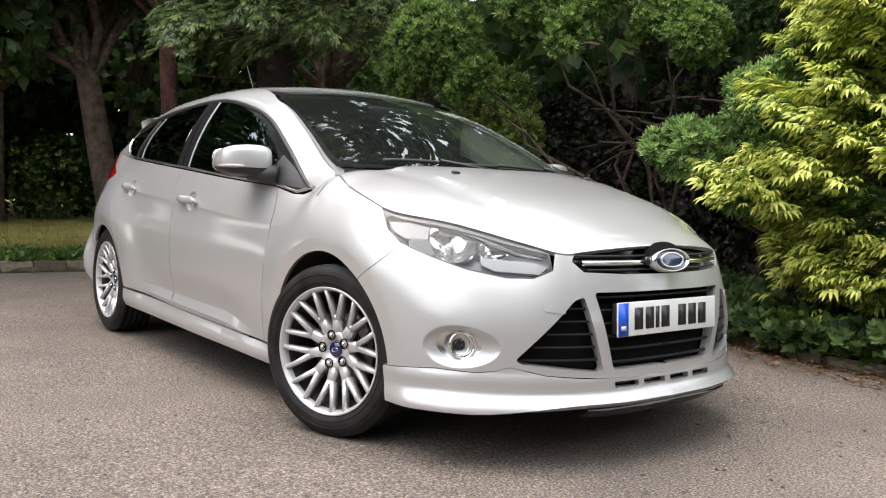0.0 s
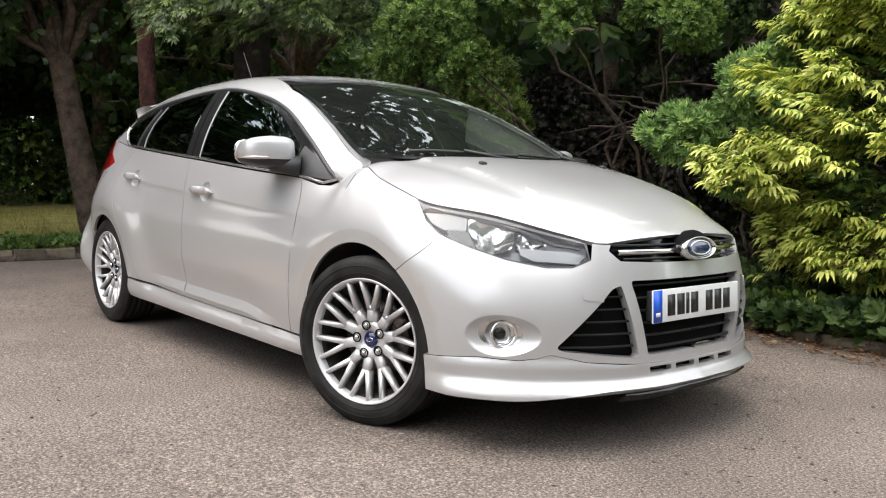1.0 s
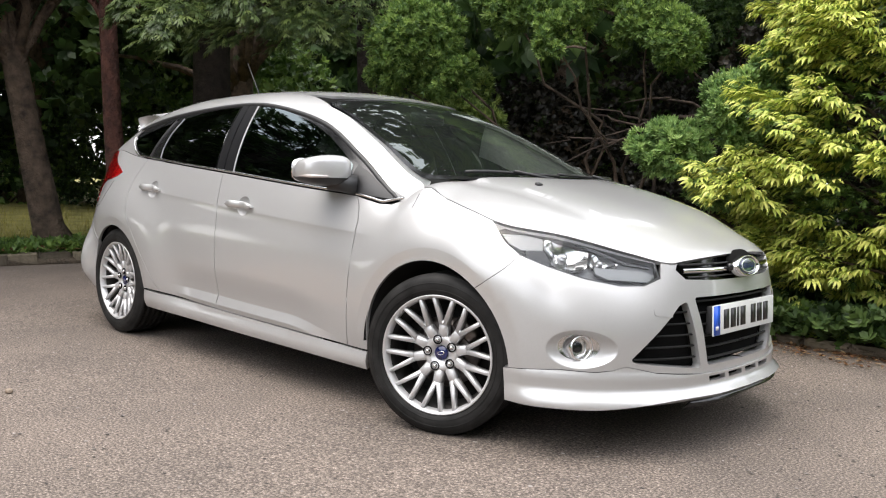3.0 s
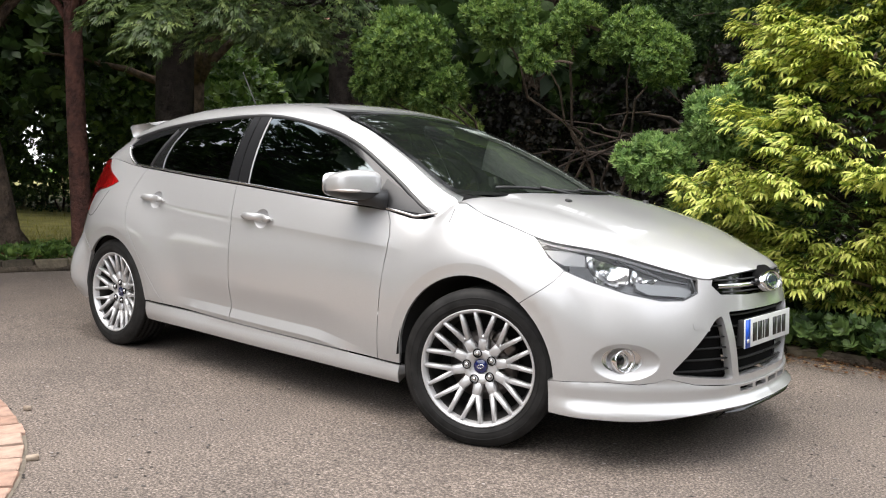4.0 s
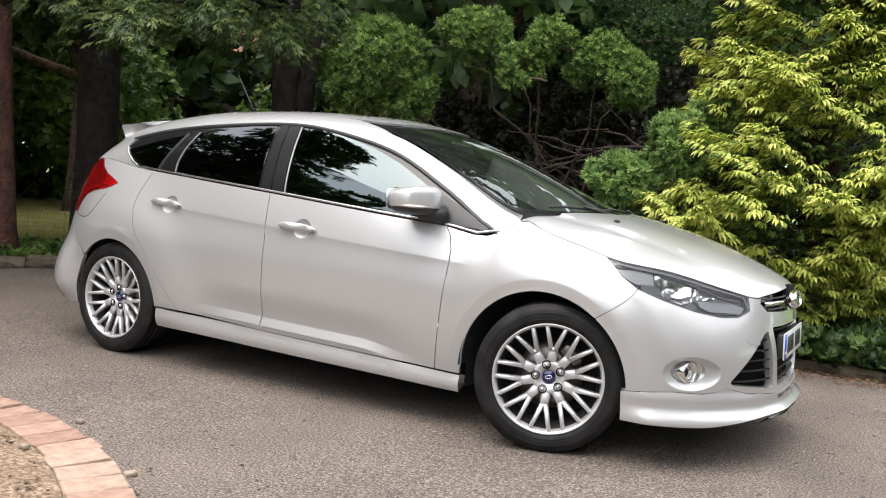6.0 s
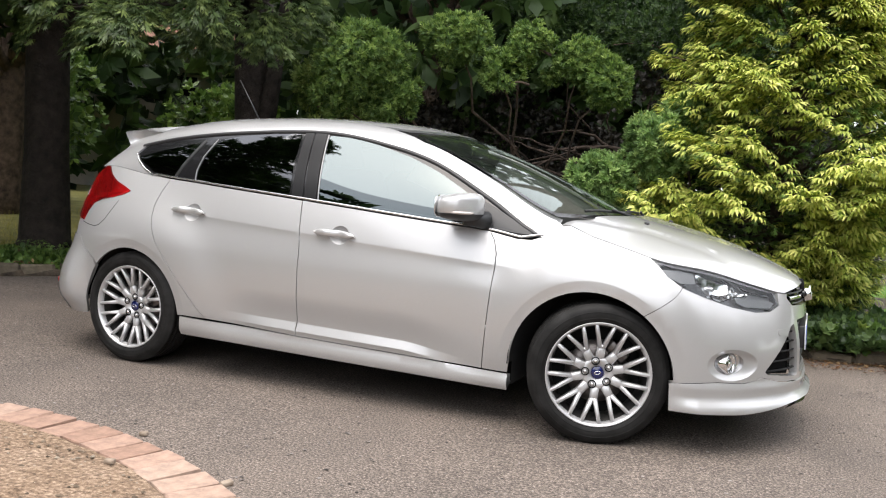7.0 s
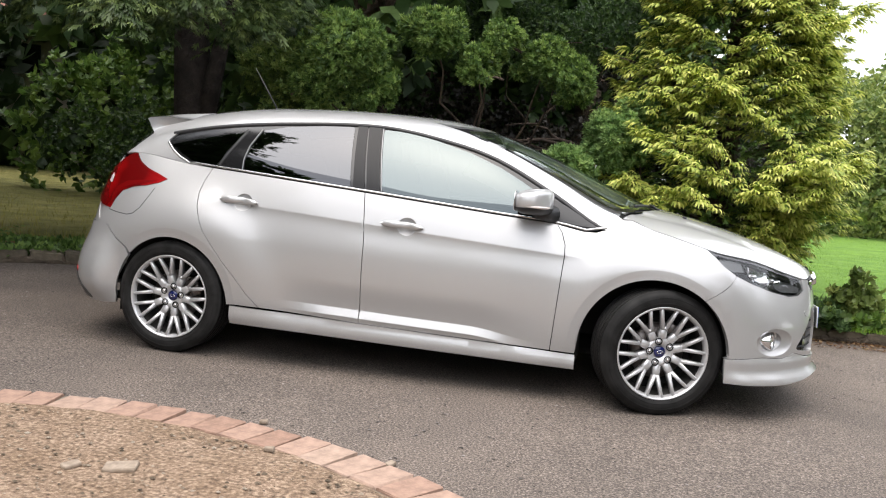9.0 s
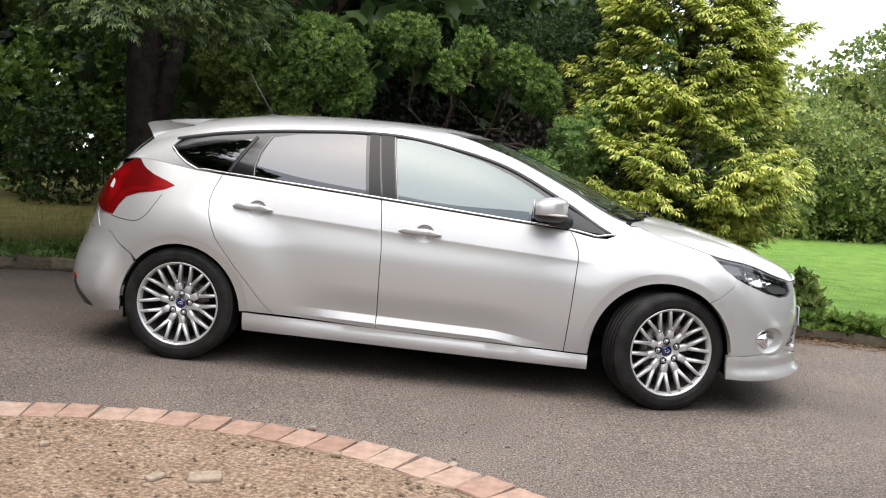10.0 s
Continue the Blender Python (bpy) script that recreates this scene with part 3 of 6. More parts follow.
for sg in (1, -1):
    wing = at_x(gx(front_line, G)) + edge(u_gap, u_l0 + 0.004, 14) + at_x([(2.90, 0.768), (2.964, 0.724), (2.828, 0.597)]) + at_x(arc(FRONT_ARCH, 52, 178, 26)) + at_x([(2.228, 0.268)])
    wing_ob = part("front_wing", skin(sided(wing, sg), body, 0.03, depth=0.014, flip=True, lines=crease_lines(2.15, 2.30, sg) + [sided(at_x(arc(FRONT_ARCH, 56, 176, 40, k)), sg) for k in (0.024, 0.046, 0.050, 0.075, 0.11)]), PAINT)
    part("panel_seam", ribbon(sided(at_x([(2.43, 0.868), (2.425, 0.895), (2.415, 0.922)]), sg), body, 0.003, 0.0006, sg > 0), GAP, wing_ob)
    fd = at_x(gx(front_line, -G))[::1] + edge(u_gap + 0.002, at_x([(1.08, 0.978)])[0][0], 16) + at_x(gx(b_line, G))[::-1]
    fdoor = part("front_door", skin(sided(fd, sg), body, 0.026, depth=0.014, flip=True, lines=crease_lines(1.12, 2.12, sg) + ledge_lines(1.12, 2.0, sg) + bowl_lines(1.325, 0.823, sg)), PAINT)
    rd = at_x(gx(b_line, -G)) + edge(at_x([(1.07, 0.978)])[0][0], at_x([(0.18, 1.04)])[0][0], 14) + at_x(gx(rear_curve, G))[::-1]
    rdoor = part("rear_door", skin(sided(rd, sg), body, 0.026, depth=0.014, flip=True, lines=crease_lines(0.30, 1.06, sg) + ledge_lines(0.66, 1.08, sg) + bowl_lines(0.405, 0.874, sg)), PAINT)
    door_handle(fdoor, 1.187, 1.417, 0.829, sg)
    door_handle(rdoor, 0.272, 0.497, 0.880, sg)
    rq = at_x(gx(rear_curve, -G)) + edge(at_x([(0.165, 1.04)])[0][0], at_x([(-0.335, 1.09)])[0][0], 14) + at_x(tail[:-1])[::-1] + at_x([(-0.50, 0.782), (-0.515, 0.694), (-0.424, 0.685), (-0.35, 0.620), (-0.275, 0.575)]) + at_x(arc(REAR_ARCH, 137, 2, 26)) + at_x([(0.40, 0.322)])
    quarter = part("rear_quarter", skin(sided(rq, sg), body, 0.03, depth=0.014, flip=True, lines=[sided(at_x(arc(REAR_ARCH, 132, 6, 40, k)), sg) for k in (0.024, 0.046, 0.050, 0.075, 0.11)]), PAINT)
    part("flap_seam", ribbon(sided(at_x([(-0.44, 0.768), (-0.36, 0.757), (-0.285, 0.752), (-0.245, 0.762), (-0.205, 0.795), (-0.172, 0.85), (-0.143, 0.908)]), sg), body, 0.004, 0.0008, sg > 0), GAP, quarter)
    tl = at_x(tail) + [(u, float(_ze(u)) - 0.004 - 0.10 * smooth01((u - at_x([(-0.34, 1.09)])[0][0]) / 0.35)) for u in np.linspace(at_x([(-0.36, 1.09)])[0][0], at_x([(-0.55, 0.95)])[0][0] + 0.14, 8)] + [(at_x([(-0.55, 0.95)])[0][0] + 0.12, 0.86), (at_x([(-0.5, 0.80)])[0][0] + 0.02, 0.79)]
    lamp = part("tail_lamp", skin(sided(tl, sg), body, 0.02, depth=0.03, off=0.004, flip=True), RED, label="deep red moulded tail lamp")
    # darker red patch laid over the lamp, giving it a darker lower edge
    inner = [(-0.422, 0.800), (-0.395, 0.862), (-0.335, 0.905), (-0.24, 0.925), (-0.13, 0.948), (-0.24, 0.945), (-0.34, 0.935), (-0.41, 0.90), (-0.440, 0.83)]
    part("dark_patch", skin(sided(rounded(at_x(inner), 0.02), sg), body, 0.02, off=0.006, flip=True), RED_DEEP, lamp, "darker red patch along the lamp's lower edge")
    u_t = at_x([(-0.45, 0.92)])[0][0]
    part("reversing_lens", skin(sided(rounded([(u_t + 0.02, 0.915), (u_t + 0.075, 0.925), (u_t + 0.07, 0.975), (u_t + 0.03, 0.955)], 0.012), sg), body, 0.02, off=0.007, flip=True), PALE, lamp, "pale clear lens")
    # side skirt
    top_z = lambda x: 0.263 + (2.21 - x) * 0.0285
    bot_z = lambda x: 0.186 + (2.21 - x) * 0.0165
    xs_ = np.linspace(0.375, 2.232, 30)
    sk = at_x([(x, float(top_z(x)) - G) for x in xs_]) + at_x([(x, float(bot_z(x))) for x in xs_[::-1]])

    def skirt(u, z, tz=top_z, bz=bot_z):
        p = body(u, z)
        t = np.clip((tz(p[:, 0]) - z) / (tz(p[:, 0]) - bz(p[:, 0])), 0, 1)
        o = 0.006 + 0.021 * np.sin(np.pi * np.clip(t, 0, 1) ** 1.15 * 0.70)
        p[:, 1] -= np.sign(u) * o
        return p
    part("side_skirt", skin(sided(sk, sg), skirt, 0.022, depth=0.07, flip=True), PAINT)
    # cabin side: glass, black surround, pillars and bright strip
    cs = cabin_side(sg)
    fl = sg < 0
    fglass = rounded([(1.165, 0.990), (1.100, 1.322), (1.26, 1.312), (1.42, 1.276), (1.60, 1.226), (1.76, 1.163), (1.90, 1.090), (2.00, 1.030), (2.005, 0.920)], 0.02)
    rglass = rounded([(0.365, 1.046), (0.36, 1.10), (0.375, 1.18), (0.415, 1.272), (0.55, 1.301), (0.75, 1.320), (0.932, 1.326), (0.988, 1.003)], 0.014)
    qglass = rounded([(-0.132, 1.158), (0.03, 1.075), (0.188, 1.058), (0.305, 1.256), (0.18, 1.232), (0.02, 1.197)], 0.014)
    sail = [(2.022, 0.916), (2.022, 1.035), (2.12, 0.990), (2.22, 0.935), (2.325, 0.889)]
    xb = np.linspace(2.33, 0.05, 24)
    dlo = [(x, float(belt_z(x)) + 0.004) for x in xb] + [(-0.05, 1.085), (-0.12, 1.135), (-0.160, 1.170)] + [(x, float(rail_z(x)) - 0.006 - 0.03 * max(0.0, 0.1 - x)) for x in np.linspace(-0.08, 2.32, 30)]
    part("window_surround", skin(dlo, cs, 0.03, holes=[fglass, rglass, qglass], depth=0.012, off=-0.003, flip=fl), GLOSS)
    for nm, poly, mt, lb in (("front_window", fglass, GLASS, "clear door glass"), ("rear_window", rglass, PRIVACY, "dark privacy glass"), ("quarter_window", qglass, PRIVACY, "dark privacy glass")):
        part(nm, skin(poly, cs, 0.05, off=-0.001, flip=fl), mt, label=lb).visible_shadow = False
    part("sail_panel", skin(rounded(sail, 0.008), cs, 0.03, depth=0.006, off=0.003, flip=fl), TRIM)
    pil1 = [(1.005, 1.000), (0.952, 1.330), (1.005, 1.331), (1.070, 0.988)]
    pil2 = [(1.082, 0.988), (1.013, 1.331), (1.085, 1.328), (1.152, 0.985)]
    for pl in (pil1, pil2):
        part("pillar_trim", skin(pl, cs, 0.04, depth=0.006, off=0.002, flip=fl), PILLAR)
    part("quarter_divider", ribbon([(0.205, 1.060), (0.325, 1.268)], cs, 0.018, 0.004, fl), TRIM)
    part("guide_rail", ribbon([(0.355, 1.045), (0.350, 1.10), (0.365, 1.18), (0.408, 1.276)], cs, 0.007, 0.003, fl), DULL)
    part("guide_rail", ribbon([(1.162, 0.985), (1.093, 1.325)], cs, 0.009, 0.003, fl), DULL)
    strip = [(x, float(belt_z(x)) + 0.010) for x in xb] + [(0.02, 1.062), (-0.05, 1.092), (-0.11, 1.132), (-0.158, 1.176)]
    part("belt_strip", ribbon(strip, cs, 0.010, 0.006, fl), SATIN, label="bright strip along the window sill")
    part("rail_seal", ribbon([(x, float(rail_z(x)) - 0.012 - 0.03 * max(0.0, 0.1 - x)) for x in np.linspace(-0.15, 2.30, 40)], cs, 0.016, 0.006, fl), TRIM)
    # roof rail and windscreen pillar
    vs = [0.487 * sg, 0.606 * sg]
    rail = [(x, vs[1]) for x in np.linspace(-0.31, 2.40, 40)] + [(2.415, 0.58 * sg), (2.405, 0.556 * sg), (2.37, 0.546 * sg), (2.2, 0.545 * sg), (1.9, 0.541 * sg), (1.62, 0.536 * sg), (1.55, 0.520 * sg)] + [(x, vs[0]) for x in np.linspace(1.35, -0.31, 20)]
    part("roof_rail", skin(rail, top, 0.03, depth=0.02), PAINT)
    # rear pillar beside the quarter glass
    cp = [(x, float(belt_z(x))) for x in np.linspace(0.12, -0.43, 14)] + [(-0.385, 1.125), (-0.335, float(rail_z(-0.335)) - 0.01)] + [(x, float(rail_z(x)) + 0.004) for x in np.linspace(-0.31, -0.10, 8)] + [(-0.165, 1.178), (-0.16, 1.166), (-0.115, 1.130), (-0.045, 1.082), (0.03, 1.062)]
    part("rear_pillar", skin(cp, cs, 0.03, depth=0.01, flip=fl), PAINT)
    part("pillar_top", skin([(x, float(rail_z(x)) + 0.006) for x in np.linspace(-0.32, 2.35, 40)] + [(x, float(rail_z(x)) - 0.012) for x in np.linspace(2.35, -0.32, 40)], cs, 0.03, depth=0.0, off=0.0005, flip=fl), PAINT)

# roof, windscreen, bonnet
ditch = [(x, 0.481) for x in np.linspace(-0.30, 1.33, 24)] + [(1.48, 0.44), (1.545, 0.34), (1.59, 0.18), (1.602, 0)]
part("roof", skin(ditch + [(x, -v) for x, v in ditch[::-1][1:]], top, 0.04, depth=0.015), PAINT)
part("roof_ditch", skin([(x, 0.495) for x in np.linspace(-0.3, 1.58, 20)] + [(x, -0.495) for x in np.linspace(1.58, -0.3, 20)], top, 0.08, off=-0.011), GAP)
ws = [(1.565, 0.505), (1.62, 0.527), (1.9, 0.532), (2.2, 0.536), (2.37, 0.538), (2.43, 0.49), (2.50, 0.40), (2.56, 0.25), (2.585, 0.0)]
ws0 = [(1.615, 0.0), (1.603, 0.18), (1.565, 0.34)]
wso = ws0 + [(1.53, 0.44)] + ws
wso = wso + [(x, -v) for x, v in wso[::-1][1:-1]]
wsi = [(1.645, 0.0), (1.635, 0.18), (1.605, 0.34), (1.595, 0.44), (1.61, 0.490), (1.66, 0.508), (1.9, 0.514), (2.2, 0.516), (2.345, 0.514), (2.405, 0.465), (2.475, 0.375), (2.53, 0.24), (2.552, 0.0)]
wsi = rounded(wsi + [(x, -v) for x, v in wsi[::-1][1:-1]], 0.03)
def screen(x, v):
    """Windscreen: one even curve from side to side, flush with the roof rail."""
    p = top(x, v)
    s = np.clip(np.abs(np.asarray(v, float)) / 0.6, 0, 1.02)
    c = roof_c(x)
    p[..., 2] = c - (c - rail_z(x)) * 0.62 * s ** 2
    return p


part("windscreen_border", skin(wso, screen, 0.04, holes=[wsi], off=-0.004), GLOSS)
part("windscreen", skin(wsi, screen, 0.06, off=-0.004), SCREEN, label="clear windscreen").visible_shadow = False
part("scuttle", skin([(2.30, 0.62), (2.36, 0.72), (2.52, 0.70), (2.70, 0.4), (2.74, 0), (2.70, -0.4), (2.52, -0.70), (2.36, -0.72), (2.30, -0.62), (2.40, -0.4), (2.46, 0), (2.40, 0.4)],
                      lambda x, y: np.stack([x, y, 0.955 - 0.12 * (np.abs(y) / 0.75) ** 2.5 + 0 * x], -1), 0.08), TRIM)
he = [(float(_xe(u)) - (0.003 if u < 0.4 else 0.0), float(_we(u)) - 0.003) for u in np.linspace(0.0, u_hood, 40)]
hr = [(2.402, 0.705), (2.415, 0.66), (2.45, 0.59), (2.505, 0.47), (2.575, 0.30), (2.615, 0.12), (2.62, 0.0)]
hp = he[1:] + hr
bonnet = hp + [(x, -y) for x, y in hp[::-1][1:]] + [he[0]]
fold = [[(x, k * (0.50 - (x - 2.45) * 0.14 + d)) for x in np.linspace(2.55, 3.30, 12)] for k in (1, -1) for d in (-0.018, 0.018)]
part("bonnet", skin(bonnet, hood, 0.035, lines=fold, depth=0.018), PAINT)
for y in (-0.36, 0.36):
    p = hood(2.72, y)
    part("washer_jet", box(0.022, 0.03, 0.012, 0.004, pose(2.72, y, float(p[2]) + 0.004, 0, 15, 0)), TRIM)

# front bumper with its openings, chin spoiler
gr_up = at_w([(0.375, 0.706), (0.385, 0.685), (0.352, 0.652), (0.2, 0.645), (0.0, 0.643)])
lower = at_w([(0.0, 0.588), (0.325, 0.588), (0.252, 0.336), (0.0, 0.332)])
side_gr = rounded(at_w([(0.362, 0.575), (0.395, 0.562), (0.562, 0.372), (0.545, 0.360), (0.30, 0.330), (0.292, 0.340)]), 0.012)
lower_full = rounded(lower[1:3] + [(-u, z) for u, z in lower[1:3][::-1]], 0.015)
half = [(0.0, gr_up[-1][1])] + gr_up[::-1][1:] + [(gr_up[0][0] + 0.012, float(_ze(gr_up[0][0] + 0.012)) - 0.004)] + [(u, float(_ze(u)) - 0.004) for u in np.linspace(gr_up[0][0] + 0.03, u_l1 - 0.01, 4)]
half += [(u, z) for u, z in lamp_low[::-1][:-1] if z < 0.75] + at_x([(2.9652, 0.7212), (2.8292, 0.5946)]) + at_x(arc(FRONT_ARCH, 49, 2, 14)) + lip_line
right = half[1:-1]
bump_poly = right + [lip_line[-1]] + [(-u, z) for u, z in right[::-1]] + [half[0]]
fog_hole = lambda sg: sided(at_x([(3.168 + 0.056 * math.cos(a), 0.412 + 0.046 * math.sin(a)) for a in np.linspace(0, 2 * math.pi, 25)[:-1]]), sg)
bowl = lambda sg: [sided(at_x([(3.185 + 0.095 * k * math.cos(a), 0.408 + 0.068 * k * math.sin(a)) for a in np.linspace(0, 2 * math.pi, 30)]), sg) for k in (1.03, 0.96, 0.84, 0.7)]
part("front_bumper", skin(bump_poly, body, 0.028, holes=[lower_full, side_gr, sided(side_gr, -1), fog_hole(1), fog_hole(-1)], lines=bowl(1) + bowl(-1), depth=0.035, flip=True), PAINT)


def chin(u, z):
    """Chin spoiler: hollow under its top line, a flared ledge half way down, then turned under."""
    p = body(u, z)
    t = np.clip((0.338 - z) / 0.15, 0, 1.1)
    s = np.clip(np.abs(u), 0, UMAX)
    d = 1e-3
    tx, tw = _xm(s + d) - _xm(s - d), _wm(s + d) - _wm(s - d)
    ln = np.hypot(tx, tw) + 1e-12
    nose = smooth01((1.05 - s) / 0.8)
    o = 0.002 + 0.008 * smooth01(t / 0.2) + (0.026 + 0.020 * nose) * smooth01((t - 0.42) / 0.42) - 0.006 * smooth01((t - 0.90) / 0.12)
    o = o * (0.2 + 0.8 * smooth01((_xm(s) - 2.93) / 0.14))
    p[:, 0] += tw / ln * o
    p[:, 1] += np.sign(u) * tx / ln * o
    return p


u_a = at_x([(2.948, 0.20)])[0][0]
lip_bot = [(u, 0.236 - 0.034 * float(smooth01((u - 0.36) / 0.40))) for u in np.linspace(0, u_a, 24)]
lh = [(u, z - 0.0018) for u, z in lip_line]
lip_poly = lip_bot + lh[:-1] + [(0.0, lh[-1][1])] + [(-u, z) for u, z in lh[:-1][::-1]] + [(-u, z) for u, z in lip_bot[::-1][:-1]]
slots = [rounded([(c - 0.052, 0.278), (c + 0.052, 0.278), (c + 0.058, 0.298), (c - 0.046, 0.298)], 0.005) for c in (-0.195, -0.065, 0.065, 0.195)]
part("chin_spoiler", skin(lip_poly, chin, 0.013, holes=slots, depth=0.022, flip=True), PAINT)
part("slot_backing", skin([(-0.30, 0.262), (0.30, 0.262), (0.30, 0.308), (-0.30, 0.308)], chin, 0.04, off=-0.03, flip=True), GLOSS)
part("splitter", skin([(u, 0.214 + 0.014 * (u / 0.36) ** 2) for u in np.linspace(-0.36, 0.36, 16)] + [(u, 0.235) for u in np.linspace(0.36, -0.36, 16)], chin, 0.03, off=-0.022, depth=0.06, flip=True), GLOSS)
for sg in (1, -1):
    cv = rounded(at_w([(0.425, 0.560), (0.485, 0.552), (0.485, 0.528), (0.425, 0.520)]), 0.008)
    part("washer_cover", skin(sided(cv, sg), body, 0.02, off=0.002, depth=0.006, flip=True), PAINT)
deep = shifted(0.045)
mid = shifted(0.018)
grille = part("lower_grille", skin([(u * 1.06, z) for u, z in lower_full], deep, 0.05, flip=True), GAP)
for i in range(6):
    z = 0.358 + 0.043 * i
    e = at_w([(0.256 + (z - 0.336) * 0.29, z)])[0][0]
    part("grille_slat", ribbon([(-e, z), (e, z)], mid, 0.008, 0.006, True), SLAT, grille)
for sg in (1, -1):
    sgrille = part("side_grille", skin(sided(side_gr, sg), deep, 0.05, flip=True), GAP)
    for i in range(5):
        z = 0.370 + 0.042 * i
        a = at_w([(0.297 + (z - 0.33) * 0.27, z)])[0][0]
        b = at_w([(0.562 - (z - 0.360) * 0.83 - 0.004, z)])[0][0]
        if b - a > 0.02:
            part("grille_slat", ribbon([(a * sg, z), (b * sg, z)] if sg > 0 else [(b * sg, z), (a * sg, z)], mid, 0.007, 0.006, True), SLAT, sgrille)
    fog = part("fog_lamp", skin(fog_hole(sg), shifted(0.020), 0.02, flip=True), SATIN, label="round fog lamp in a chrome sleeve")
    c = shifted(-0.002)(np.array([at_x([(3.172, 0.408)])[0][0] * sg]), np.array([0.408]))[0]
    nrm = Vector((0.93, -0.36 * sg, 0.04)).normalized()
    q = nrm.to_track_quat("Z", "Y").to_matrix().to_4x4()
    part("bezel", move(lathe([(0.050, -0.060), (0.048, 0.004), (0.044, 0.010), (0.037, 0.002), (0.034, -0.03)], 28, "z"), Matrix.Translation(Vector(c) - nrm * 0.004) @ q), CHROME, fog, "chrome ring")
    part("lens", move(lathe([(0.035, -0.004), (0.028, 0.006), (0.015, 0.012), (0.0, 0.014)], 24, "z"), Matrix.Translation(Vector(c) - nrm * 0.012) @ q), LENS, fog)
    part("bulb", move(lathe([(0.033, -0.03), (0.024, -0.022), (0.019, -0.006), (0.012, -0.002), (0.0, 0.0)], 20, "z"), Matrix.Translation(Vector(c) - nrm * 0.014) @ q), GLOSS, fog)
    # headlamp
    lens_poly = sided(lamp_poly, sg)
    hl = part("headlamp", skin(lens_poly, shifted(0.046), 0.03, flip=True), LAMPCAN, label="clear headlamp with chrome reflectors")
    part("lens", skin(lens_poly, body, 0.03, off=0.001, flip=True), LENS, hl).visible_shadow = False
    tops = [(u, float(_ze(u)) - 0.006) for u in np.linspace(u_l1 + 0.03, u_l0 - 0.015, 16)]
    nt = len(tops) - 1
    in_top = [(u, z - 0.003 - 0.006 * math.sin(math.pi * (1 - i / nt) ** 0.8) ** 0.8) for i, (u, z) in enumerate(tops)]
    in_low = [(u, z + 0.007) for u, z in lamp_low[1:-1]] + [(u_l1 + 0.012, 0.662)]
    in_low = [(u_l0 - 0.012, 0.806)] + in_low
    part("bezel", skin(lens_poly, shifted(0.005), 0.02, holes=[sided(in_low + in_top[:-1], sg)], depth=0.035, flip=True), BEZEL, hl, "dark grey inner border")
    for outline in ([(3.006, 0.783), (3.078, 0.768), (3.136, 0.744), (3.152, 0.690), (3.112, 0.676), (3.068, 0.692), (3.022, 0.742)],
                    [(3.146, 0.738), (3.222, 0.704), (3.190, 0.690), (3.158, 0.700)]):
        bowl_pts = np.array(at_x(outline))
        (uc, zc), (ru, rz) = bowl_pts.mean(0), np.ptp(bowl_pts, axis=0) * 0.55

        def cup(u, z, uc=uc, zc=zc, ru=ru, rz=rz):
            k = np.clip(1 - ((np.abs(u) - uc) / ru) ** 2 - ((z - zc) / rz) ** 2, 0, 1)[..., None]
            ridge = 0.10 * np.sign(np.sin((np.abs(u) - uc) / ru * 7.0))[..., None]  # fluted facets
            return shifted(0.014)(u, z) * (1 - k * (0.9 + ridge)) + shifted(0.050)(u, z) * k * (0.9 + ridge)
        part("reflector", skin(sided(rounded([tuple(p) for p in bowl_pts], 0.006), sg), cup, 0.007, depth=0.008, flip=True), REFLECTOR, hl, "faceted chrome bowl")
        c = shifted(0.022)(np.array([uc * sg]), np.array([zc]))[0]
        q = Vector((1, -0.5 * sg, 0.08)).normalized().to_track_quat("Z", "Y").to_matrix().to_4x4()
        part("bulb", move(lathe([(0.012, -0.03), (0.012, 0.0), (0.007, 0.006), (0.0, 0.008)], 16, "z"), Matrix.Translation(c) @ q), SATIN, hl)
    part("wedge", skin(sided(rounded(at_x([(2.972, 0.745), (3.020, 0.743), (3.062, 0.694), (3.040, 0.693), (2.985, 0.720)]), 0.004), sg), shifted(0.010), 0.02, depth=0.02, flip=True), GLOSS, hl, "black inner wedge")
    part("side_panel", skin(sided(at_x([(2.872, 0.802), (2.915, 0.770), (2.960, 0.748), (3.016, 0.746), (3.000, 0.786), (2.94, 0.800)]), sg), shifted(0.016), 0.02, depth=0.02, flip=True), LAMPCAN, hl, "satin silver inner panel")
    part("indicator", skin(sided(rounded(at_x([(3.168, 0.692), (3.282, 0.682), (3.322, 0.668), (3.312, 0.644), (3.215, 0.652), (3.180, 0.670)]), 0.006), sg), shifted(0.012), 0.02, depth=0.02, flip=True), DULL, hl, "grey indicator lens")
    part("reflector_strip", skin(sided(rounded(at_x([(3.080, 0.775), (3.150, 0.742), (3.235, 0.702), (3.300, 0.690), (3.300, 0.694), (3.235, 0.709), (3.150, 0.749)]), 0.002), sg), shifted(0.009), 0.02, depth=0.012, flip=True), GLOSS, hl, "thin black divider")

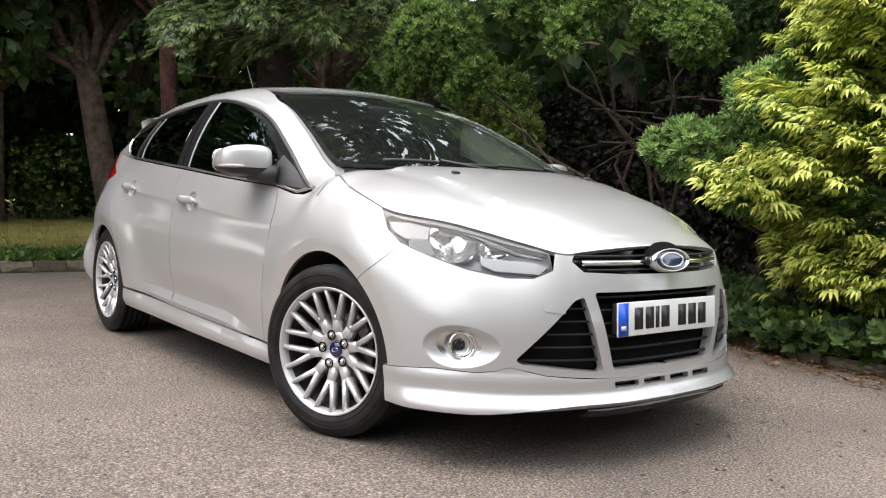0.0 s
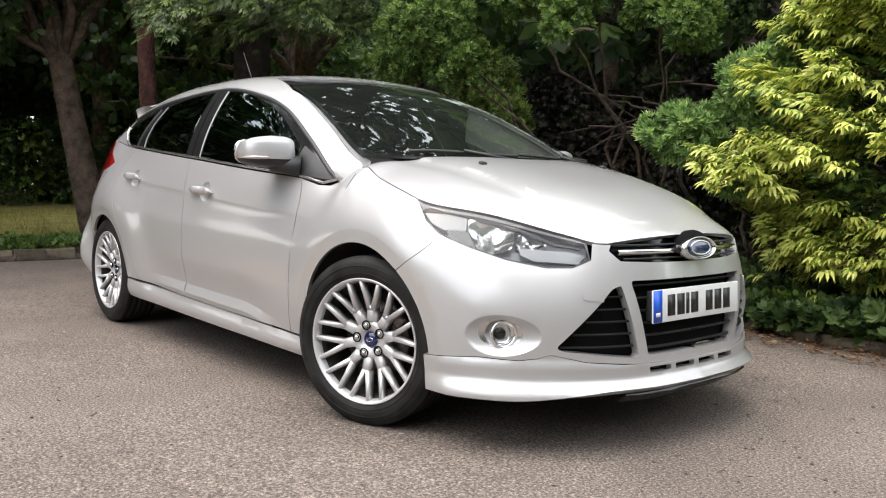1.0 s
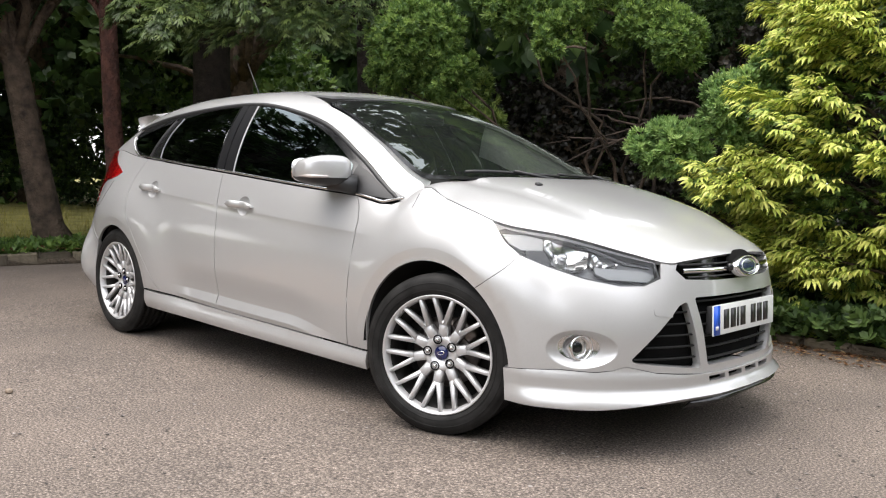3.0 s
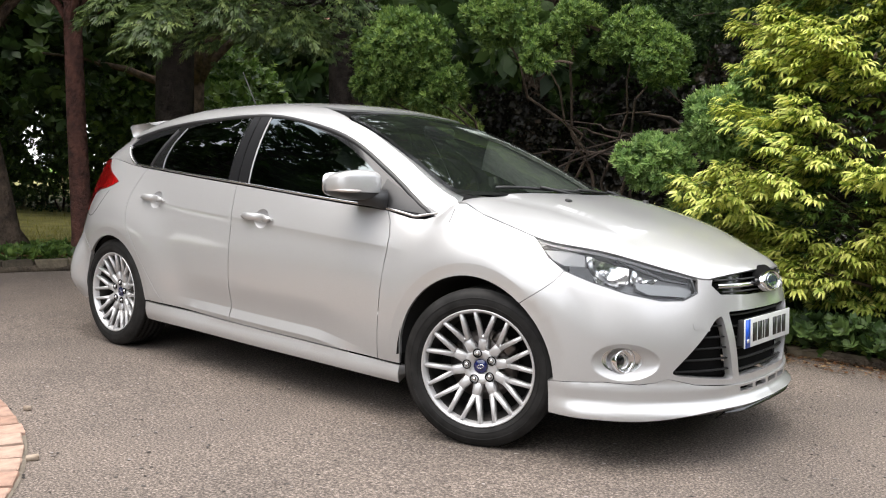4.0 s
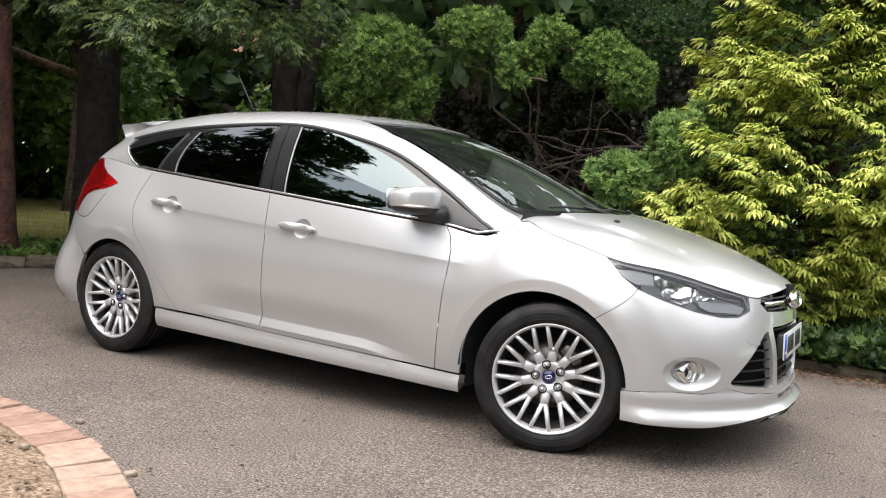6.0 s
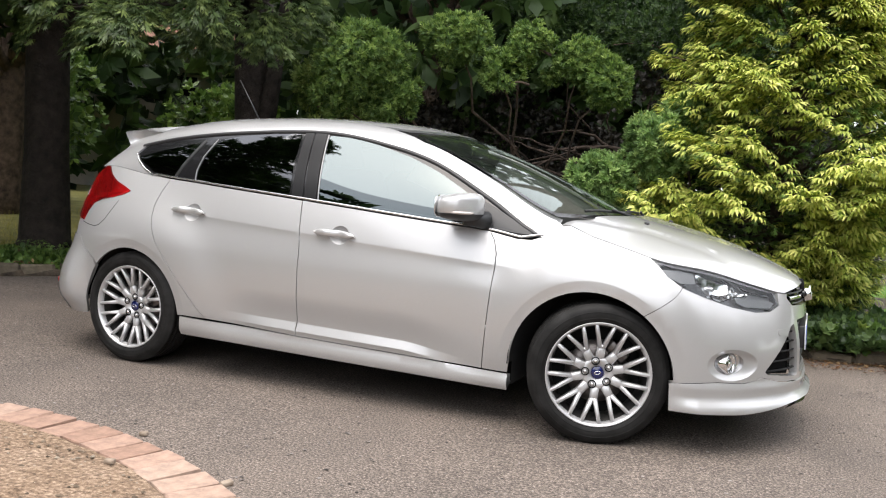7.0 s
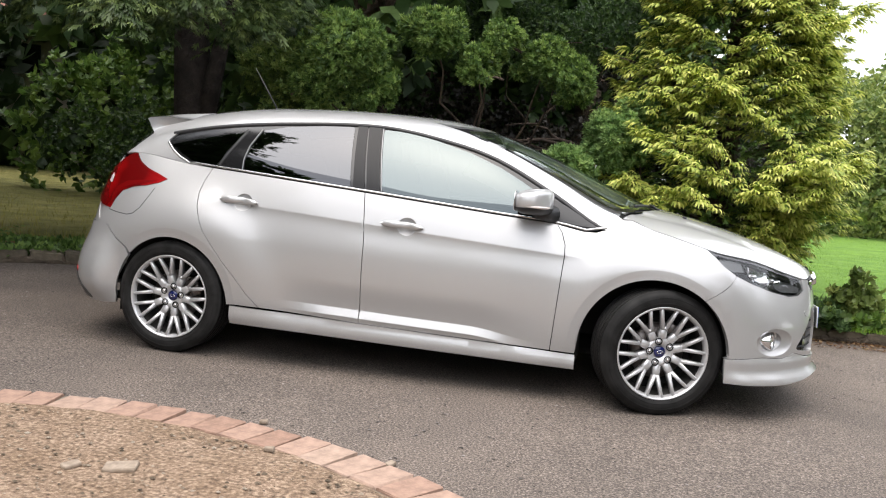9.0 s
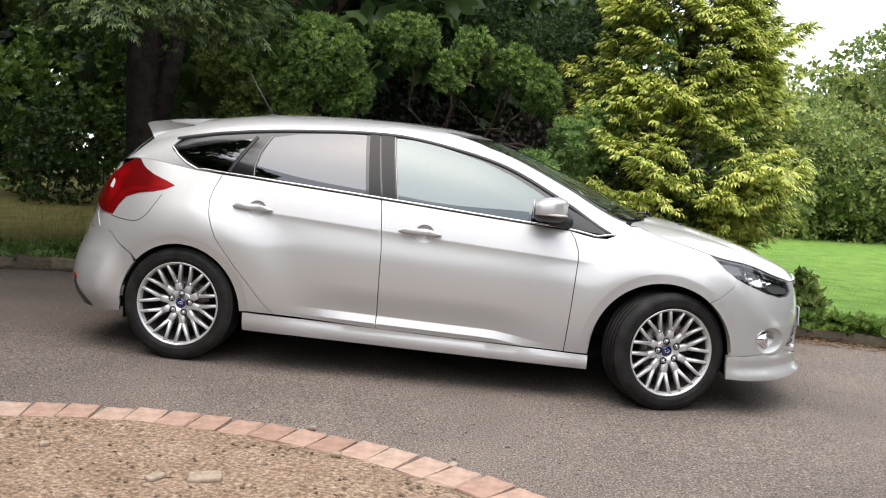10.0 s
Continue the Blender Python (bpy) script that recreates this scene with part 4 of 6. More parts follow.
# upper grille, bar and badge
ug = [(0.0, 0.640)] + gr_up[::-1][1:]
ugp = ug + [(u, float(_ze(u)) + 0.004) for u in np.linspace(gr_up[0][0], 0.0, 10)] + [(-u, float(_ze(u)) + 0.004) for u in np.linspace(0.0, gr_up[0][0], 10)[1:]] + [(-u, z) for u, z in ug[::-1][:-1]]
ugrille = part("upper_grille", skin(ugp, shifted(0.035), 0.04, flip=True), GLOSS)
for z, wd, mt in ((0.683, 0.020, CHROME), (0.660, 0.006, TRIM), (0.705, 0.006, TRIM)):
    k = at_w([(0.352 + (z - 0.683) * 0.6, z)])[0][0]
    part("grille_bar", ribbon([(-k, z), (k, z)], shifted(0.010), wd, 0.010, True), mt, ugrille)
badge_m = Matrix.Translation((3.452, 0, 0.688)) @ pose(0, 0, 0, 0, 78, 0)
badge = part("badge", move(lathe([(0.0, 0.010), (0.7, 0.009), (0.86, 0.006), (0.90, 0.003)], 40, "z"), badge_m @ Matrix.Diagonal((0.037, 0.094, 1, 1))), BADGE, label="plain blue oval badge")
part("badge_rim", move(lathe([(0.86, 0.004), (0.90, 0.012), (0.97, 0.012), (1.0, 0.002), (1.0, -0.02)], 40, "z"), badge_m @ Matrix.Diagonal((0.040, 0.096, 1, 1))), CHROME, badge)
part("badge_script", move(lathe([(0.55, 0.0105), (0.62, 0.0118), (0.66, 0.0100)], 40, "z"), badge_m @ Matrix.Diagonal((0.040, 0.096, 1, 1))), SATIN, badge)
part("badge_arch", move(lathe([(0.0, 0.0), (1.05, 0.0), (1.1, -0.02)], 30, "z"), Matrix.Translation((3.436, 0, 0.700)) @ pose(0, 0, 0, 0, 72, 0) @ Matrix.Diagonal((0.050, 0.088, 1, 1))), GAP, badge)
part("badge_mount", box(0.035, 0.22, 0.030, 0.010, pose(3.428, 0, 0.686, 0, -12, 0)), GLOSS, badge)

# number plate: dark bars stand for the characters
pm = pose(3.456, 0, 0.500, 0, -3, 0)
plate = part("number_plate", box(0.006, 0.520, 0.111, 0.002, pm), PLATE, label="white number plate with blue band")
part("plate_band", box(0.002, 0.048, 0.108, 0.0, pm @ pose(0.0035, -0.234, 0)), PLATE_BLUE, plate)
part("plate_mark", box(0.001, 0.024, 0.014, 0.0, pm @ pose(0.005, -0.234, -0.028)), PLATE, plate)
for i, y in enumerate((-0.168, -0.112, -0.072, -0.030, 0.060, 0.116, 0.172)):
    part("plate_bar", box(0.002, 0.018 if i == 2 else 0.042, 0.072, 0.0, pm @ pose(0.0035, y + 0.01, 0)), INK, plate)
part("plate_holder", box(0.030, 0.50, 0.10, 0.004, pose(3.438, 0, 0.500)), TRIM, plate)

# rear bumper, tailgate, spoiler, aerial
rb = at_x([(-0.424, 0.678), (-0.35, 0.613), (-0.282, 0.568)]) + at_x(arc(REAR_ARCH, 140, 182, 10)) + at_x([(-0.352, 0.246)])
u_r = rb[-1][0]
rbp = rb + [(u, 0.240) for u in np.linspace(u_r + 0.1, UMAX, 10)] + [(u, 0.690) for u in np.linspace(UMAX, rb[0][0] + 0.03, 10)]
for sg in (1, -1):
    part("rear_bumper", skin(sided(rbp, sg), body, 0.035, depth=0.02, flip=True), PAINT)
    part("bumper_vent", skin(sided(rounded([(u_r + 0.16, 0.250), (u_r + 0.26, 0.255), (u_r + 0.30, 0.395), (u_r + 0.27, 0.40), (u_r + 0.20, 0.32)], 0.02), sg), body, 0.03, off=0.003, depth=0.01, flip=True), TRIM)
    part("rear_reflector", skin(sided([(u_r + 0.25, 0.398), (u_r + 0.30, 0.402), (u_r + 0.30, 0.425), (u_r + 0.25, 0.420)], sg), body, 0.03, off=0.005, depth=0.01, flip=True), RED)
    lo_u = at_x([(-0.52, 0.70)])[0][0]
    tg = [(u, 0.694) for u in np.linspace(lo_u, UMAX, 10)] + [(u, float(_ze(u)) - 0.002) for u in np.linspace(UMAX, at_x([(-0.45, 1.05)])[0][0] + 0.1, 8)] + [(at_x([(-0.52, 0.9)])[0][0] + 0.06, 0.80)]
    part("tailgate", skin(sided(tg, sg), body, 0.04, depth=0.012, off=-0.006, flip=True), PAINT)
for sg in (1, -1):
    cu = at_x([(-0.47, 0.74)])[0][0]
    part("tailgate_corner", skin(sided([(cu, 0.690), (cu + 0.16, 0.690), (cu + 0.16, 0.800), (cu, 0.800)], sg), body, 0.03, off=-0.009, flip=True), PAINT)
V, F = [], []
n = 24
for i in range(n + 1):
    k = -1 + 2 * i / n
    s = abs(k)
    u = UMAX - (UMAX - at_x([(-0.42, 1.085)])[0][0]) * s
    lowp = (float(_xe(u)), -math.copysign(float(_we(u)), k) if k else 0.0, float(_ze(u)) - 0.004)
    hx = -0.325
    hp_ = top(np.array([hx]), np.array([-k * 0.58]))[0]
    for j in range(7):
        t = j / 6
        b = 0.004 * math.sin(math.pi * t)
        V.append((lowp[0] + (hp_[0] - lowp[0]) * t - b, lowp[1] + (hp_[1] - lowp[1]) * t, lowp[2] + (hp_[2] - 0.012 - lowp[2]) * t))
F = [(i * 7 + j, i * 7 + j + 1, i * 7 + j + 8, i * 7 + j + 7) for i in range(n) for j in range(6)]
part("rear_screen", (V, F), GLOSS, label="dark tailgate glass")
V, F = [], []
for i in range(n + 1):
    k = -1 + 2 * i / n
    y = 0.552 * k
    tip = -0.50 + 0.130 * abs(k) ** 1.8
    zt = 1.328 - 0.020 * abs(k) ** 2.4
    fr = top(np.array([-0.03 - 0.02 * abs(k)]), np.array([y / 0.60 * 0.6]))[0]
    lip_ = 0.030 + 0.087 * abs(k) ** 6
    low_f = fr[2] - 0.035 - 0.030 * abs(k) ** 4
    V += [(fr[0], y, fr[2] + 0.002), (fr[0] * 0.45 + tip * 0.55, y, max(fr[2] * 0.45 + zt * 0.55 + 0.010, zt + 0.012)), (tip + 0.02, y, zt + 0.003), (tip, y, zt - 0.006), (tip + 0.062 * (lip_ / 0.117), y, zt - lip_), (tip * 0.5 + fr[0] * 0.5, y, (zt - lip_) * 0.5 + low_f * 0.5 + 0.004), (fr[0] - 0.02, y, low_f)]
F = [(i * 7 + j, i * 7 + (j + 1) % 7, i * 7 + 7 + (j + 1) % 7, i * 7 + 7 + j) for i in range(n) for j in range(7)] + [tuple(range(7)), tuple(n * 7 + j for j in range(6, -1, -1))]
part("roof_spoiler", (V, F), PAINT)
part("brake_lens", box(0.02, 0.26, 0.014, 0.003, pose(-0.490, 0, 1.312)), RED)
az0 = float(top(np.array([0.20]), np.array([0.0]))[0, 2])
part("aerial_base", box(0.055, 0.035, 0.03, 0.012, pose(0.20, 0, az0 + 0.008)), TRIM)
part("aerial_rod", tube([(0.20, 0, az0 + 0.01), (0.03, 0, az0 + 0.27)], [0.005, 0.0025], 8), TRIM)

# inner shell, floor pan, wheel housings
for sg in (1, -1):
    fa, ra = at_x(arc(FRONT_ARCH, 0, 180, 24, 0.012)), at_x(arc(REAR_ARCH, 0, 180, 24, 0.012))
    u0, u1, u2, u3 = fa[0][0], fa[-1][0], ra[0][0], ra[-1][0]
    low = [(u, 0.205) for u in np.linspace(0.9, u0 - 0.02, 4)] + [(u0, 0.205)] + fa + [(u1, 0.205)] + [(u, 0.215) for u in np.linspace(u1 + 0.03, u2 - 0.03, 10)] + [(u2, 0.215)] + ra + [(u3, 0.25)] + [(u, 0.26) for u in np.linspace(u3 + 0.03, UMAX, 8)]
    high = [(u, float(_ze(u)) - 0.012) for u in np.linspace(UMAX, u_l0 + 0.05, 40)] + at_x([(2.80, 0.70), (2.95, 0.60)]) + [(0.9, 0.45)]
    part("inner_shell", skin(sided(low + high, sg), shifted(0.016), 0.05, flip=True), GAP)
    for (ax, az_, ar) in (FRONT_ARCH, REAR_ARCH):
        V, F = [], []
        for i in range(25):
            a = math.pi * i / 24
            lx, lz = ax + (ar + 0.004) * math.cos(a), az_ + (ar + 0.004) * math.sin(a)
            for yy in (0.862, 0.80, 0.62, 0.46):
                tuck = 1 - 0.075 * max(0.0, math.cos(a) * (1 if ax > 1 else -1)) ** 2 if yy > 0.7 else 1.0
                V.append((lx, -sg * yy * tuck, lz))
        F = [(i * 4 + j, i * 4 + j + 1, i * 4 + j + 5, i * 4 + j + 4) for i in range(24) for j in range(3)]
        n0 = len(V)
        V += [(ax + (ar + 0.004) * math.cos(math.pi * i / 24), -sg * 0.46, az_ + (ar + 0.004) * math.sin(math.pi * i / 24)) for i in range(25)]
        F.append(tuple(range(n0, n0 + 25)))
        for xx in (ax - ar - 0.004, ax + ar + 0.004):
            k = len(V)
            V += [(xx, -sg * 0.785, 0.20), (xx, -sg * 0.46, 0.20), (xx, -sg * 0.46, az_), (xx, -sg * 0.785, az_)]
            F.append((k, k + 1, k + 2, k + 3))
        part("wheel_housing", (V, F), LINER)
part("floor_pan", box(1.84, 1.62, 0.03, 0.0, pose(1.30, 0, 0.215)), LINER)
part("floor_pan", box(3.9, 0.92, 0.04, 0.0, pose(1.35, 0, 0.222)), LINER)

# cabin
part("dashboard", box(0.62, 1.36, 0.20, 0.06, pose(2.16, 0, 0.845, 0, 4, 0)), DASH)
part("instrument_hood", box(0.30, 0.36, 0.10, 0.04, pose(2.03, -0.36, 0.93, 0, 8, 0)), DASH)
part("steering_wheel", move(lathe([(0.185 + 0.014 * math.cos(a), 0.014 * math.sin(a)) for a in np.linspace(0, 2 * math.pi, 9)[:-1]], 32, "z", True), pose(1.80, -0.36, 0.86, 0, -64, 0)), DASH)
part("wheel_hub", box(0.05, 0.34, 0.10, 0.02, pose(1.83, -0.36, 0.86, 0, 26, 0)), DASH)


def seat(x, y, width, heads):
    s = part("seat", join(box(0.50, width, 0.18, 0.06, pose(x + 0.22, y, 0.50, 0, -6, 0)), box(0.16, width, 0.66, 0.06, pose(x - 0.10, y, 0.84, 0, -16, 0))), CLOTH)
    for hy in heads:
        part("headrest", box(0.10, 0.25, 0.19, 0.045, pose(x - 0.225, hy, 1.235, 0, -12, 0)), CLOTH, s)
        part("headrest_post", tube([(x - 0.20, hy - 0.06, 1.08), (x - 0.215, hy - 0.06, 1.18)], 0.006, 6), SATIN, s)


seat(1.28, -0.36, 0.52, [-0.36])
seat(1.28, 0.36, 0.52, [0.36])
seat(0.42, 0.0, 1.28, [-0.40, 0.0, 0.40])
part("rear_mirror", box(0.03, 0.24, 0.065, 0.02, pose(1.70, 0, 1.285)), TRIM)
part("headlining", skin([(x, 0.50) for x in np.linspace(-0.3, 1.50, 10)] + [(x, -0.50) for x in np.linspace(1.50, -0.3, 10)], top, 0.1, off=-0.035), HEADLINER)
for k in (1, -1):
    part("pillar_lining", skin([(x, 0.60 * k) for x in np.linspace(0.9, 2.36, 12)] + [(x, 0.522 * k) for x in np.linspace(2.30, 0.9, 12)], top, 0.06, off=-0.03), HEADLINER)

# strip sized to fit the camera's view; its raised colour stands in for light
for k in (1, -1):
    rows = []
    for x in np.linspace(1.64, 2.40, 14):
        p = screen(np.array([x]), np.array([0.516 * k]))[0]
        rows += [(p[0] - 0.012, p[1], p[2] - 0.016), (p[0] - 0.05, p[1] + 0.012 * k, p[2] - 0.10), (p[0] - 0.10, p[1] + 0.05 * k, p[2] - 0.20)]
    part("pillar_lining", (rows, [(i * 3 + j, i * 3 + j + 1, i * 3 + j + 4, i * 3 + j + 3) for i in range(13) for j in range(2)]), LIT_LINING)

# wipers
for pts in ([(2.565, -0.02), (2.535, -0.25), (2.455, -0.52)], [(2.50, 0.50), (2.555, 0.25), (2.545, 0.0)]):
    P = [top(np.array([x]), np.array([y / float(rail_w(x)) * 0.6]))[0] for x, y in dense(pts, 0.05, False)]
    w = part("wiper", tube([(p[0] + 0.004, p[1], p[2] + 0.006) for p in P], 0.007, 6), TRIM)
    part("wiper_arm", tube([(P[0][0] + 0.05, P[0][1], P[0][2] - 0.02), (P[len(P) // 2][0] + 0.015, P[len(P) // 2][1], P[len(P) // 2][2] + 0.014)], [0.010, 0.006], 8), TRIM, w)


# door mirrors
def superbox(n, m_, a, b, c, e):
    V, F = [], []
    sp = lambda v: math.copysign(abs(v) ** e, v)
    for i in range(n + 1):
        t = -math.pi / 2 + math.pi * i / n
        for j in range(m_):
            p = 2 * math.pi * j / m_
            V.append((a * sp(math.cos(t)) * sp(math.cos(p)), b * sp(math.cos(t)) * sp(math.sin(p)), c * sp(math.sin(t))))
    F = [(i * m_ + j, i * m_ + (j + 1) % m_, (i + 1) * m_ + (j + 1) % m_, (i + 1) * m_ + j) for i in range(n) for j in range(m_)]
    return V, F


for sg in (1, -1):
    V, F = superbox(14, 28, 0.088, 0.112, 0.066, 0.55)
    V = [(x * (1 - 0.25 * max(0, -y / 0.112)) + 0.02 * (y / 0.112), y, z * (1 - 0.18 * max(0, -y / 0.112)) + (0.010 if z > 0 else 0.0) * (x / 0.088)) for x, y, z in V]
    hm = Matrix.Translation((1.968, -0.888 * sg, 1.004)) @ Matrix.Diagonal((1, sg * 0.92, 0.95, 1))
    Vu = [tuple(hm @ Vector(v)) for v in V]
    mirror = part("door_mirror", (Vu, F), PAINT, label="silver door mirror with black base")
    lowm = [(v[0] * 1.012, v[1] * 1.012, min(v[2], -0.030) * 1.03) for v in V]
    part("mirror_base", ([tuple(hm @ Vector(v)) for v in lowm], F), TRIM, mirror)
    part("mirror_arm", tube([(1.985, -0.86 * sg, 0.960), (2.03, -0.82 * sg, 0.950), (2.06, -0.775 * sg, 0.945)], [0.040, 0.036, 0.045], 12), TRIM, mirror)
    iv = superbox(6, 24, 0.080, 0.050, 0.0085, 0.6)
    part("indicator", ([tuple(hm @ Vector((v[0] + 0.012, v[1] - 0.062, v[2] - 0.026))) for v in iv[0]], iv[1]), AMBER, mirror)
    gv = superbox(8, 24, 0.004, 0.092, 0.052, 0.6)
    part("mirror_glass", ([tuple(Matrix.Translation((1.885, -0.894 * sg, 1.004)) @ Vector(v)) for v in gv[0]], gv[1]), CHROME, mirror)


# wheels, outer face towards -y
def wheel_parts():
    root = new("wheel")
    root.parent = car
    tyre_prof = [(0.222, -0.086), (0.234, -0.101), (0.256, -0.107), (0.281, -0.104), (0.296, -0.096), (0.3045, -0.084)]
    tread = []
    for a, b in ((-0.084, -0.055), (-0.047, -0.020), (-0.012, 0.012), (0.020, 0.047), (0.055, 0.084)):
        tread += [(0.3075, a), (0.3085, (a + b) / 2), (0.3075, b), (0.301, b + 0.001), (0.301, b + 0.007)]
    tyre_prof += tread[:-2] + [(r, -h) for r, h in tyre_prof[::-1]]
    part("tyre", lathe(tyre_prof, 96), RUBBER, root, "black low-profile tyre")
    V, F = [], []
    for i in range(84):
        for b0, b1, sk in ((-0.086, -0.055, 0.10), (-0.045, -0.022, 0.16), (0.022, 0.045, -0.16), (0.055, 0.086, -0.10)):
            a = 2 * math.pi * i / 84
            k = len(V)
            for yy, aa in ((b0, a), (b1, a + sk * 0.4)):
                rr = 0.3092 if abs(yy) < 0.08 else 0.3055
                for da in (-0.0045, 0.0045):
                    V.append((rr * math.cos(aa + da), yy, rr * math.sin(aa + da)))
            F.append((k, k + 1, k + 3, k + 2))
    tagged(part("tread_sipes", (V, F), GAP, root), "fine cross grooves of the tread", kind="stuff")
    for r in (0.248, 0.274):
        part("sidewall_rib", lathe([(r - 0.002, -0.1045), (r, -0.1075), (r + 0.002, -0.1045)], 72), RUBBER, root)
    rim_prof = [(0.2215, -0.088), (0.2290, -0.095), (0.2300, -0.1005), (0.2275, -0.1025), (0.2240, -0.1015), (0.2185, -0.096), (0.2135, -0.078), (0.2120, -0.070)]
    rim = part("rim", lathe(rim_prof, 80), ALLOY, root, "bright silver multi-spoke alloy rim")
    part("barrel", lathe([(0.2121, -0.0705), (0.207, -0.05), (0.197, 0.0), (0.200, 0.05), (0.215, 0.075), (0.222, 0.086)], 64), BARREL, rim, "inner barrel, darkened in colour for its shade")
    # ten forked spokes

    def bar(p0, p1, w0, w1, h0, h1, d0, d1, a):
        """A spoke from radius p0 to p1 (radius, tangent), with a crowned face."""
        V = []
        for (r, tn), w, h, d in ((p0, w0, h0, d0), (((p0[0] + p1[0]) / 2, (p0[1] + p1[1]) / 2), (w0 + w1) / 2, (h0 + h1) / 2 + 0.002, (d0 + d1) / 2), (p1, w1, h1, d1)):
            for k, e_ in ((-1, d), (-0.92, 0.004), (-0.45, 0), (0.45, 0), (0.92, 0.004), (1, d)):
                V.append((tn + k * w / 2, h + e_, r))
        F = [(i * 6 + j, i * 6 + j + 1, i * 6 + j + 7, i * 6 + j + 6) for i in range(2) for j in range(5)]
        F += [(i * 6 + 5, i * 6, i * 6 + 6, i * 6 + 11) for i in range(2)] + [(5, 4, 3, 2, 1, 0), (12, 13, 14, 15, 16, 17)]
        return move((V, F), Matrix.Rotation(a, 4, "Y"))
    for i in range(10):
        a = 2 * math.pi * (i + 0.5) / 10
        sp = [bar((0.045, 0), (0.128, 0), 0.042, 0.036, -0.058, -0.072, 0.034, 0.034, a)]
        for k in (-1, 1):
            sp.append(bar((0.112, 0.0060 * k), (0.2225, 0.0415 * k), 0.0225, 0.0175, -0.0705, -0.0975, 0.034, 0.022, a))
        part("spoke", join(*sp), ALLOY, rim)
    part("hub", lathe([(0.070, -0.02), (0.073, -0.050), (0.068, -0.060), (0.055, -0.061), (0.034, -0.054), (0.030, -0.048), (0.0, -0.046)], 40), ALLOY, rim)
    part("centre_cap", lathe([(0.029, -0.044), (0.028, -0.053), (0.024, -0.056), (0.0, -0.057)], 32), BADGE, rim, "dark blue centre cap")
    part("cap_mark", move(lathe([(0.50, -0.0565), (0.60, -0.0578), (0.70, -0.0565)], 24), Matrix.Diagonal((0.022, 1, 0.011, 1))), SATIN, rim)
    for i in range(5):
        a = 2 * math.pi * i / 5
        mm = Matrix.Rotation(a, 4, "Y") @ Matrix.Translation((0, 0, 0.054))
        part("nut_well", move(lathe([(0.0185, -0.0600), (0.0185, -0.0640), (0.0150, -0.0640), (0.0135, -0.054), (0.0, -0.053)], 18), mm), GAP, rim)
        part("wheel_nut", move(lathe([(0.0095, -0.045), (0.0095, -0.064), (0.006, -0.069), (0.0, -0.070)], 6), mm), SATIN, rim)
    part("brake_disc", lathe([(0.07, -0.010), (0.138, -0.010), (0.138, 0.012), (0.07, 0.012)], 48), DISC, root)
    part("brake_hub", lathe([(0.0, -0.03), (0.072, -0.03), (0.072, 0.05)], 32), DISC, root)
    part("backing", lathe([(0.0, 0.055), (0.205, 0.055)], 40), LINER, root)
    part("caliper", box(0.06, 0.06, 0.11, 0.015, Matrix.Rotation(radians(55), 4, "Y") @ pose(0, -0.002, 0.125, 0, 90, 0)), DISC, root)
    return root


wheel = wheel_parts()
TRACK = 0.768
wheel.matrix_basis = pose(0, -TRACK, 0.321, 0, 9, 0)
STEER = 19.0
for x, y, rz, spin in ((2.622, -TRACK - 0.004, STEER, -13), (0.0, TRACK, 180, 40), (2.648, TRACK, 180 + STEER, 15)):
    copy_thing(wheel, pose(x, y, 0.321, 0, 0, rz) @ pose(0, 0, 0, 0, spin, 0))

# ---- ground ----
rng = np.random.default_rng(7)
KERB = [(-3.75, -7.0), (-3.80, -3.0), (-3.80, -0.82), (-3.75, 0.0), (-3.66, 0.55), (-3.42, 1.10), (-2.85, 1.72), (-2.24, 2.03), (-1.2, 2.28), (0.4, 2.40), (1.9, 2.34), (3.0, 2.14), (3.6, 2.12), (4.4, 2.26), (4.9, 2.14), (7.0, 1.95), (14.0, 1.5)]
_k = np.array(KERB)
_kl = np.r_[0, np.cumsum(np.hypot(*np.diff(_k, axis=0).T))]
_kx, _ky = spline(_kl, _k[:, 0]), spline(_kl, _k[:, 1])
KERB_LEN = float(_kl[-1])


def kerb_at(s, out=0.0):
    """A place along the drive's edge, and out metres behind it."""
    x, y = float(_kx(s)), float(_ky(s))
    dx, dy = float(_kx(s + 0.01) - _kx(s - 0.01)), float(_ky(s + 0.01) - _ky(s - 0.01))
    ln = math.hypot(dx, dy)
    nx, ny = -dy / ln, dx / ln
    return x + nx * out, y + ny * out, math.degrees(math.atan2(dy, dx))


def hill(x, y):
    """Height of the garden behind the edge."""
    return 0.10 + 0.02 * math.sin(x * 1.3 + y) + 0.012 * min(max(0.0, math.hypot(x, y) - 6), 30)


n = 140
kerb_pts = [kerb_at(KERB_LEN * i / n) for i in range(n + 1)]
edge_poly = [(p[0], p[1]) for p in kerb_pts]
tagged(put("ground", [(-900, -900, -0.06), (900, -900, -0.06), (900, 900, -0.06), (-900, 900, -0.06)], [(0, 1, 2, 3)], LAWN), "grassy ground reaching to the horizon", "ground", kind="structure")
drive = edge_poly + [(14.0, -14.0), (-3.75, -14.0)]
flat = lambda zz: (lambda a, b: np.stack([a, b, 0 * a + zz], -1))
tagged(put("drive", *skin(drive, lambda a, b: np.stack([a, b, 0.004 * np.sin(a * 1.7) * np.sin(b * 1.3) + 0.010], -1), 0.4, depth=0.05)[:2], ASPHALT), "worn grey asphalt drive", "drive", kind="structure")
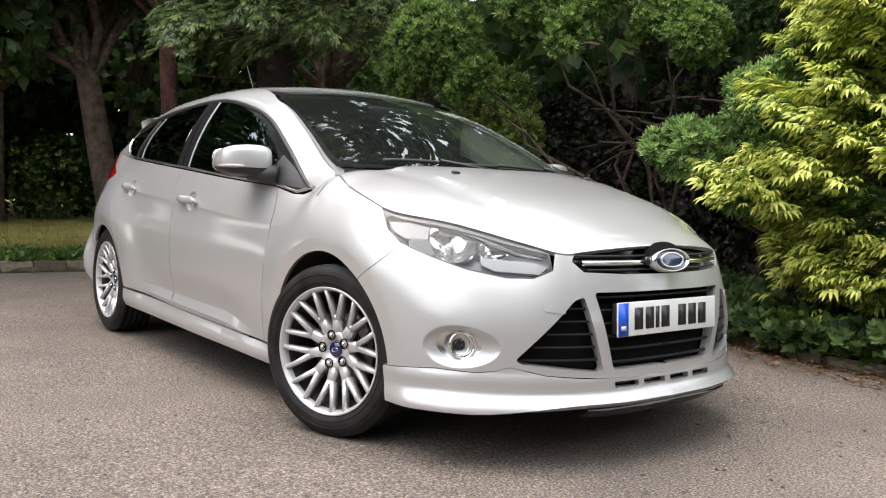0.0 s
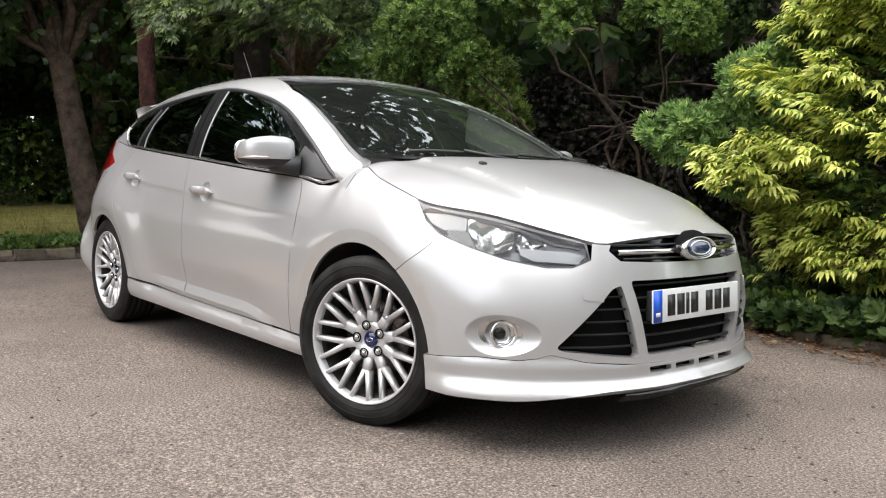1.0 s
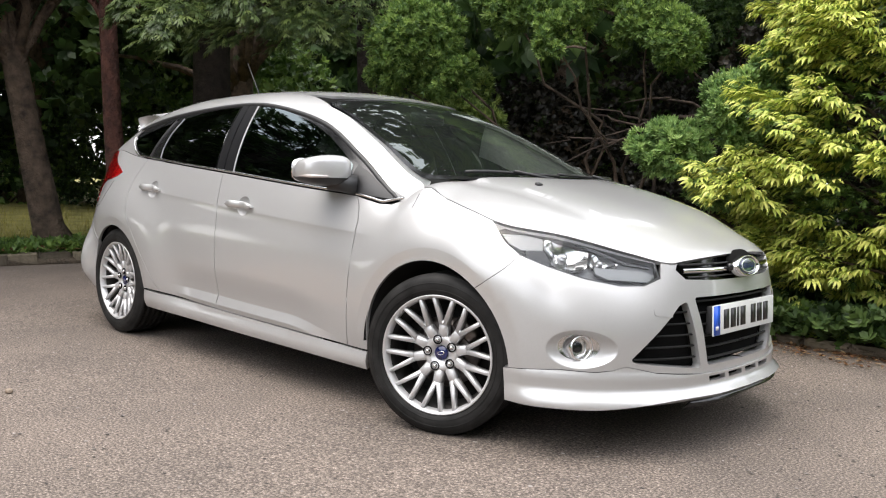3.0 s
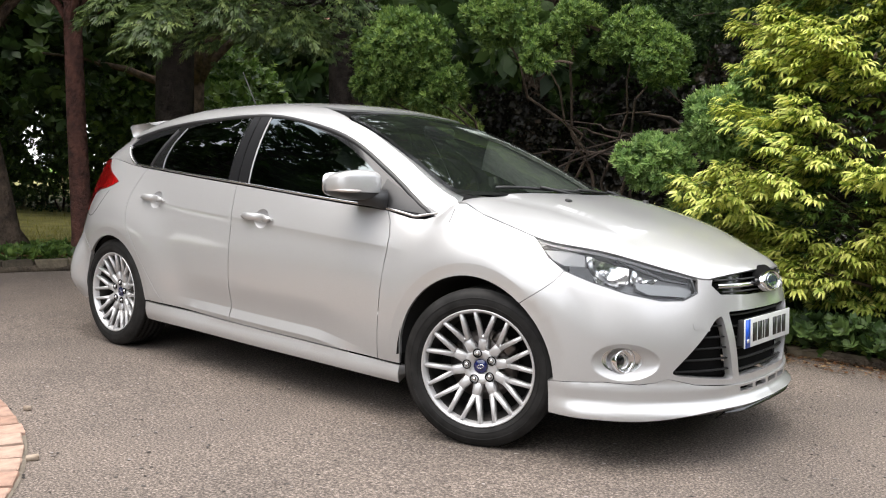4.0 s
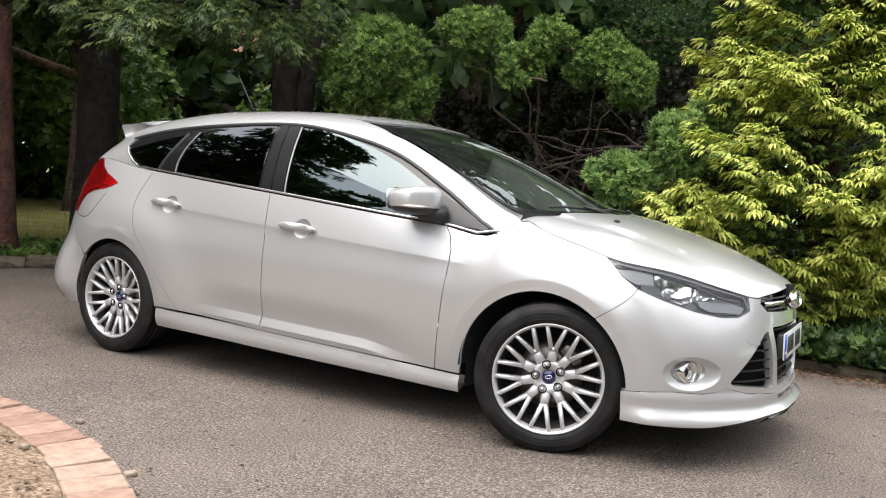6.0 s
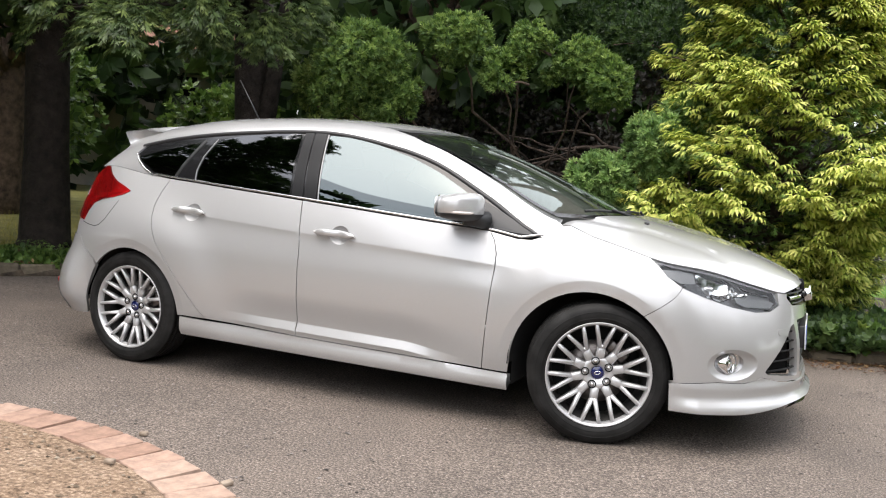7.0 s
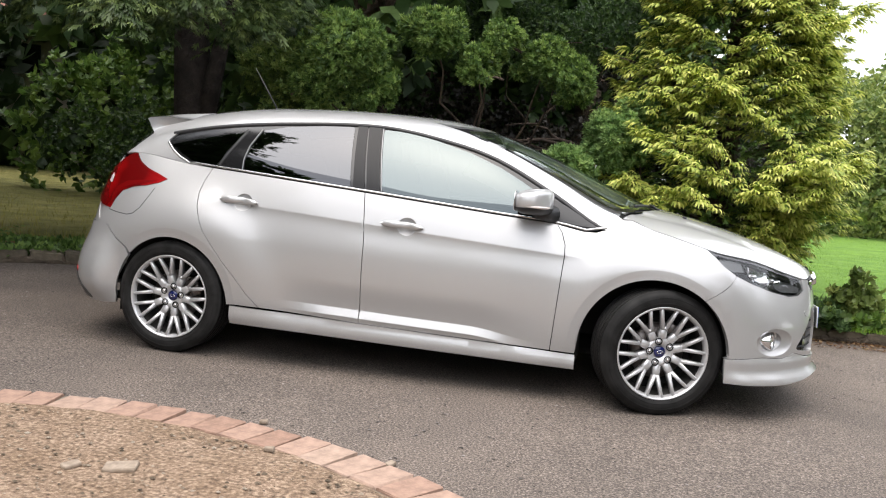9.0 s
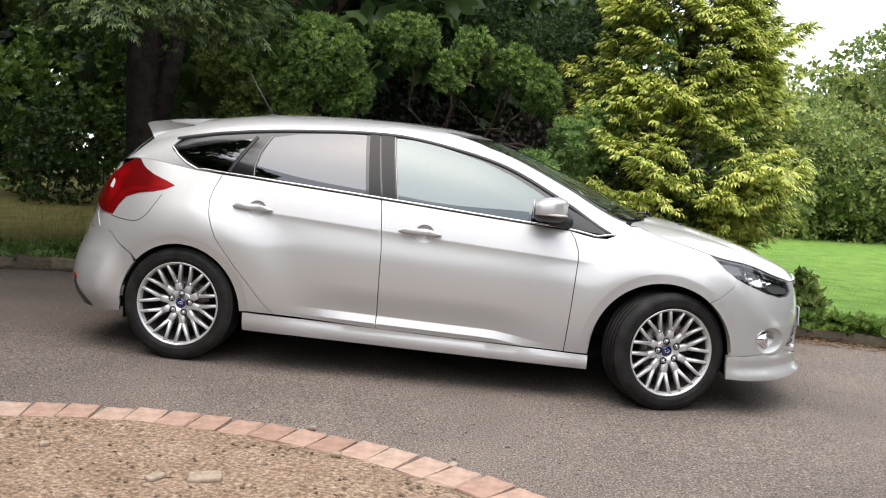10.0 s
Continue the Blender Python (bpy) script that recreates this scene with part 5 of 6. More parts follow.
# garden behind the edge
V, F = [], []
outs = [0.06, 0.35, 0.8, 1.5, 2.6, 4.5, 8, 14, 26, 45]
for i in range(n + 1):
    for o in outs:
        x, y, _ = kerb_at(KERB_LEN * i / n, 0)
        _, _, a = kerb_pts[i]
        # fan out from a hub on the drive so that the rows never cross
        d = Vector((x - 1.0, y + 4.0, 0)).normalized()
        px, py = x + d.x * o, y + d.y * o
        z = (0.075 if o < 0.1 else hill(px, py)) + float(rng.normal(0, 0.006 if o < 3 else 0.0))
        V.append((px, py, z))
m_ = len(outs)
F = [(i * m_ + j, i * m_ + j + 1, (i + 1) * m_ + j + 1, (i + 1) * m_ + j) for i in range(n) for j in range(m_ - 1)]
F = [f[::-1] for f in F]
near = {i * m_ + j for i in range(n + 1) for j in range(4)}
lawn_f = [f for f in F if V[f[0]][0] >= 4.15]
half_ = [f for f in F if V[f[0]][0] < 4.15 and (all(i in near for i in f) or V[f[0]][0] > -1.9)]
dry_f = [f for f in F if V[f[0]][0] < 4.15 and not (all(i in near for i in f) or V[f[0]][0] > -1.9)]


def compact(V, F):
    ids = sorted({i for f in F for i in f})
    r = {i: k for k, i in enumerate(ids)}
    return [V[i] for i in ids], [tuple(r[i] for i in f) for f in F]


tagged(put("planting_bed", *compact(V, half_), SOIL), "dark soil bed under the trees", "bed", kind="structure")
tagged(put("dry_lawn", *compact(V, dry_f), DRYLAWN), "dry yellowish lawn under the trees", "lawn", kind="structure")
tagged(put("lawn", *compact(V, lawn_f), LAWN), "bright mown lawn behind the drive", "lawn", kind="structure")

# round island: paviour ring and dirt
CX, CY, R0, R1 = 0.52, -4.30, 2.25, 2.455
ringm = lathe([(R0 - 0.01, -0.02), (R0 - 0.01, 0.018), (R1 + 0.004, 0.018), (R1 + 0.012, -0.02)], 120, "z")
ring = tagged(put("paviour_ring", *move(ringm, Matrix.Translation((CX, CY, 0))), MORTAR), "circle of red-brown paviours edging a dirt island", "edging", kind="structure")


def mound(a, b):
    r = np.hypot(a - CX, b - CY)
    h = np.array([noise.noise((x * 2.3, y * 2.3, 0)) * 0.012 + noise.noise((x * 9, y * 9, 3)) * 0.008 + noise.noise((x * 26, y * 26, 5)) * 0.004 for x, y in zip(np.ravel(a), np.ravel(b))])
    return np.stack([a, b, 0.030 + h.reshape(np.shape(a)) + 0.03 * np.clip(1 - r / R0, 0, 1)], -1)


disc = [(CX + (R0 - 0.005) * math.cos(t), CY + (R0 - 0.005) * math.sin(t)) for t in np.linspace(0, 2 * math.pi, 121)[:-1]]
tagged(put("dirt_island", *skin(disc, mound, 0.055)[:2], DIRT), "dry brown dirt with fine gravel", "dirt", kind="structure")


def pebbles(name, n, where, size, mat, label, seed, flatz=0.6):
    r = np.random.default_rng(seed)
    V, F = [], []
    base = [(1, 0, 0), (0.3, 0.9, 0), (-0.8, 0.55, 0), (-0.8, -0.55, 0), (0.3, -0.9, 0), (0.1, 0, 0.8), (-0.1, 0.1, -0.6)]
    bf = [(0, 1, 5), (1, 2, 5), (2, 3, 5), (3, 4, 5), (4, 0, 5), (1, 0, 6), (2, 1, 6), (3, 2, 6), (4, 3, 6), (0, 4, 6)]
    for _ in range(n):
        x, y, z = where(r)
        s = size * (0.4 + 1.4 * r.random() ** 2.5)
        a = r.random() * 6.28
        k = len(V)
        for bx, by, bz in base:
            q = s * (0.8 + 0.4 * r.random())
            V.append((x + q * (bx * math.cos(a) - by * math.sin(a)), y + q * (bx * math.sin(a) + by * math.cos(a)) * 0.8, z + q * bz * flatz))
        F += [tuple(i + k for i in f) for f in bf]
    return tagged(put(name, V, F, mat, smooth=False), label, name, kind="stuff")


GRIT = leaf_material("grit", (0.10, 0.08, 0.06), (0.28, 0.22, 0.16), (0.5, 0.43, 0.35), 0.95)
CHIP = leaf_material("road_chip", (0.04, 0.038, 0.036), (0.15, 0.135, 0.125), (0.42, 0.39, 0.37), 0.9)


def in_disc(r):
    q, a = R0 * 0.985 * math.sqrt(r.random()), r.random() * 6.28
    x, y = CX + q * math.cos(a), CY + q * math.sin(a)
    return x, y, 0.034 + 0.03 * (1 - q / R0)


pebbles("gravel", 9000, in_disc, 0.007, GRIT, "loose gravel scattered on the dirt", 3)
pebbles("road_chippings", 14000, lambda r: (-3.4 + 9 * r.random(), -4.2 + 6.0 * r.random(), 0.013), 0.0055, CHIP, "stone chippings in the asphalt", 5, 0.35)
for x, y, s, rz in ((0.854, -2.58, 0.055, 20), (0.70, -2.63, 0.03, 60), (1.22, -2.20, 0.02, 10), (0.2, -2.45, 0.018, 50), (-0.25, -2.3, 0.02, 0), (1.66, -2.10, 0.022, 65), (1.03, -1.83, 0.018, 5)):
    st = put("stone", *box(s * 2, s * 1.3, 0.018, 0.006, pose(x, y, 0.016 + (0.026 if math.hypot(x - CX, y - CY) < R0 else 0.002), 3, -4, rz)), STONE, smooth=False)
    tagged(st, "small flat pale stone lying on the dirt", "stone", "loose stones")

# ---- plants ----
def cloud(name, mesh, places, outs_, sizes, mat, parent=None, label="", seed=1, lean=0.5, roll=True, twist=0.25):
    """Many copies of a small leafy mesh in one object: at places, facing outs_."""
    r = np.random.default_rng(seed)
    P, O, S = np.asarray(places, float), np.asarray(outs_, float), np.asarray(sizes, float)
    N = len(P)
    O = O + r.normal(0, lean, O.shape)
    O /= np.linalg.norm(O, axis=1)[:, None] + 1e-9
    up = np.tile((0.0, 0.0, 1.0), (N, 1)) + (r.normal(0, 1.0, (N, 3)) if roll else r.normal(0, twist, (N, 3)))
    A = np.cross(up, O)
    A /= np.linalg.norm(A, axis=1)[:, None] + 1e-9
    B = np.cross(O, A)
    v, f = np.asarray(mesh[0], float), np.asarray(mesh[1], int)
    k = len(v)
    mats = mat if isinstance(mat, tuple) else (mat,)
    W = P[:, None, :] + S[:, None, None] * (v[None, :, 0:1] * O[:, None, :] + v[None, :, 1:2] * A[:, None, :] + v[None, :, 2:3] * B[:, None, :])
    W = W.reshape(-1, 3)
    I = (f[None, :, :] + (np.arange(N) * k)[:, None, None]).reshape(-1, 3)
    me = bpy.data.meshes.new(name)
    me.vertices.add(len(W))
    me.vertices.foreach_set("co", W.astype(np.float32).ravel())
    me.loops.add(I.size)
    me.loops.foreach_set("vertex_index", I.astype(np.int32).ravel())
    me.polygons.add(len(I))
    me.polygons.foreach_set("loop_start", np.arange(0, I.size, 3, dtype=np.int32))
    if len(mats) > 1:
        me.polygons.foreach_set("material_index", np.tile(np.asarray(mesh[2], np.int32), N))
    me.update(calc_edges=True)
    for one in mats:
        me.materials.append(one)
    ob = new(name, me)
    if parent:
        ob.parent = parent
    if label:
        tagged(ob, label)
    return ob


def frond(seed=1, fingers=6):
    """Spiky cypress spray along +x, one unit long: thin pointed fingers of uneven length, tips drooping."""
    r = np.random.default_rng(seed)
    V, F = [], []

    def blade(a, b, w):
        a, b = np.array(a, float), np.array(b, float)
        d = b - a
        s = np.array([-d[1], d[0], 0.0])
        s *= w / (np.linalg.norm(s) + 1e-9)
        m1 = a + d * 0.45 + np.array([0, 0, 0.10 * np.linalg.norm(d)])
        k = len(V)
        V.extend([tuple(m1 + s), tuple(m1 - s), tuple(b)])
        F.extend([(0, k + 1, k), (k, k + 1, k + 2)])
    V.append((0.0, 0.0, 0.0))
    blade((0, 0, 0), (1.0, 0.05 * r.normal(), -0.22), 0.05)
    for i in range(fingers):
        sg = 1 if i % 2 else -1
        t = 0.08 + 0.62 * (i + r.random()) / fingers
        ln = (0.50 - 0.28 * t) * (0.7 + 0.6 * r.random())
        a = radians(30 + 22 * r.random())
        root = np.array([t, 0, -0.05 * t])
        tip = root + np.array([math.cos(a) * ln, sg * math.sin(a) * ln, -0.28 * ln - 0.1 * t])
        m = root + (tip - root) * 0.5 + np.array([0, 0, 0.03])
        s = np.array([-math.sin(a) * sg, math.cos(a), 0]) * 0.045
        k = len(V)
        V.extend([tuple(root - np.array([0.05, 0, 0])), tuple(m + s), tuple(m - s), tuple(tip)])
        F.extend([(k, k + 2, k + 1), (k + 1, k + 2, k + 3), (0, k, k + 1)])
    return V, F


def tuft(nl=9, w=0.30, spread=0.95, seed=2):
    """A tuft of small pointed leaves round +x."""
    r = np.random.default_rng(seed)
    V, F = [(0.0, 0.0, 0.0)], []
    for i in range(nl):
        a = 2 * math.pi * i / nl + r.random()
        e = spread * (0.25 + 0.75 * r.random())
        d = np.array([math.cos(e), math.sin(e) * math.cos(a), math.sin(e) * math.sin(a)])
        s = np.array([0, -math.sin(a), math.cos(a)])
        b0 = d * 0.25 * r.random()
        ln = 0.65 + 0.5 * r.random()
        k = len(V)
        m1 = b0 + d * ln * 0.5
        V += [tuple(m1 + s * w * 0.5), tuple(m1 - s * w * 0.5), tuple(b0 + d * ln)]
        F += [(0, k, k + 1), (k, k + 2, k + 1)]
    return V, F


def plume(seed=1, blades=7):
    """Arching cypress fan along +x, one unit long: broad curled fingers whose tips hang; bases 0, tips 1."""
    r = np.random.default_rng(seed)
    V, F, M = [], [], []
    for i in range(blades):
        k = 2 * (i + 0.5) / blades - 1
        root = np.array([0.55 * (1 - abs(k)) * r.random(), 0.0, 0.0])
        ang = k * radians(62) + 0.12 * r.normal()
        ln = (0.95 - 0.42 * abs(k)) * (0.8 + 0.35 * r.random())
        d = np.array([math.cos(ang), math.sin(ang), 0.0])
        q = np.array([-d[1], d[0], 0.0])
        n = len(V)
        for t, w in ((0.0, 0.03), (0.40, 0.085), (0.75, 0.070)):
            z = 0.20 * t - 0.62 * t ** 2.4 + 0.03 * r.normal()
            for sg in (1, -1):
                V.append(tuple(root + d * ln * t + q * w * sg + np.array([0, 0, z * ln - 0.02])))
        V.append(tuple(root + d * ln * 0.98 + np.array([0, 0, -0.50 * ln])))
        F += [(n, n + 1, n + 2), (n + 1, n + 3, n + 2), (n + 2, n + 3, n + 4), (n + 3, n + 5, n + 4), (n + 4, n + 5, n + 6)]
        M += [0, 0, 1, 1, 1]
    return V, F, M


PLUME = plume(3)
SPRIG = tuft(4, 0.60, 1.3, 6)
FROND, FROND2, TUFT, LEAFY = frond(), frond(5, 7), tuft(), tuft(7, 0.55, 1.2, 4)


def ellipsoid(n, c, radii, seed, shell=0.8, face=None, rough=0.22):
    """Places near the surface of a lumpy ellipsoid, and their outward ways."""
    r = np.random.default_rng(seed)
    d = r.normal(0, 1, (n * 2, 3))
    d /= np.linalg.norm(d, axis=1)[:, None]
    if face is not None:
        d = d[(d @ np.array(face)) > -0.35]
    d = d[:n]
    lump = np.array([noise.noise((q[0] * 2.1 + seed, q[1] * 2.1, q[2] * 2.1)) + 0.6 * noise.noise((q[0] * 5 + seed, q[1] * 5, q[2] * 5)) for q in d])
    rad = (shell + (1 - shell) * r.random(len(d)) ** 0.5) * (1 + rough * lump)
    return np.array(c) + d * np.array(radii) * rad[:, None], d


def limb(a, b, r0, r1, seed, sag=0.12, n=7):
    r = np.random.default_rng(seed)
    a, b = Vector(a), Vector(b)
    ln = (b - a).length
    pts = []
    for i in range(n + 1):
        t = i / n
        p = a.lerp(b, t)
        j = math.sin(math.pi * t) * sag * ln
        pts.append(p + Vector((r.normal(0, 0.35) * j, r.normal(0, 0.35) * j, 0.5 * j)))
    return tube(pts, [r0 + (r1 - r0) * (i / n) for i in range(n + 1)], 7)


VIEW = (0.35, -0.9, 0.25)  # the open side of the garden

# golden cypress by the nose of the car: tiers of drooping plumes on a dark core
gold = thing("golden_cypress", "tall golden-yellow cypress with layered feathery sprays beside the drive", "tree")
GX, GY, GH = 3.20, 3.02, 6.2


def gold_radius(z):
    return 1.04 * (1 - max(0.0, z - 1.3) / 6.5) * (0.62 + 0.38 * min(1, max(0.0, (z - 0.25)) / 0.9))


put("trunk", *tube([(GX, GY, 0.0), (GX + 0.03, GY, 2.5), (GX, GY + 0.02, GH - 0.3)], [0.13, 0.09, 0.02], 10), BARK, gold)
r = np.random.default_rng(11)
tips, inner, limbs = [], [], []
for i in range(540):
    z = 0.30 + (GH - 0.9) * r.random() ** 1.55
    a = r.random() * 2 * math.pi
    if math.sin(a) > 0.25 and r.random() < 0.90:
        continue
    low = 1 + 0.42 * math.exp(-((z - 0.95) / 0.50) ** 2) * max(0.0, math.cos(a - radians(-121))) ** 2  # boughs that reach over the drive
    R = low * gold_radius(z) * (0.95 + 0.22 * noise.noise((a * 1.6, z * 1.3, 0.0)) + 0.10 * r.normal())
    d = np.array([math.cos(a), math.sin(a), 0.0])
    L = 0.50 + 0.30 * r.random()
    rise = 0.20 + 0.25 * r.random()
    turn = 0.5 * r.normal()
    side = np.array([-d[1], d[0], 0.0])
    way = d + side * turn
    way /= np.linalg.norm(way)
    side = np.array([-way[1], way[0], 0.0])
    c = np.array([GX, GY, z]) + d * R - way * L
    if i % 3 == 0:
        limbs.append(tube([(GX, GY, z - 0.30), tuple(c), tuple(c + way * L * 0.9 + np.array([0, 0, rise * L * 0.9]))], [0.02, 0.012, 0.004], 5))
    for k in range(68 if z < 3.5 else 18):
        t, q = r.random() ** 0.7, r.normal() * 0.55
        p = c + way * L * t + side * q * 0.25 * (1.15 - 0.7 * t) + np.array([0, 0, rise * L * t - 0.10 * abs(q) + 0.018 * r.normal()])
        w = way * 0.9 + side * q * 1.2 + np.array([0, 0, 0.25 - 0.2 * abs(q)])
        (tips if t > 0.30 + 0.25 * r.random() else inner).append((p, w, (0.078 + 0.045 * r.random()) * (1 if z < 3.5 else 1.9)))
for i in range(4600):
    z = 0.3 + (GH - 0.5) * r.random()
    a = r.random() * 2 * math.pi
    R = gold_radius(z) * (0.55 + 0.3 * r.random())
    d = np.array([math.cos(a), math.sin(a), 0.1])
    inner.append((np.array([GX, GY, z]) + d * R, d, 0.16))
cloud("foliage", PLUME, [t[0] for t in tips], [t[1] for t in tips], [t[2] for t in tips], (GOLDGREEN, GOLD), gold, "golden feathery sprays", 12, 0.16, False, 0.35)
cloud("inner_foliage", FROND, [t[0] for t in inner], [t[1] for t in inner], [t[2] for t in inner], GREEN, gold, "green inner sprays", 13, 0.35, False)
for w in limbs:
    put("limb", *w, BARK, gold)


def lobed_shrub(name, label, root, lobes, mat, leaf, per, seed, category="shrub", bark=BARK, twigs=True, proto=TUFT, lean=0.45, core=True, clump=0.0):
    """A shrub of rounded leafy lobes on branches from one root."""
    t = thing(name, label, category)
    P, O, S, wood = [], [], [], []
    r = np.random.default_rng(seed)
    for i, (cx, cy, cz, rx, ry, rz) in enumerate(lobes):
        n = int(per * (rx * ry + ry * rz + rx * rz) / 3 * 12)
        p, d = ellipsoid(n, (cx, cy, cz), (rx, ry, rz), seed * 31 + i, 0.72, VIEW, 0.3)
        if clump:  # knobbly outline: small round heads of leaves all over the lobe
            n = int(1.5 * (rx * ry + ry * rz + rx * rz) / 3 * 12 / clump ** 2 / 3)
            p, d = ellipsoid(n, (cx, cy, cz), (rx, ry, rz), seed * 31 + i, 0.80, VIEW, 0.34)
            g = r.normal(0, 1, (len(p), per, 3))
            g /= np.linalg.norm(g, axis=2)[..., None]
            g = g * 0.8 + d[:, None, :] * 0.5 + np.array([0, 0, 0.35])
            rad = clump * (0.55 + 0.6 * r.random(len(p)))
            p = (p[:, None, :] + g * rad[:, None, None]).reshape(-1, 3)
            d = (g * 0.8 + np.array([0, 0, 0.25])).reshape(-1, 3)
        P.append(p)
        O.append(d if clump else d * 0.8 + np.array([0, 0, 0.45]))
        S.append(leaf * (0.7 + 0.6 * r.random(len(p))))
        if core:
            n = n * per // 6 if clump else n
            p, d = ellipsoid(n // 3, (cx, cy, cz), (rx * 0.7, ry * 0.7, rz * 0.7), seed * 31 + i + 500, 0.5)
            P.append(p)
            O.append(d)
            S.append(np.full(len(p), leaf * 1.5))
        wood.append(limb(root, (cx, cy, cz - rz * 0.3), 0.016 + 0.008 * r.random(), 0.006, seed + i))
        for k in range(2 if twigs else 0):
            e = Vector((cx + r.normal() * rx * 0.5, cy - abs(r.normal()) * ry * 0.4, cz - rz * (0.2 + 0.5 * r.random())))
            wood.append(limb((cx + r.normal() * 0.1, cy + ry * 0.5, cz - rz * 0.6), e, 0.012, 0.004, seed * 7 + i * 9 + k, 0.2, 5))
    cloud("foliage", proto, np.vstack(P), np.vstack(O), np.concatenate(S), mat, t, "", seed, lean)
    put("branch", *join(*wood), bark, t)
    return t


lobed_shrub("green_shrub", "dense blue-green shrub with small upright leaves", (2.35, 2.95, 0.1),
            [(2.24, 2.50, 1.50, 0.21, 0.24, 0.19), (1.86, 2.24, 1.21, 0.20, 0.20, 0.13), (2.50, 2.60, 1.74, 0.18, 0.20, 0.14), (2.10, 2.50, 0.98, 0.16, 0.16, 0.12)],
            BLUEGREEN, 0.042, 32, 21, proto=TUFT, lean=0.3, clump=0.066)
lobed_shrub("yew", "broad dark shrub with rounded leafy lobes high above the car", (0.75, 3.4, 0.1),
            [(0.07, 1.46, 2.00, 0.29, 0.30, 0.24), (-0.12, 1.42, 1.76, 0.15, 0.18, 0.15), (0.26, 1.60, 1.76, 0.17, 0.20, 0.15), (0.72, 1.84, 2.26, 0.21, 0.22, 0.14), (1.10, 1.88, 2.00, 0.10, 0.14, 0.13), (1.27, 2.05, 2.24, 0.12, 0.15, 0.10),
             (1.60, 2.30, 2.11, 0.20, 0.20, 0.15), (1.85, 2.28, 1.93, 0.15, 0.18, 0.14)], YEWLEAF, 0.036, 32, 22, twigs=True, proto=TUFT, lean=0.35, clump=0.062)
# the dark leaf colour here stands in for deep shade behind the lobes
lobed_shrub("tall_shrub", "tall shrub behind the rounded lobes, shade put into its dark green leaves", (1.3, 4.2, 0.1),
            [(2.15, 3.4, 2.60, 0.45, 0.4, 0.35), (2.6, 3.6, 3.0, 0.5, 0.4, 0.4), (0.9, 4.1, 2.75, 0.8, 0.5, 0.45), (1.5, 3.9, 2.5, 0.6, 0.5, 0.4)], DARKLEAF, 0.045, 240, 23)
lobed_shrub("back_shrub", "mid-green shrub standing in the gap behind the yew", (-0.8, 3.4, 0.1),
            [(-0.72, 2.85, 1.72, 0.28, 0.24, 0.24), (-1.20, 3.00, 2.05, 0.28, 0.24, 0.22), (-0.45, 2.75, 1.40, 0.22, 0.20, 0.18), (-1.0, 2.8, 1.40, 0.24, 0.20, 0.18)], MIDLEAF, 0.045, 24, 24, proto=TUFT, lean=0.35, clump=0.075)
# hanging cypress boughs over the tail of the car, from a tree behind
bough = thing("overhanging_cypress", "dark cypress with light green hanging sprays above the car", "tree")
r = np.random.default_rng(31)
tr = [(-2.05, 2.95, 0.0), (-2.02, 2.95, 1.2), (-2.08, 2.9, 2.4), (-2.2, 2.95, 7.5)]
put("trunk", *tube(tr, [0.24, 0.20, 0.17, 0.05], 12), BARK_DARK, bough)
wood = [tube([(-2.0, 2.95, 0.9), (-1.78, 2.85, 1.9), (-1.5, 2.7, 3.0)], [0.12, 0.09, 0.05], 8)]
hang = []
ENDS = [(-0.80, -0.28, 2.12), (-0.95, -0.05, 2.22), (-0.45, 0.15, 2.35), (-0.22, 0.60, 2.24), (-0.43, 0.95, 2.24), (-1.10, 0.95, 2.36), (-0.75, 0.55, 2.32), (-1.5, 0.3, 2.40), (-1.9, 0.0, 2.45), (-0.15, 1.1, 2.42), (-1.4, 1.2, 2.3), (-1.9, 0.9, 2.3), (-2.4, 0.5, 2.45), (-0.9, 1.5, 2.25), (-0.6, 0.0, 2.6), (-0.2, 0.4, 2.65), (-1.1, 0.3, 2.62), (-1.6, 0.7, 2.7), (-2.6, 1.0, 2.35), (-3.0, 0.4, 2.55), (-3.4, 1.1, 2.4)]
for i, e in enumerate(ENDS):
    s = (-2.1, 2.9, e[2] + 0.3 + 0.4 * r.random())
    wood.append(limb(s, (e[0], e[1], e[2] + 0.08), 0.035, 0.006, 300 + i, 0.06))
    d = np.array(e) - np.array((-2.1, 2.9, e[2]))
    d /= np.linalg.norm(d)
    side = np.array([-d[1], d[0], 0])
    for k in range(130):
        t, q = r.random() ** 0.7, r.normal() * 0.5
        p = np.array(e) + d * (0.30 * t - 0.38) + side * q * 0.34 * (1.15 - 0.8 * t) + np.array([0, 0, 0.10 - 0.24 * t * t - 0.12 * abs(q) + 0.03 * r.normal()])
        hang.append((p, d + side * q * 0.8 + np.array([0, 0, 0.05 - 0.7 * t]), 0.10 + 0.07 * r.random()))
for i in range(34):  # high boughs, which the windscreen mirrors
    e = np.array((-1.9 + 2.4 * r.random(), 0.2 + 2.2 * r.random(), 4.4 + 3.0 * r.random()))
    wood.append(limb((-2.15, 2.92, min(7.2, e[2] + 0.3)), tuple(e), 0.03, 0.006, 400 + i, 0.06))
    d = e - np.array((-2.1, 2.9, e[2]))
    d /= np.linalg.norm(d)
    side = np.array([-d[1], d[0], 0])
    for k in range(90):
        t, q = r.random() ** 0.7, r.normal() * 0.5
        hang.append((e + d * (0.45 * t - 0.5) + side * q * 0.5 + np.array([0, 0, 0.10 - 0.3 * t * t - 0.12 * abs(q)]), d + side * q * 0.8 + np.array([0, 0, 0.05 - 0.7 * t]), 0.18 + 0.10 * r.random()))
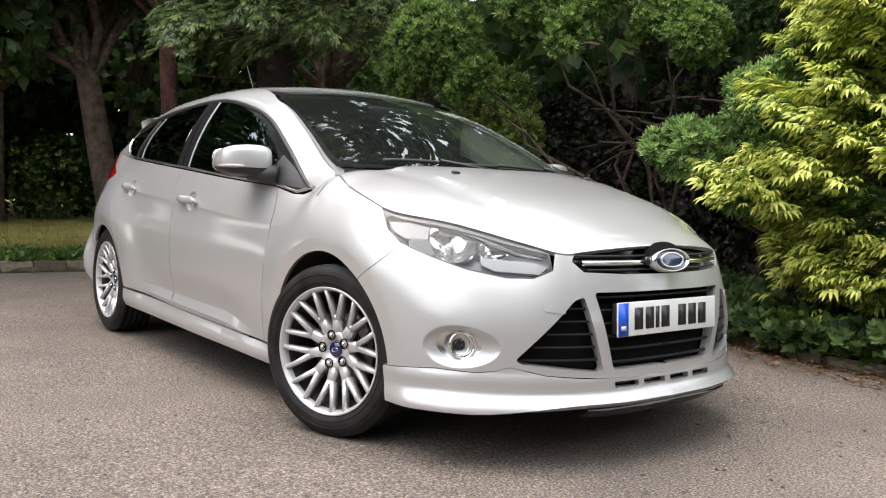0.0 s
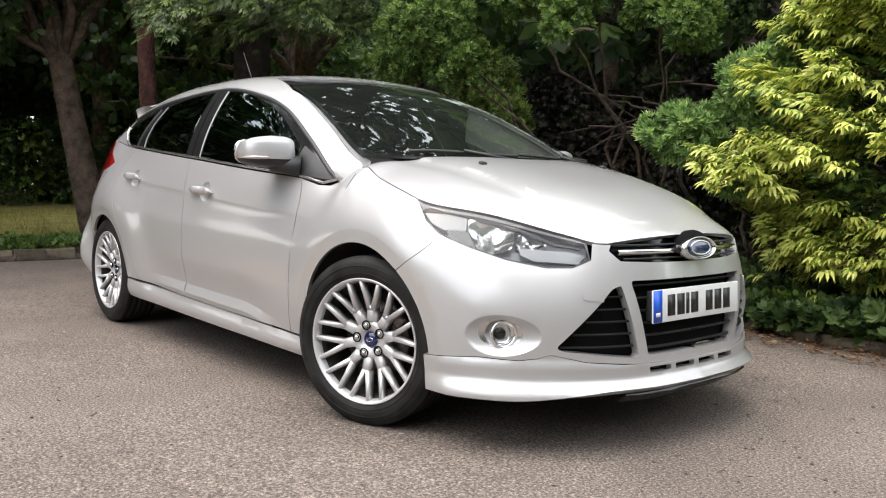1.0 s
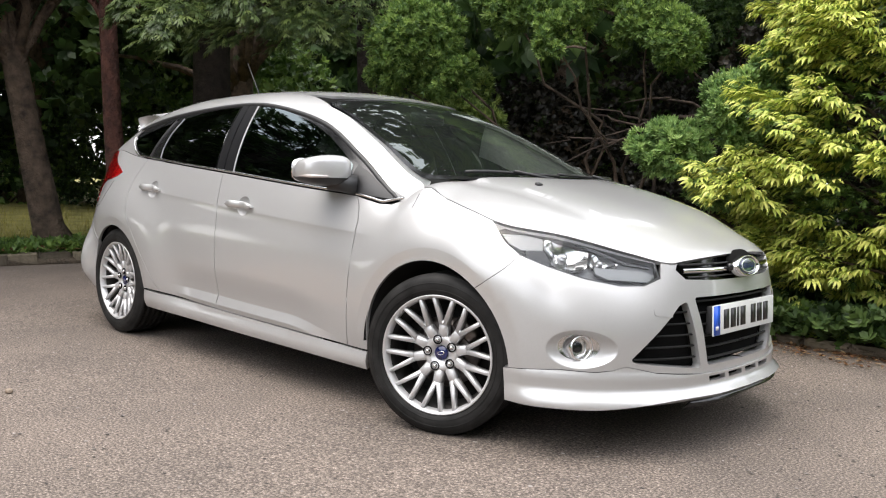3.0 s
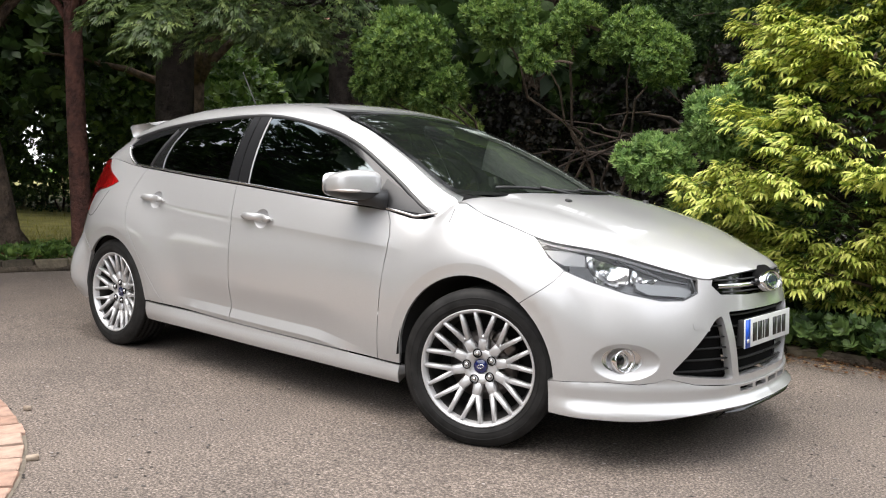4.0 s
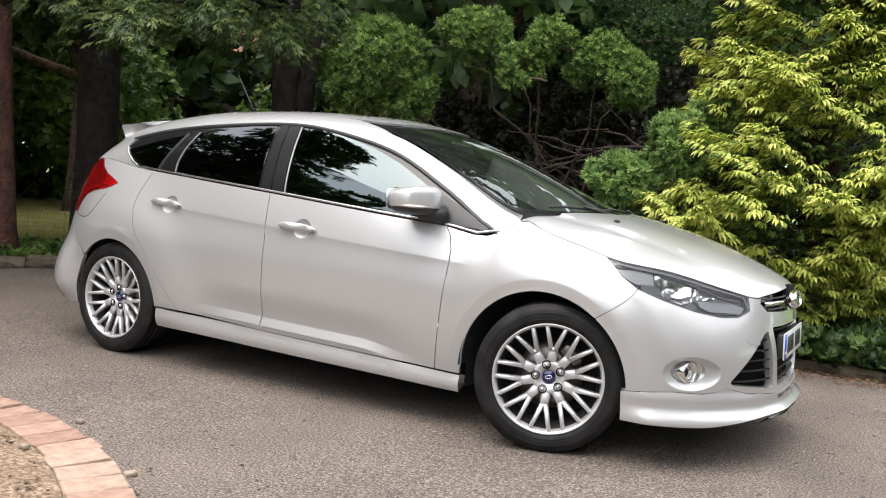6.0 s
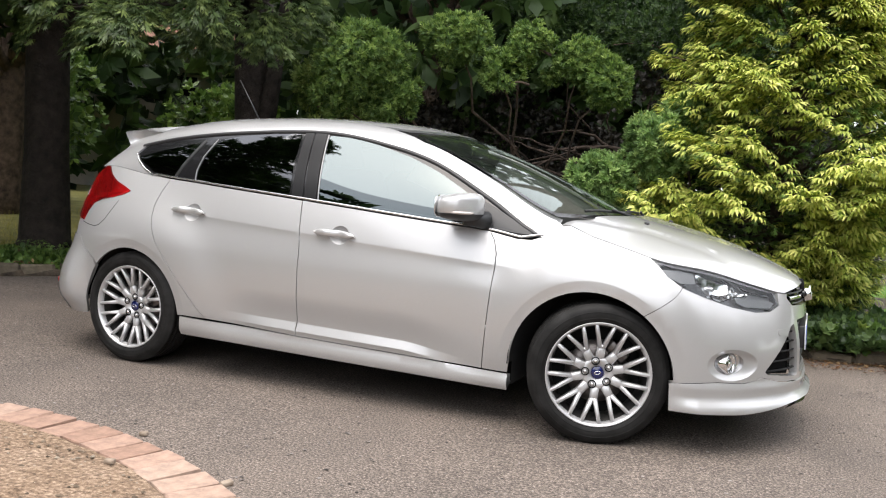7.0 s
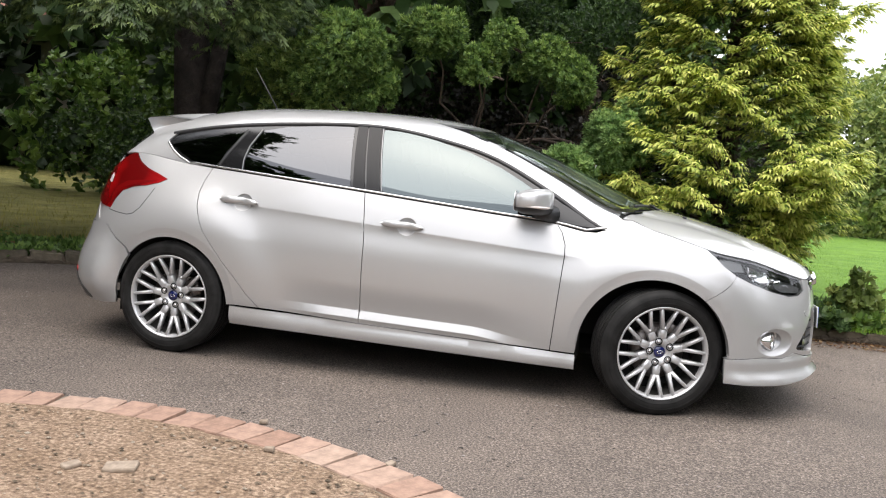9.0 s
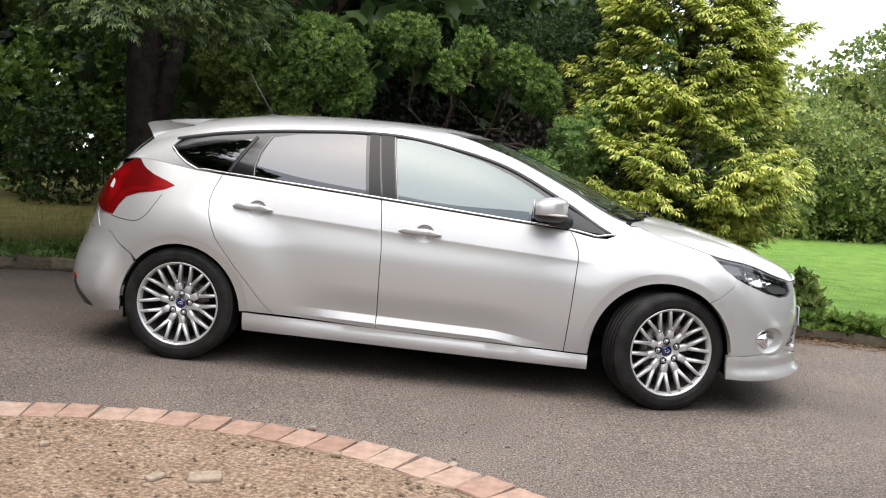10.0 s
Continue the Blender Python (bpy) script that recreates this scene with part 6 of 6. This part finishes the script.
cloud("foliage", FROND, [h[0] for h in hang], [h[1] for h in hang], [h[2] for h in hang], leaf_material("cypress_leaf", (0.034, 0.062, 0.018), (0.088, 0.138, 0.040), (0.20, 0.26, 0.075)), bough, "", 32, 0.2, False)
for w in wood:
    put("branch", *w, BARK_DARK, bough)


# woodland trees
BIGX, BIGY = -4.35, 2.35


def tree(name, label, path, radii, lobes, mat, leaf, per, seed, bark=BARK, proto=LEAFY):
    t = thing(name, label, "tree", "woodland trees")
    put("trunk", *tube(path, radii, 14), bark, t)
    P, O, S, wood = [], [], [], []
    r = np.random.default_rng(seed)
    for i, (cx, cy, cz, rx, ry, rz) in enumerate(lobes):
        n = int(per * (rx * ry + ry * rz + rx * rz) * 4)
        p, d = ellipsoid(n, (cx, cy, cz), (rx, ry, rz), seed * 17 + i, 0.45, None, 0.35)
        P.append(p)
        O.append(d + np.array([0, 0, 0.2]))
        S.append(leaf * (0.6 + 0.8 * r.random(len(p))))
        k = min(len(path) - 1, max(1, int(len(path) * 0.6)))
        wood.append(limb(path[k], (cx, cy, cz), radii[k] * 0.45, 0.015, seed + i, 0.1))
    cloud("crown", proto, np.vstack(P), np.vstack(O), np.concatenate(S), mat, t, "", seed, 0.6)
    put("limb", *join(*wood), bark, t)
    return t


def crown(c, n, spread, size, seed):
    r = np.random.default_rng(seed)
    return [(c[0] + r.normal() * spread[0], c[1] + r.normal() * spread[1], c[2] + r.normal() * spread[2], *(size * (0.7 + 0.6 * r.random(3)))) for _ in range(n)]


tree("woodland_tree", "leaning brown trunk behind the low stone edging", [(-5.0, 0.78, 0.0), (-5.0, 0.66, 0.30), (-5.0, 0.47, 1.28), (-5.02, 0.34, 2.06), (-5.1, 0.1, 3.2), (-5.2, -0.2, 6.0)], [0.24, 0.17, 0.145, 0.13, 0.11, 0.04],
     crown((-5.2, 0.2, 4.2), 14, (1.2, 1.2, 0.9), 0.8, 41), DARKLEAF, 0.17, 28, 41)
tree("woodland_tree", "straight red-barked trunk in the bed", [(-3.85, 0.98, 0.0), (-3.84, 0.95, 0.35), (-3.80, 0.86, 1.5), (-3.80, 0.82, 2.4), (-3.8, 0.8, 7.0)], [0.15, 0.105, 0.092, 0.088, 0.05],
     crown((-3.9, 1.2, 4.6), 14, (1.1, 1.1, 0.8), 0.8, 42), DARKLEAF, 0.17, 28, 42, BARK_RED)
tree("woodland_tree", "thick dark trunk standing close behind the edging", [(BIGX, BIGY, 0.0), (BIGX, BIGY, 0.25), (BIGX, BIGY, 1.2), (BIGX - 0.02, BIGY, 2.4), (BIGX - 0.05, BIGY, 7.0)], [0.36, 0.27, 0.23, 0.22, 0.10],
     crown((BIGX, BIGY + 0.3, 5.0), 14, (1.3, 1.3, 0.9), 0.9, 43), DARKLEAF, 0.17, 28, 43, BARK_DARK)
# those at (-9.5, 6.0) and (-4.2, 9.5) are added to shade the clearing
for i, (x, y, rad) in enumerate(((-13.0, 3.4, 0.22), (-15.0, -1.0, 0.22), (-3.2, 8.5, 0.22), (0.2, 7.5, 0.2), (1.6, 7.2, 0.2), (-9.5, 6.0, 0.25), (-4.2, 9.5, 0.22), (-6.4, 13.5, 0.22), (-1.0, 4.8, 0.16), (-14, -5, 0.25), (-12.5, 0.6, 0.2))):
    tree("woodland_tree", "dark woodland tree with a dense shaded crown", [(x, y, 0), (x, y, 0.5), (x + 0.1, y, 2.5), (x, y + 0.1, 9.0)], [rad * 1.4, rad, rad * 0.85, 0.05],
         crown((x, y, 5.8 if x < 0 else 3.0), 15, (1.5, 1.4, 1.7 if x < 0 else 0.5), 1.15 if x < 0 else 0.8, 50 + i), DARKLEAF, 0.21, 8, 50 + i)
# shrub layer of the wood: laurels and undergrowth
r = np.random.default_rng(77)
SPOTS = [(-13.8, -2.2, 0.75, 1.2), (-14.0, -0.4, 0.75, 1.2), (-14.0, 1.4, 0.75, 1.2), (-13.8, -4.0, 0.8, 1.2), (-13.4, 3.0, 0.8, 1.2), (-7.2, 9.6, 1.0, 1.2), (-5.2, 10.6, 1.0, 1.2), (-2.4, 5.2, 0.7, 0.8), (-0.8, 4.0, 1.0, 1.0), (0.6, 4.4, 1.1, 1.1), (2.0, 4.6, 1.2, 1.1), (3.2, 5.0, 1.2, 1.0), (1.0, 7.0, 1.2, 1.5), (-1.5, 8.2, 1.2, 1.5), (2.9, 7.2, 1.2, 1.3), (-12.0, 4.8, 1.6, 1.8), (-16, 0.6, 1.8, 2.0), (-16, -2.6, 1.8, 2.0), (-16.0, 3.6, 1.8, 2.0), (-13, -6, 1.0, 1.4)]
for i, (x, y, z, s) in enumerate(SPOTS):
    # leaf colour carries the shade: greener where lit, near-black brown in the hollow
    lobed_shrub("laurel", "glossy dark green laurel in the shade of the trees", (x, y, 0.0), crown((x, y, z), 6, (0.42 * s, 0.35 * s, 0.26 * s), 0.55 * s, 80 + i), GREEN if i < 5 or -3 < x < -1.5 else SHADELEAF if 3.9 < y < 6 and x > -1.5 else DARKLEAF, 0.055 if y > 3.9 and y < 6 and x > -3 else 0.075, 90 if y > 3.9 and y < 6 and x > -3 else 40 if y > 9 else 30, 80 + i, twigs=False, proto=LEAFY, core=False)["group"] = "laurels"
# ground cover along the edge: ivy, ferns, litter, rough grass
r = np.random.default_rng(91)


def along(s0, s1, o0, o1, n, seed, zlo=0.06, zhi=0.2):
    q = np.random.default_rng(seed)
    P, O = [], []
    for _ in range(n):
        s, o = s0 + (s1 - s0) * q.random(), o0 + (o1 - o0) * q.random()
        x, y, _a = kerb_at(s, o)
        h = noise.noise((x * 1.7, y * 1.7, seed)) * 0.5 + 0.5
        P.append((x, y, hill(x, y) - 0.03 + zlo * 0.3 + (zhi - zlo) * h * q.random()))
        O.append((q.normal() * 0.4, q.normal() * 0.4 - 0.3, 1.0))
    return P, O


def s_of(x):
    i = np.linspace(0, KERB_LEN, 2000)
    return float(i[np.argmin(np.abs(_kx(i) - x) + (np.asarray(_ky(i)) < 0.3) * (0 if x < -3.6 else 9))])


S_A, S_B, S_C, S_D = 0.0, s_of(-2.0), s_of(2.2), s_of(5.6)
P, O = along(S_C - 2.0, S_C + 2.0, -0.10, 1.5, 7400, 92, 0.05, 0.40)
tagged(cloud("ivy", LEAFY, P, O, 0.045 + 0.04 * r.random(len(P)), leaf_material("ivy_leaf", (0.032, 0.065, 0.02), (0.080, 0.145, 0.042), (0.16, 0.24, 0.075)), None, "", 93, 0.5), "dark ivy covering the bank under the cypress", "ivy", kind="stuff")
P, O = along(S_C + 0.2, S_D + 2.5, -0.01, 0.42, 3600, 94, 0.04, 0.30)
tagged(cloud("edging_plants", LEAFY, P, O, 0.040 + 0.045 * r.random(len(P)), leaf_material("fresh_leaf", (0.06, 0.12, 0.02), (0.15, 0.26, 0.05), (0.30, 0.38, 0.09)), None, "", 95, 0.5), "fresh green low plants trailing over the edging", "plants", kind="stuff")
P, O = along(4.0, S_B, 0.06, 1.35, 4200, 96, 0.02, 0.15)
tagged(cloud("ground_cover", LEAFY, P, O, 0.045 + 0.05 * r.random(len(P)), GREEN, None, "", 97, 0.5), "low green ground cover above the stone edging", "plants", kind="stuff")
BLADE = ([(0, -0.035, 0), (0, 0.035, 0), (0.6, 0.022, 0.04), (0.6, -0.022, 0.04), (1, 0, 0.14)], [(0, 1, 2), (0, 2, 3), (3, 2, 4)])
P, O = [], []
q = np.random.default_rng(98)
for _ in range(20000):
    s, o = 2.5 + (S_B - 2.5) * q.random(), 1.3 + 8.5 * q.random() ** 1.6
    x, y, _a = kerb_at(s, o)
    if x > -2.0 and o > 1.0:
        continue
    P.append((x, y, hill(x, y) - 0.01))
    O.append((q.normal() * 0.35, q.normal() * 0.35, 1))
tagged(cloud("rough_grass", BLADE, P, O, 0.06 + 0.06 * q.random(len(P)), DRYGRASS, None, "", 99, 0.2), "yellowish rough grass strip behind the bed", "grass", kind="stuff")
P, O = [], []
for _ in range(36000):
    x = 4.2 + 12 * q.random() ** 1.3
    y = 2.2 + 16 * q.random() ** 2.0
    P.append((x, y, hill(x, y) - 0.01))
    O.append((q.normal() * 0.3, q.normal() * 0.3, 1))
tagged(cloud("lawn_grass", BLADE, P, O, 0.028 + 0.03 * q.random(len(P)), GRASS, None, "", 100, 0.2), "short bright green lawn grass", "grass", kind="stuff")
# fallen leaves by the edge
LEAF = ([(0, 0, 0), (0.5, 0.3, 0.06), (1, 0, 0.0), (0.5, -0.3, 0.08)], [(0, 1, 2), (0, 2, 3)])
P, O = [], []
for _ in range(5200):
    s = S_C - 1.5 + (S_D - S_C + 3) * q.random()
    x, y, _a = kerb_at(s, -0.35 * q.random() ** 2.2 + (0.25 if q.random() < 0.3 else 0))
    P.append((x, y, 0.020))
    O.append((q.normal(), q.normal(), 0.05))
tagged(cloud("fallen_leaves", LEAF, P, O, 0.018 + 0.022 * q.random(len(P)), LITTER, None, "", 101, 0.1, False), "brown and orange fallen leaves along the drive's edge", "leaves", kind="stuff")
P, O = [], []
for _ in range(3200):
    s, o = 4.0 + (S_B - 4.0) * q.random(), 0.04 + 1.3 * q.random()
    x, y, _a = kerb_at(s, o)
    P.append((x, y, hill(x, y) + 0.03))
    O.append((q.normal(), q.normal(), 0.2))
tagged(cloud("leaf_litter", LEAF, P, O, 0.025 + 0.03 * q.random(len(P)), LITTER, None, "", 102, 0.3, False), "dry leaf litter under the trees", "leaves", kind="stuff")


def fern(x, y, s, seed):
    t = thing("fern", "arching green fern beside the stone edging", "fern", "ferns")
    q = np.random.default_rng(seed)
    for i in range(14):
        P, O, S = [], [], []
        a = 6.28 * i / 14 + q.normal() * 0.2
        ln = s * (0.7 + 0.5 * q.random())
        for k in range(9):
            u = (k + 1) / 9
            P.append((x + math.cos(a) * ln * u * 0.8, y + math.sin(a) * ln * u * 0.8, 0.1 + ln * (1.1 * u - 0.75 * u * u)))
            O.append((math.cos(a), math.sin(a), 0.9 - 1.5 * u))
            S.append(0.16 * s * (1.3 - u))
        cloud("frond", FROND, P, O, S, GREEN, t, "", seed + i, 0.1, False)


for i, (s, o, k) in enumerate(((8.6, 0.4, 0.5), (7.7, 0.45, 0.45), (9.6, 0.5, 0.42), (6.4, 0.5, 0.5))):
    x, y, _a = kerb_at(s, o)
    fern(x, y, k, 110 + i)
# small leafy stalks at the corner of the lawn
for i, (x, y, h) in enumerate(((4.28, 2.42, 0.56), (4.36, 2.50, 0.44), (4.20, 2.48, 0.40), (4.42, 2.44, 0.34))):
    t = thing("weed", "tall leafy weed at the corner of the lawn", "plant", "weeds")
    put("stem", *tube([(x, y, 0.05), (x + 0.02, y - 0.02, h * 0.6), (x - 0.01, y - 0.03, h)], [0.006, 0.005, 0.003], 5), GREEN, t)
    q2 = np.random.default_rng(120 + i)
    k = 70
    cloud("leaf", LEAFY, np.c_[x + q2.normal(0, 0.05, k), y + q2.normal(0, 0.05, k), h * (0.35 + 0.7 * q2.random(k))], q2.normal(0, 1, (k, 3)) + [0, 0, 0.6], 0.05 + 0.03 * q2.random(k), FARLEAF, t, "", 121)
# bare twigs in the hollow under the yew
t = thing("dead_branches", "bare tangled brown twigs in the shade", "branches")
wood = [limb((2.0 + q.normal() * 0.5, 3.3, 0.5 + q.random()), (1.3 + q.normal() * 0.5, 2.4 + 0.3 * q.random(), 0.9 + 0.7 * q.random()), 0.02, 0.004, 130 + i, 0.25) for i in range(9)]
for w in wood:
    put("twig", *w, DEADWOOD, t)

# distance beyond the lawn
def far_mass(name, label, spots, mat, seed, leaf=0.30, per=9, cat="shrub", proto=None):
    for i, (x, y, z, s) in enumerate(spots):
        o = lobed_shrub(name, label, (x, y, 0.0), crown((x, y, z), 9, (0.55 * s, 0.5 * s, 0.36 * s), 0.62 * s, seed + i), mat, leaf, per, seed + i, cat, twigs=False, proto=proto or LEAFY, core=False)
        o["group"] = "far shrubs"


far_mass("far_shrub", "mixed garden shrubs beyond the lawn", [(0.6 + (x - 0.6) * 1.55, -4.5 + (y + 4.5) * 1.55, z * 1.55, s * 1.5) for x, y, z, s in ((7.5, 13.5, 1.0, 1.7), (9.8, 13.0, 1.1, 1.9), (6.0, 14.5, 1.6, 2.2))], FARLEAF, 140, 0.15, 26, proto=SPRIG)
far_mass("far_tree", "light green garden tree in the distance", [(0.6 + (x - 0.6) * 1.5, -4.5 + (y + 4.5) * 1.5, z * 1.55, s * 1.5) for x, y, z, s in ((8.6, 17.0, 1.9, 1.9), (10.8, 19.0, 2.8, 2.4), (13.2, 18.0, 3.0, 3.0))], FARLEAF, 150, 0.22, 14, "tree", proto=SPRIG)
far_mass("far_tree", "dark tree mass closing the wood", [(-17, -3, 4, 4), (-19, 5, 5, 4.5), (-1.5, 13.5, 3.6, 3.0), (-15, -9, 4.5, 4), (-22, 14, 6, 4.5), (-14, 22, 6, 4.5), (-3, 20, 6, 4.5)], DARKLEAF, 160, 0.70, 1.8, "tree")
# conifers on the open side, which the door glass mirrors
far_mass("garden_conifer", "tall dark conifer across the drive", [(-7.5, -8.0, 6.6, 2.6), (-7.0, -12.0, 5.0, 3.0), (-10.5, -6.5, 5.5, 3.0)], DARKLEAF, 170, 0.55, 3.5, "tree")
# unseen trees, added to block light and darken reflections on the car's nose
far_mass("blocker_tree", "unseen leafy tree added across the drive to block light", [(11.5, -3.0, 2.6, 2.4), (12.5, -8.5, 2.8, 2.6), (10.5, 3.5, 2.2, 2.0), (13, -14, 3, 3)], DARKLEAF, 190, 0.55, 3, "tree")
far_mass("clearing_shrub", "sunlit shrubs in a clearing beyond the trees", [(-8.0, 13.0, 2.6, 2.0), (-5.5, 14.0, 2.6, 1.9), (-13.5, 9.0, 2.4, 2.0), (-12.5, 6.5, 1.8, 1.8)], GREEN, 180, 0.17, 15)
conifer = thing("spreading_conifer", "spreading dark conifer beside the round island", "tree")
KX, KY = -5.2, -3.9
put("trunk", *tube([(KX, KY, 0.0), (KX, KY, 0.4), (KX + 0.05, KY, 4.0), (KX, KY, 12.5)], [0.34, 0.24, 0.19, 0.03], 12), BARK_DARK, conifer)
q = np.random.default_rng(230)
P, O, S = [], [], []
for i in range(120):
    z = 2.5 + 9.4 * (i + q.random()) / 120
    a = i * 2.4
    reach = (3.3 - 2.4 * (z - 2.5) / 9.4) * (0.75 + 0.4 * q.random())
    d = np.array([math.cos(a), math.sin(a), 0.0])
    e = np.array((KX, KY, z - 0.25)) + d * reach
    put("branch", *limb((KX, KY, z), tuple(e), 0.03, 0.006, 240 + i, 0.05, 5), BARK_DARK, conifer)
    side = np.array([-d[1], d[0], 0.0])
    for k in range(34):
        t, w = 0.25 + 0.78 * q.random(), q.normal() * 0.5
        P.append(np.array((KX, KY, z - 0.25 * t)) + d * reach * t + side * w * 0.55 * (1.25 - t) + np.array([0, 0, -0.10 * abs(w)]))
        O.append(d + side * w * 1.3 + np.array([0, 0, -0.25]))
        S.append(0.30 + 0.20 * q.random())
cloud("foliage", FROND2, P, O, S, DARKLEAF, conifer, "", 231, 0.2, False)
# unseen hedge behind the walk, added to cut low light reaching the car
for i in range(12):
    x = -14 + 2.5 * i
    far_mass("blocker_hedge", "unseen green hedge added to block low light", [(x, -17.0 + 0.4 * math.sin(i * 2.1), 1.3, 1.9)], GREEN, 300 + i, 0.60, 2.2)
# house glimpsed through the trees
house = thing("house", "pale rendered house with a tiled roof behind the trees", "house")
hm = pose(-21.0, 22.0, 0, 0, 0, 35)
put("wall", *box(9.0, 6.0, 5.4, 0.0, hm @ pose(0, 0, 2.7)), RENDERWALL, house, False)
put("roof", *move(([(-4.8, -3.4, 5.4), (4.8, -3.4, 5.4), (4.8, 3.4, 5.4), (-4.8, 3.4, 5.4), (-4.8, 0, 8.0), (4.8, 0, 8.0)], [(0, 1, 5, 4), (2, 3, 4, 5), (0, 4, 3), (1, 2, 5), (0, 3, 2, 1)]), hm), ROOFTILE, house, False)
for x in (-3.0, -0.8, 1.4, 3.2):
    for z in (1.5, 4.0):
        wdw = put("window", *box(1.1, 0.10, 1.2, 0.01, hm @ pose(x, -3.02, z)), RENDERWALL, house, False)
        put("pane", *box(0.9, 0.04, 1.0, 0.0, hm @ pose(x, -3.07, z)), GLOSS, wdw, False)
wire_ob = put("overhead_wire", *tube([(4, 26, 8.6), (14, 24, 8.2), (26, 22, 8.4)], 0.012, 5), GAP)
tagged(wire_ob, "thin overhead wire across the sky", "wire")

# ---- edging stones and paviours ----
def stone_mesh(name, sx, sy, sz, mat, seed, jitter):
    q = np.random.default_rng(seed)
    v, f = box(sx, sy, sz, min(sx, sy, sz) * 0.14)
    v = [tuple(np.array(p) + q.normal(0, jitter, 3)) for p in v]
    me = bpy.data.meshes.new(name)
    me.from_pydata(v, [], f)
    me.materials.append(mat)
    me.update()
    return me


edging = tagged(put("stone_edging", *tube([(*kerb_at(s, 0.03)[:2], 0.03) for s in np.linspace(0.2, KERB_LEN - 0.2, 160)], 0.05, 6), SOIL), "low edging of rough stone blocks round the drive", "edging", kind="structure")
meshes = [stone_mesh("block", 0.285, 0.12, 0.17, SETT, 200 + i, 0.006) for i in range(6)]
q = np.random.default_rng(210)
s = 0.3
while s < KERB_LEN - 4:
    x, y, a = kerb_at(s, 0.05)
    ob = new("block", meshes[q.integers(6)])
    low = 0.0 if x < -1.8 else 0.055 if x < 3.9 else 0.02
    ob.matrix_world = pose(x, y, 0.045 - low + q.normal() * 0.006, q.normal() * 2, q.normal() * 2, a + q.normal() * 2.5)
    ob.parent = edging
    s += 0.300 + 0.012 * q.normal()
bricks = [stone_mesh("paviour", 0.128, 0.200, 0.05, BRICK, 220 + i, 0.0014) for i in range(5)]
NB = 107
for i in range(NB):
    a = 2 * math.pi * i / NB
    rr = (R0 + R1) / 2 + q.normal() * 0.004
    ob = new("paviour", bricks[q.integers(5)])
    ob.matrix_world = pose(CX + rr * math.cos(a), CY + rr * math.sin(a), 0.006 + q.normal() * 0.002, q.normal() * 0.7, q.normal() * 0.7, math.degrees(a) - 90 + q.normal() * 0.8)
    ob.parent = ring
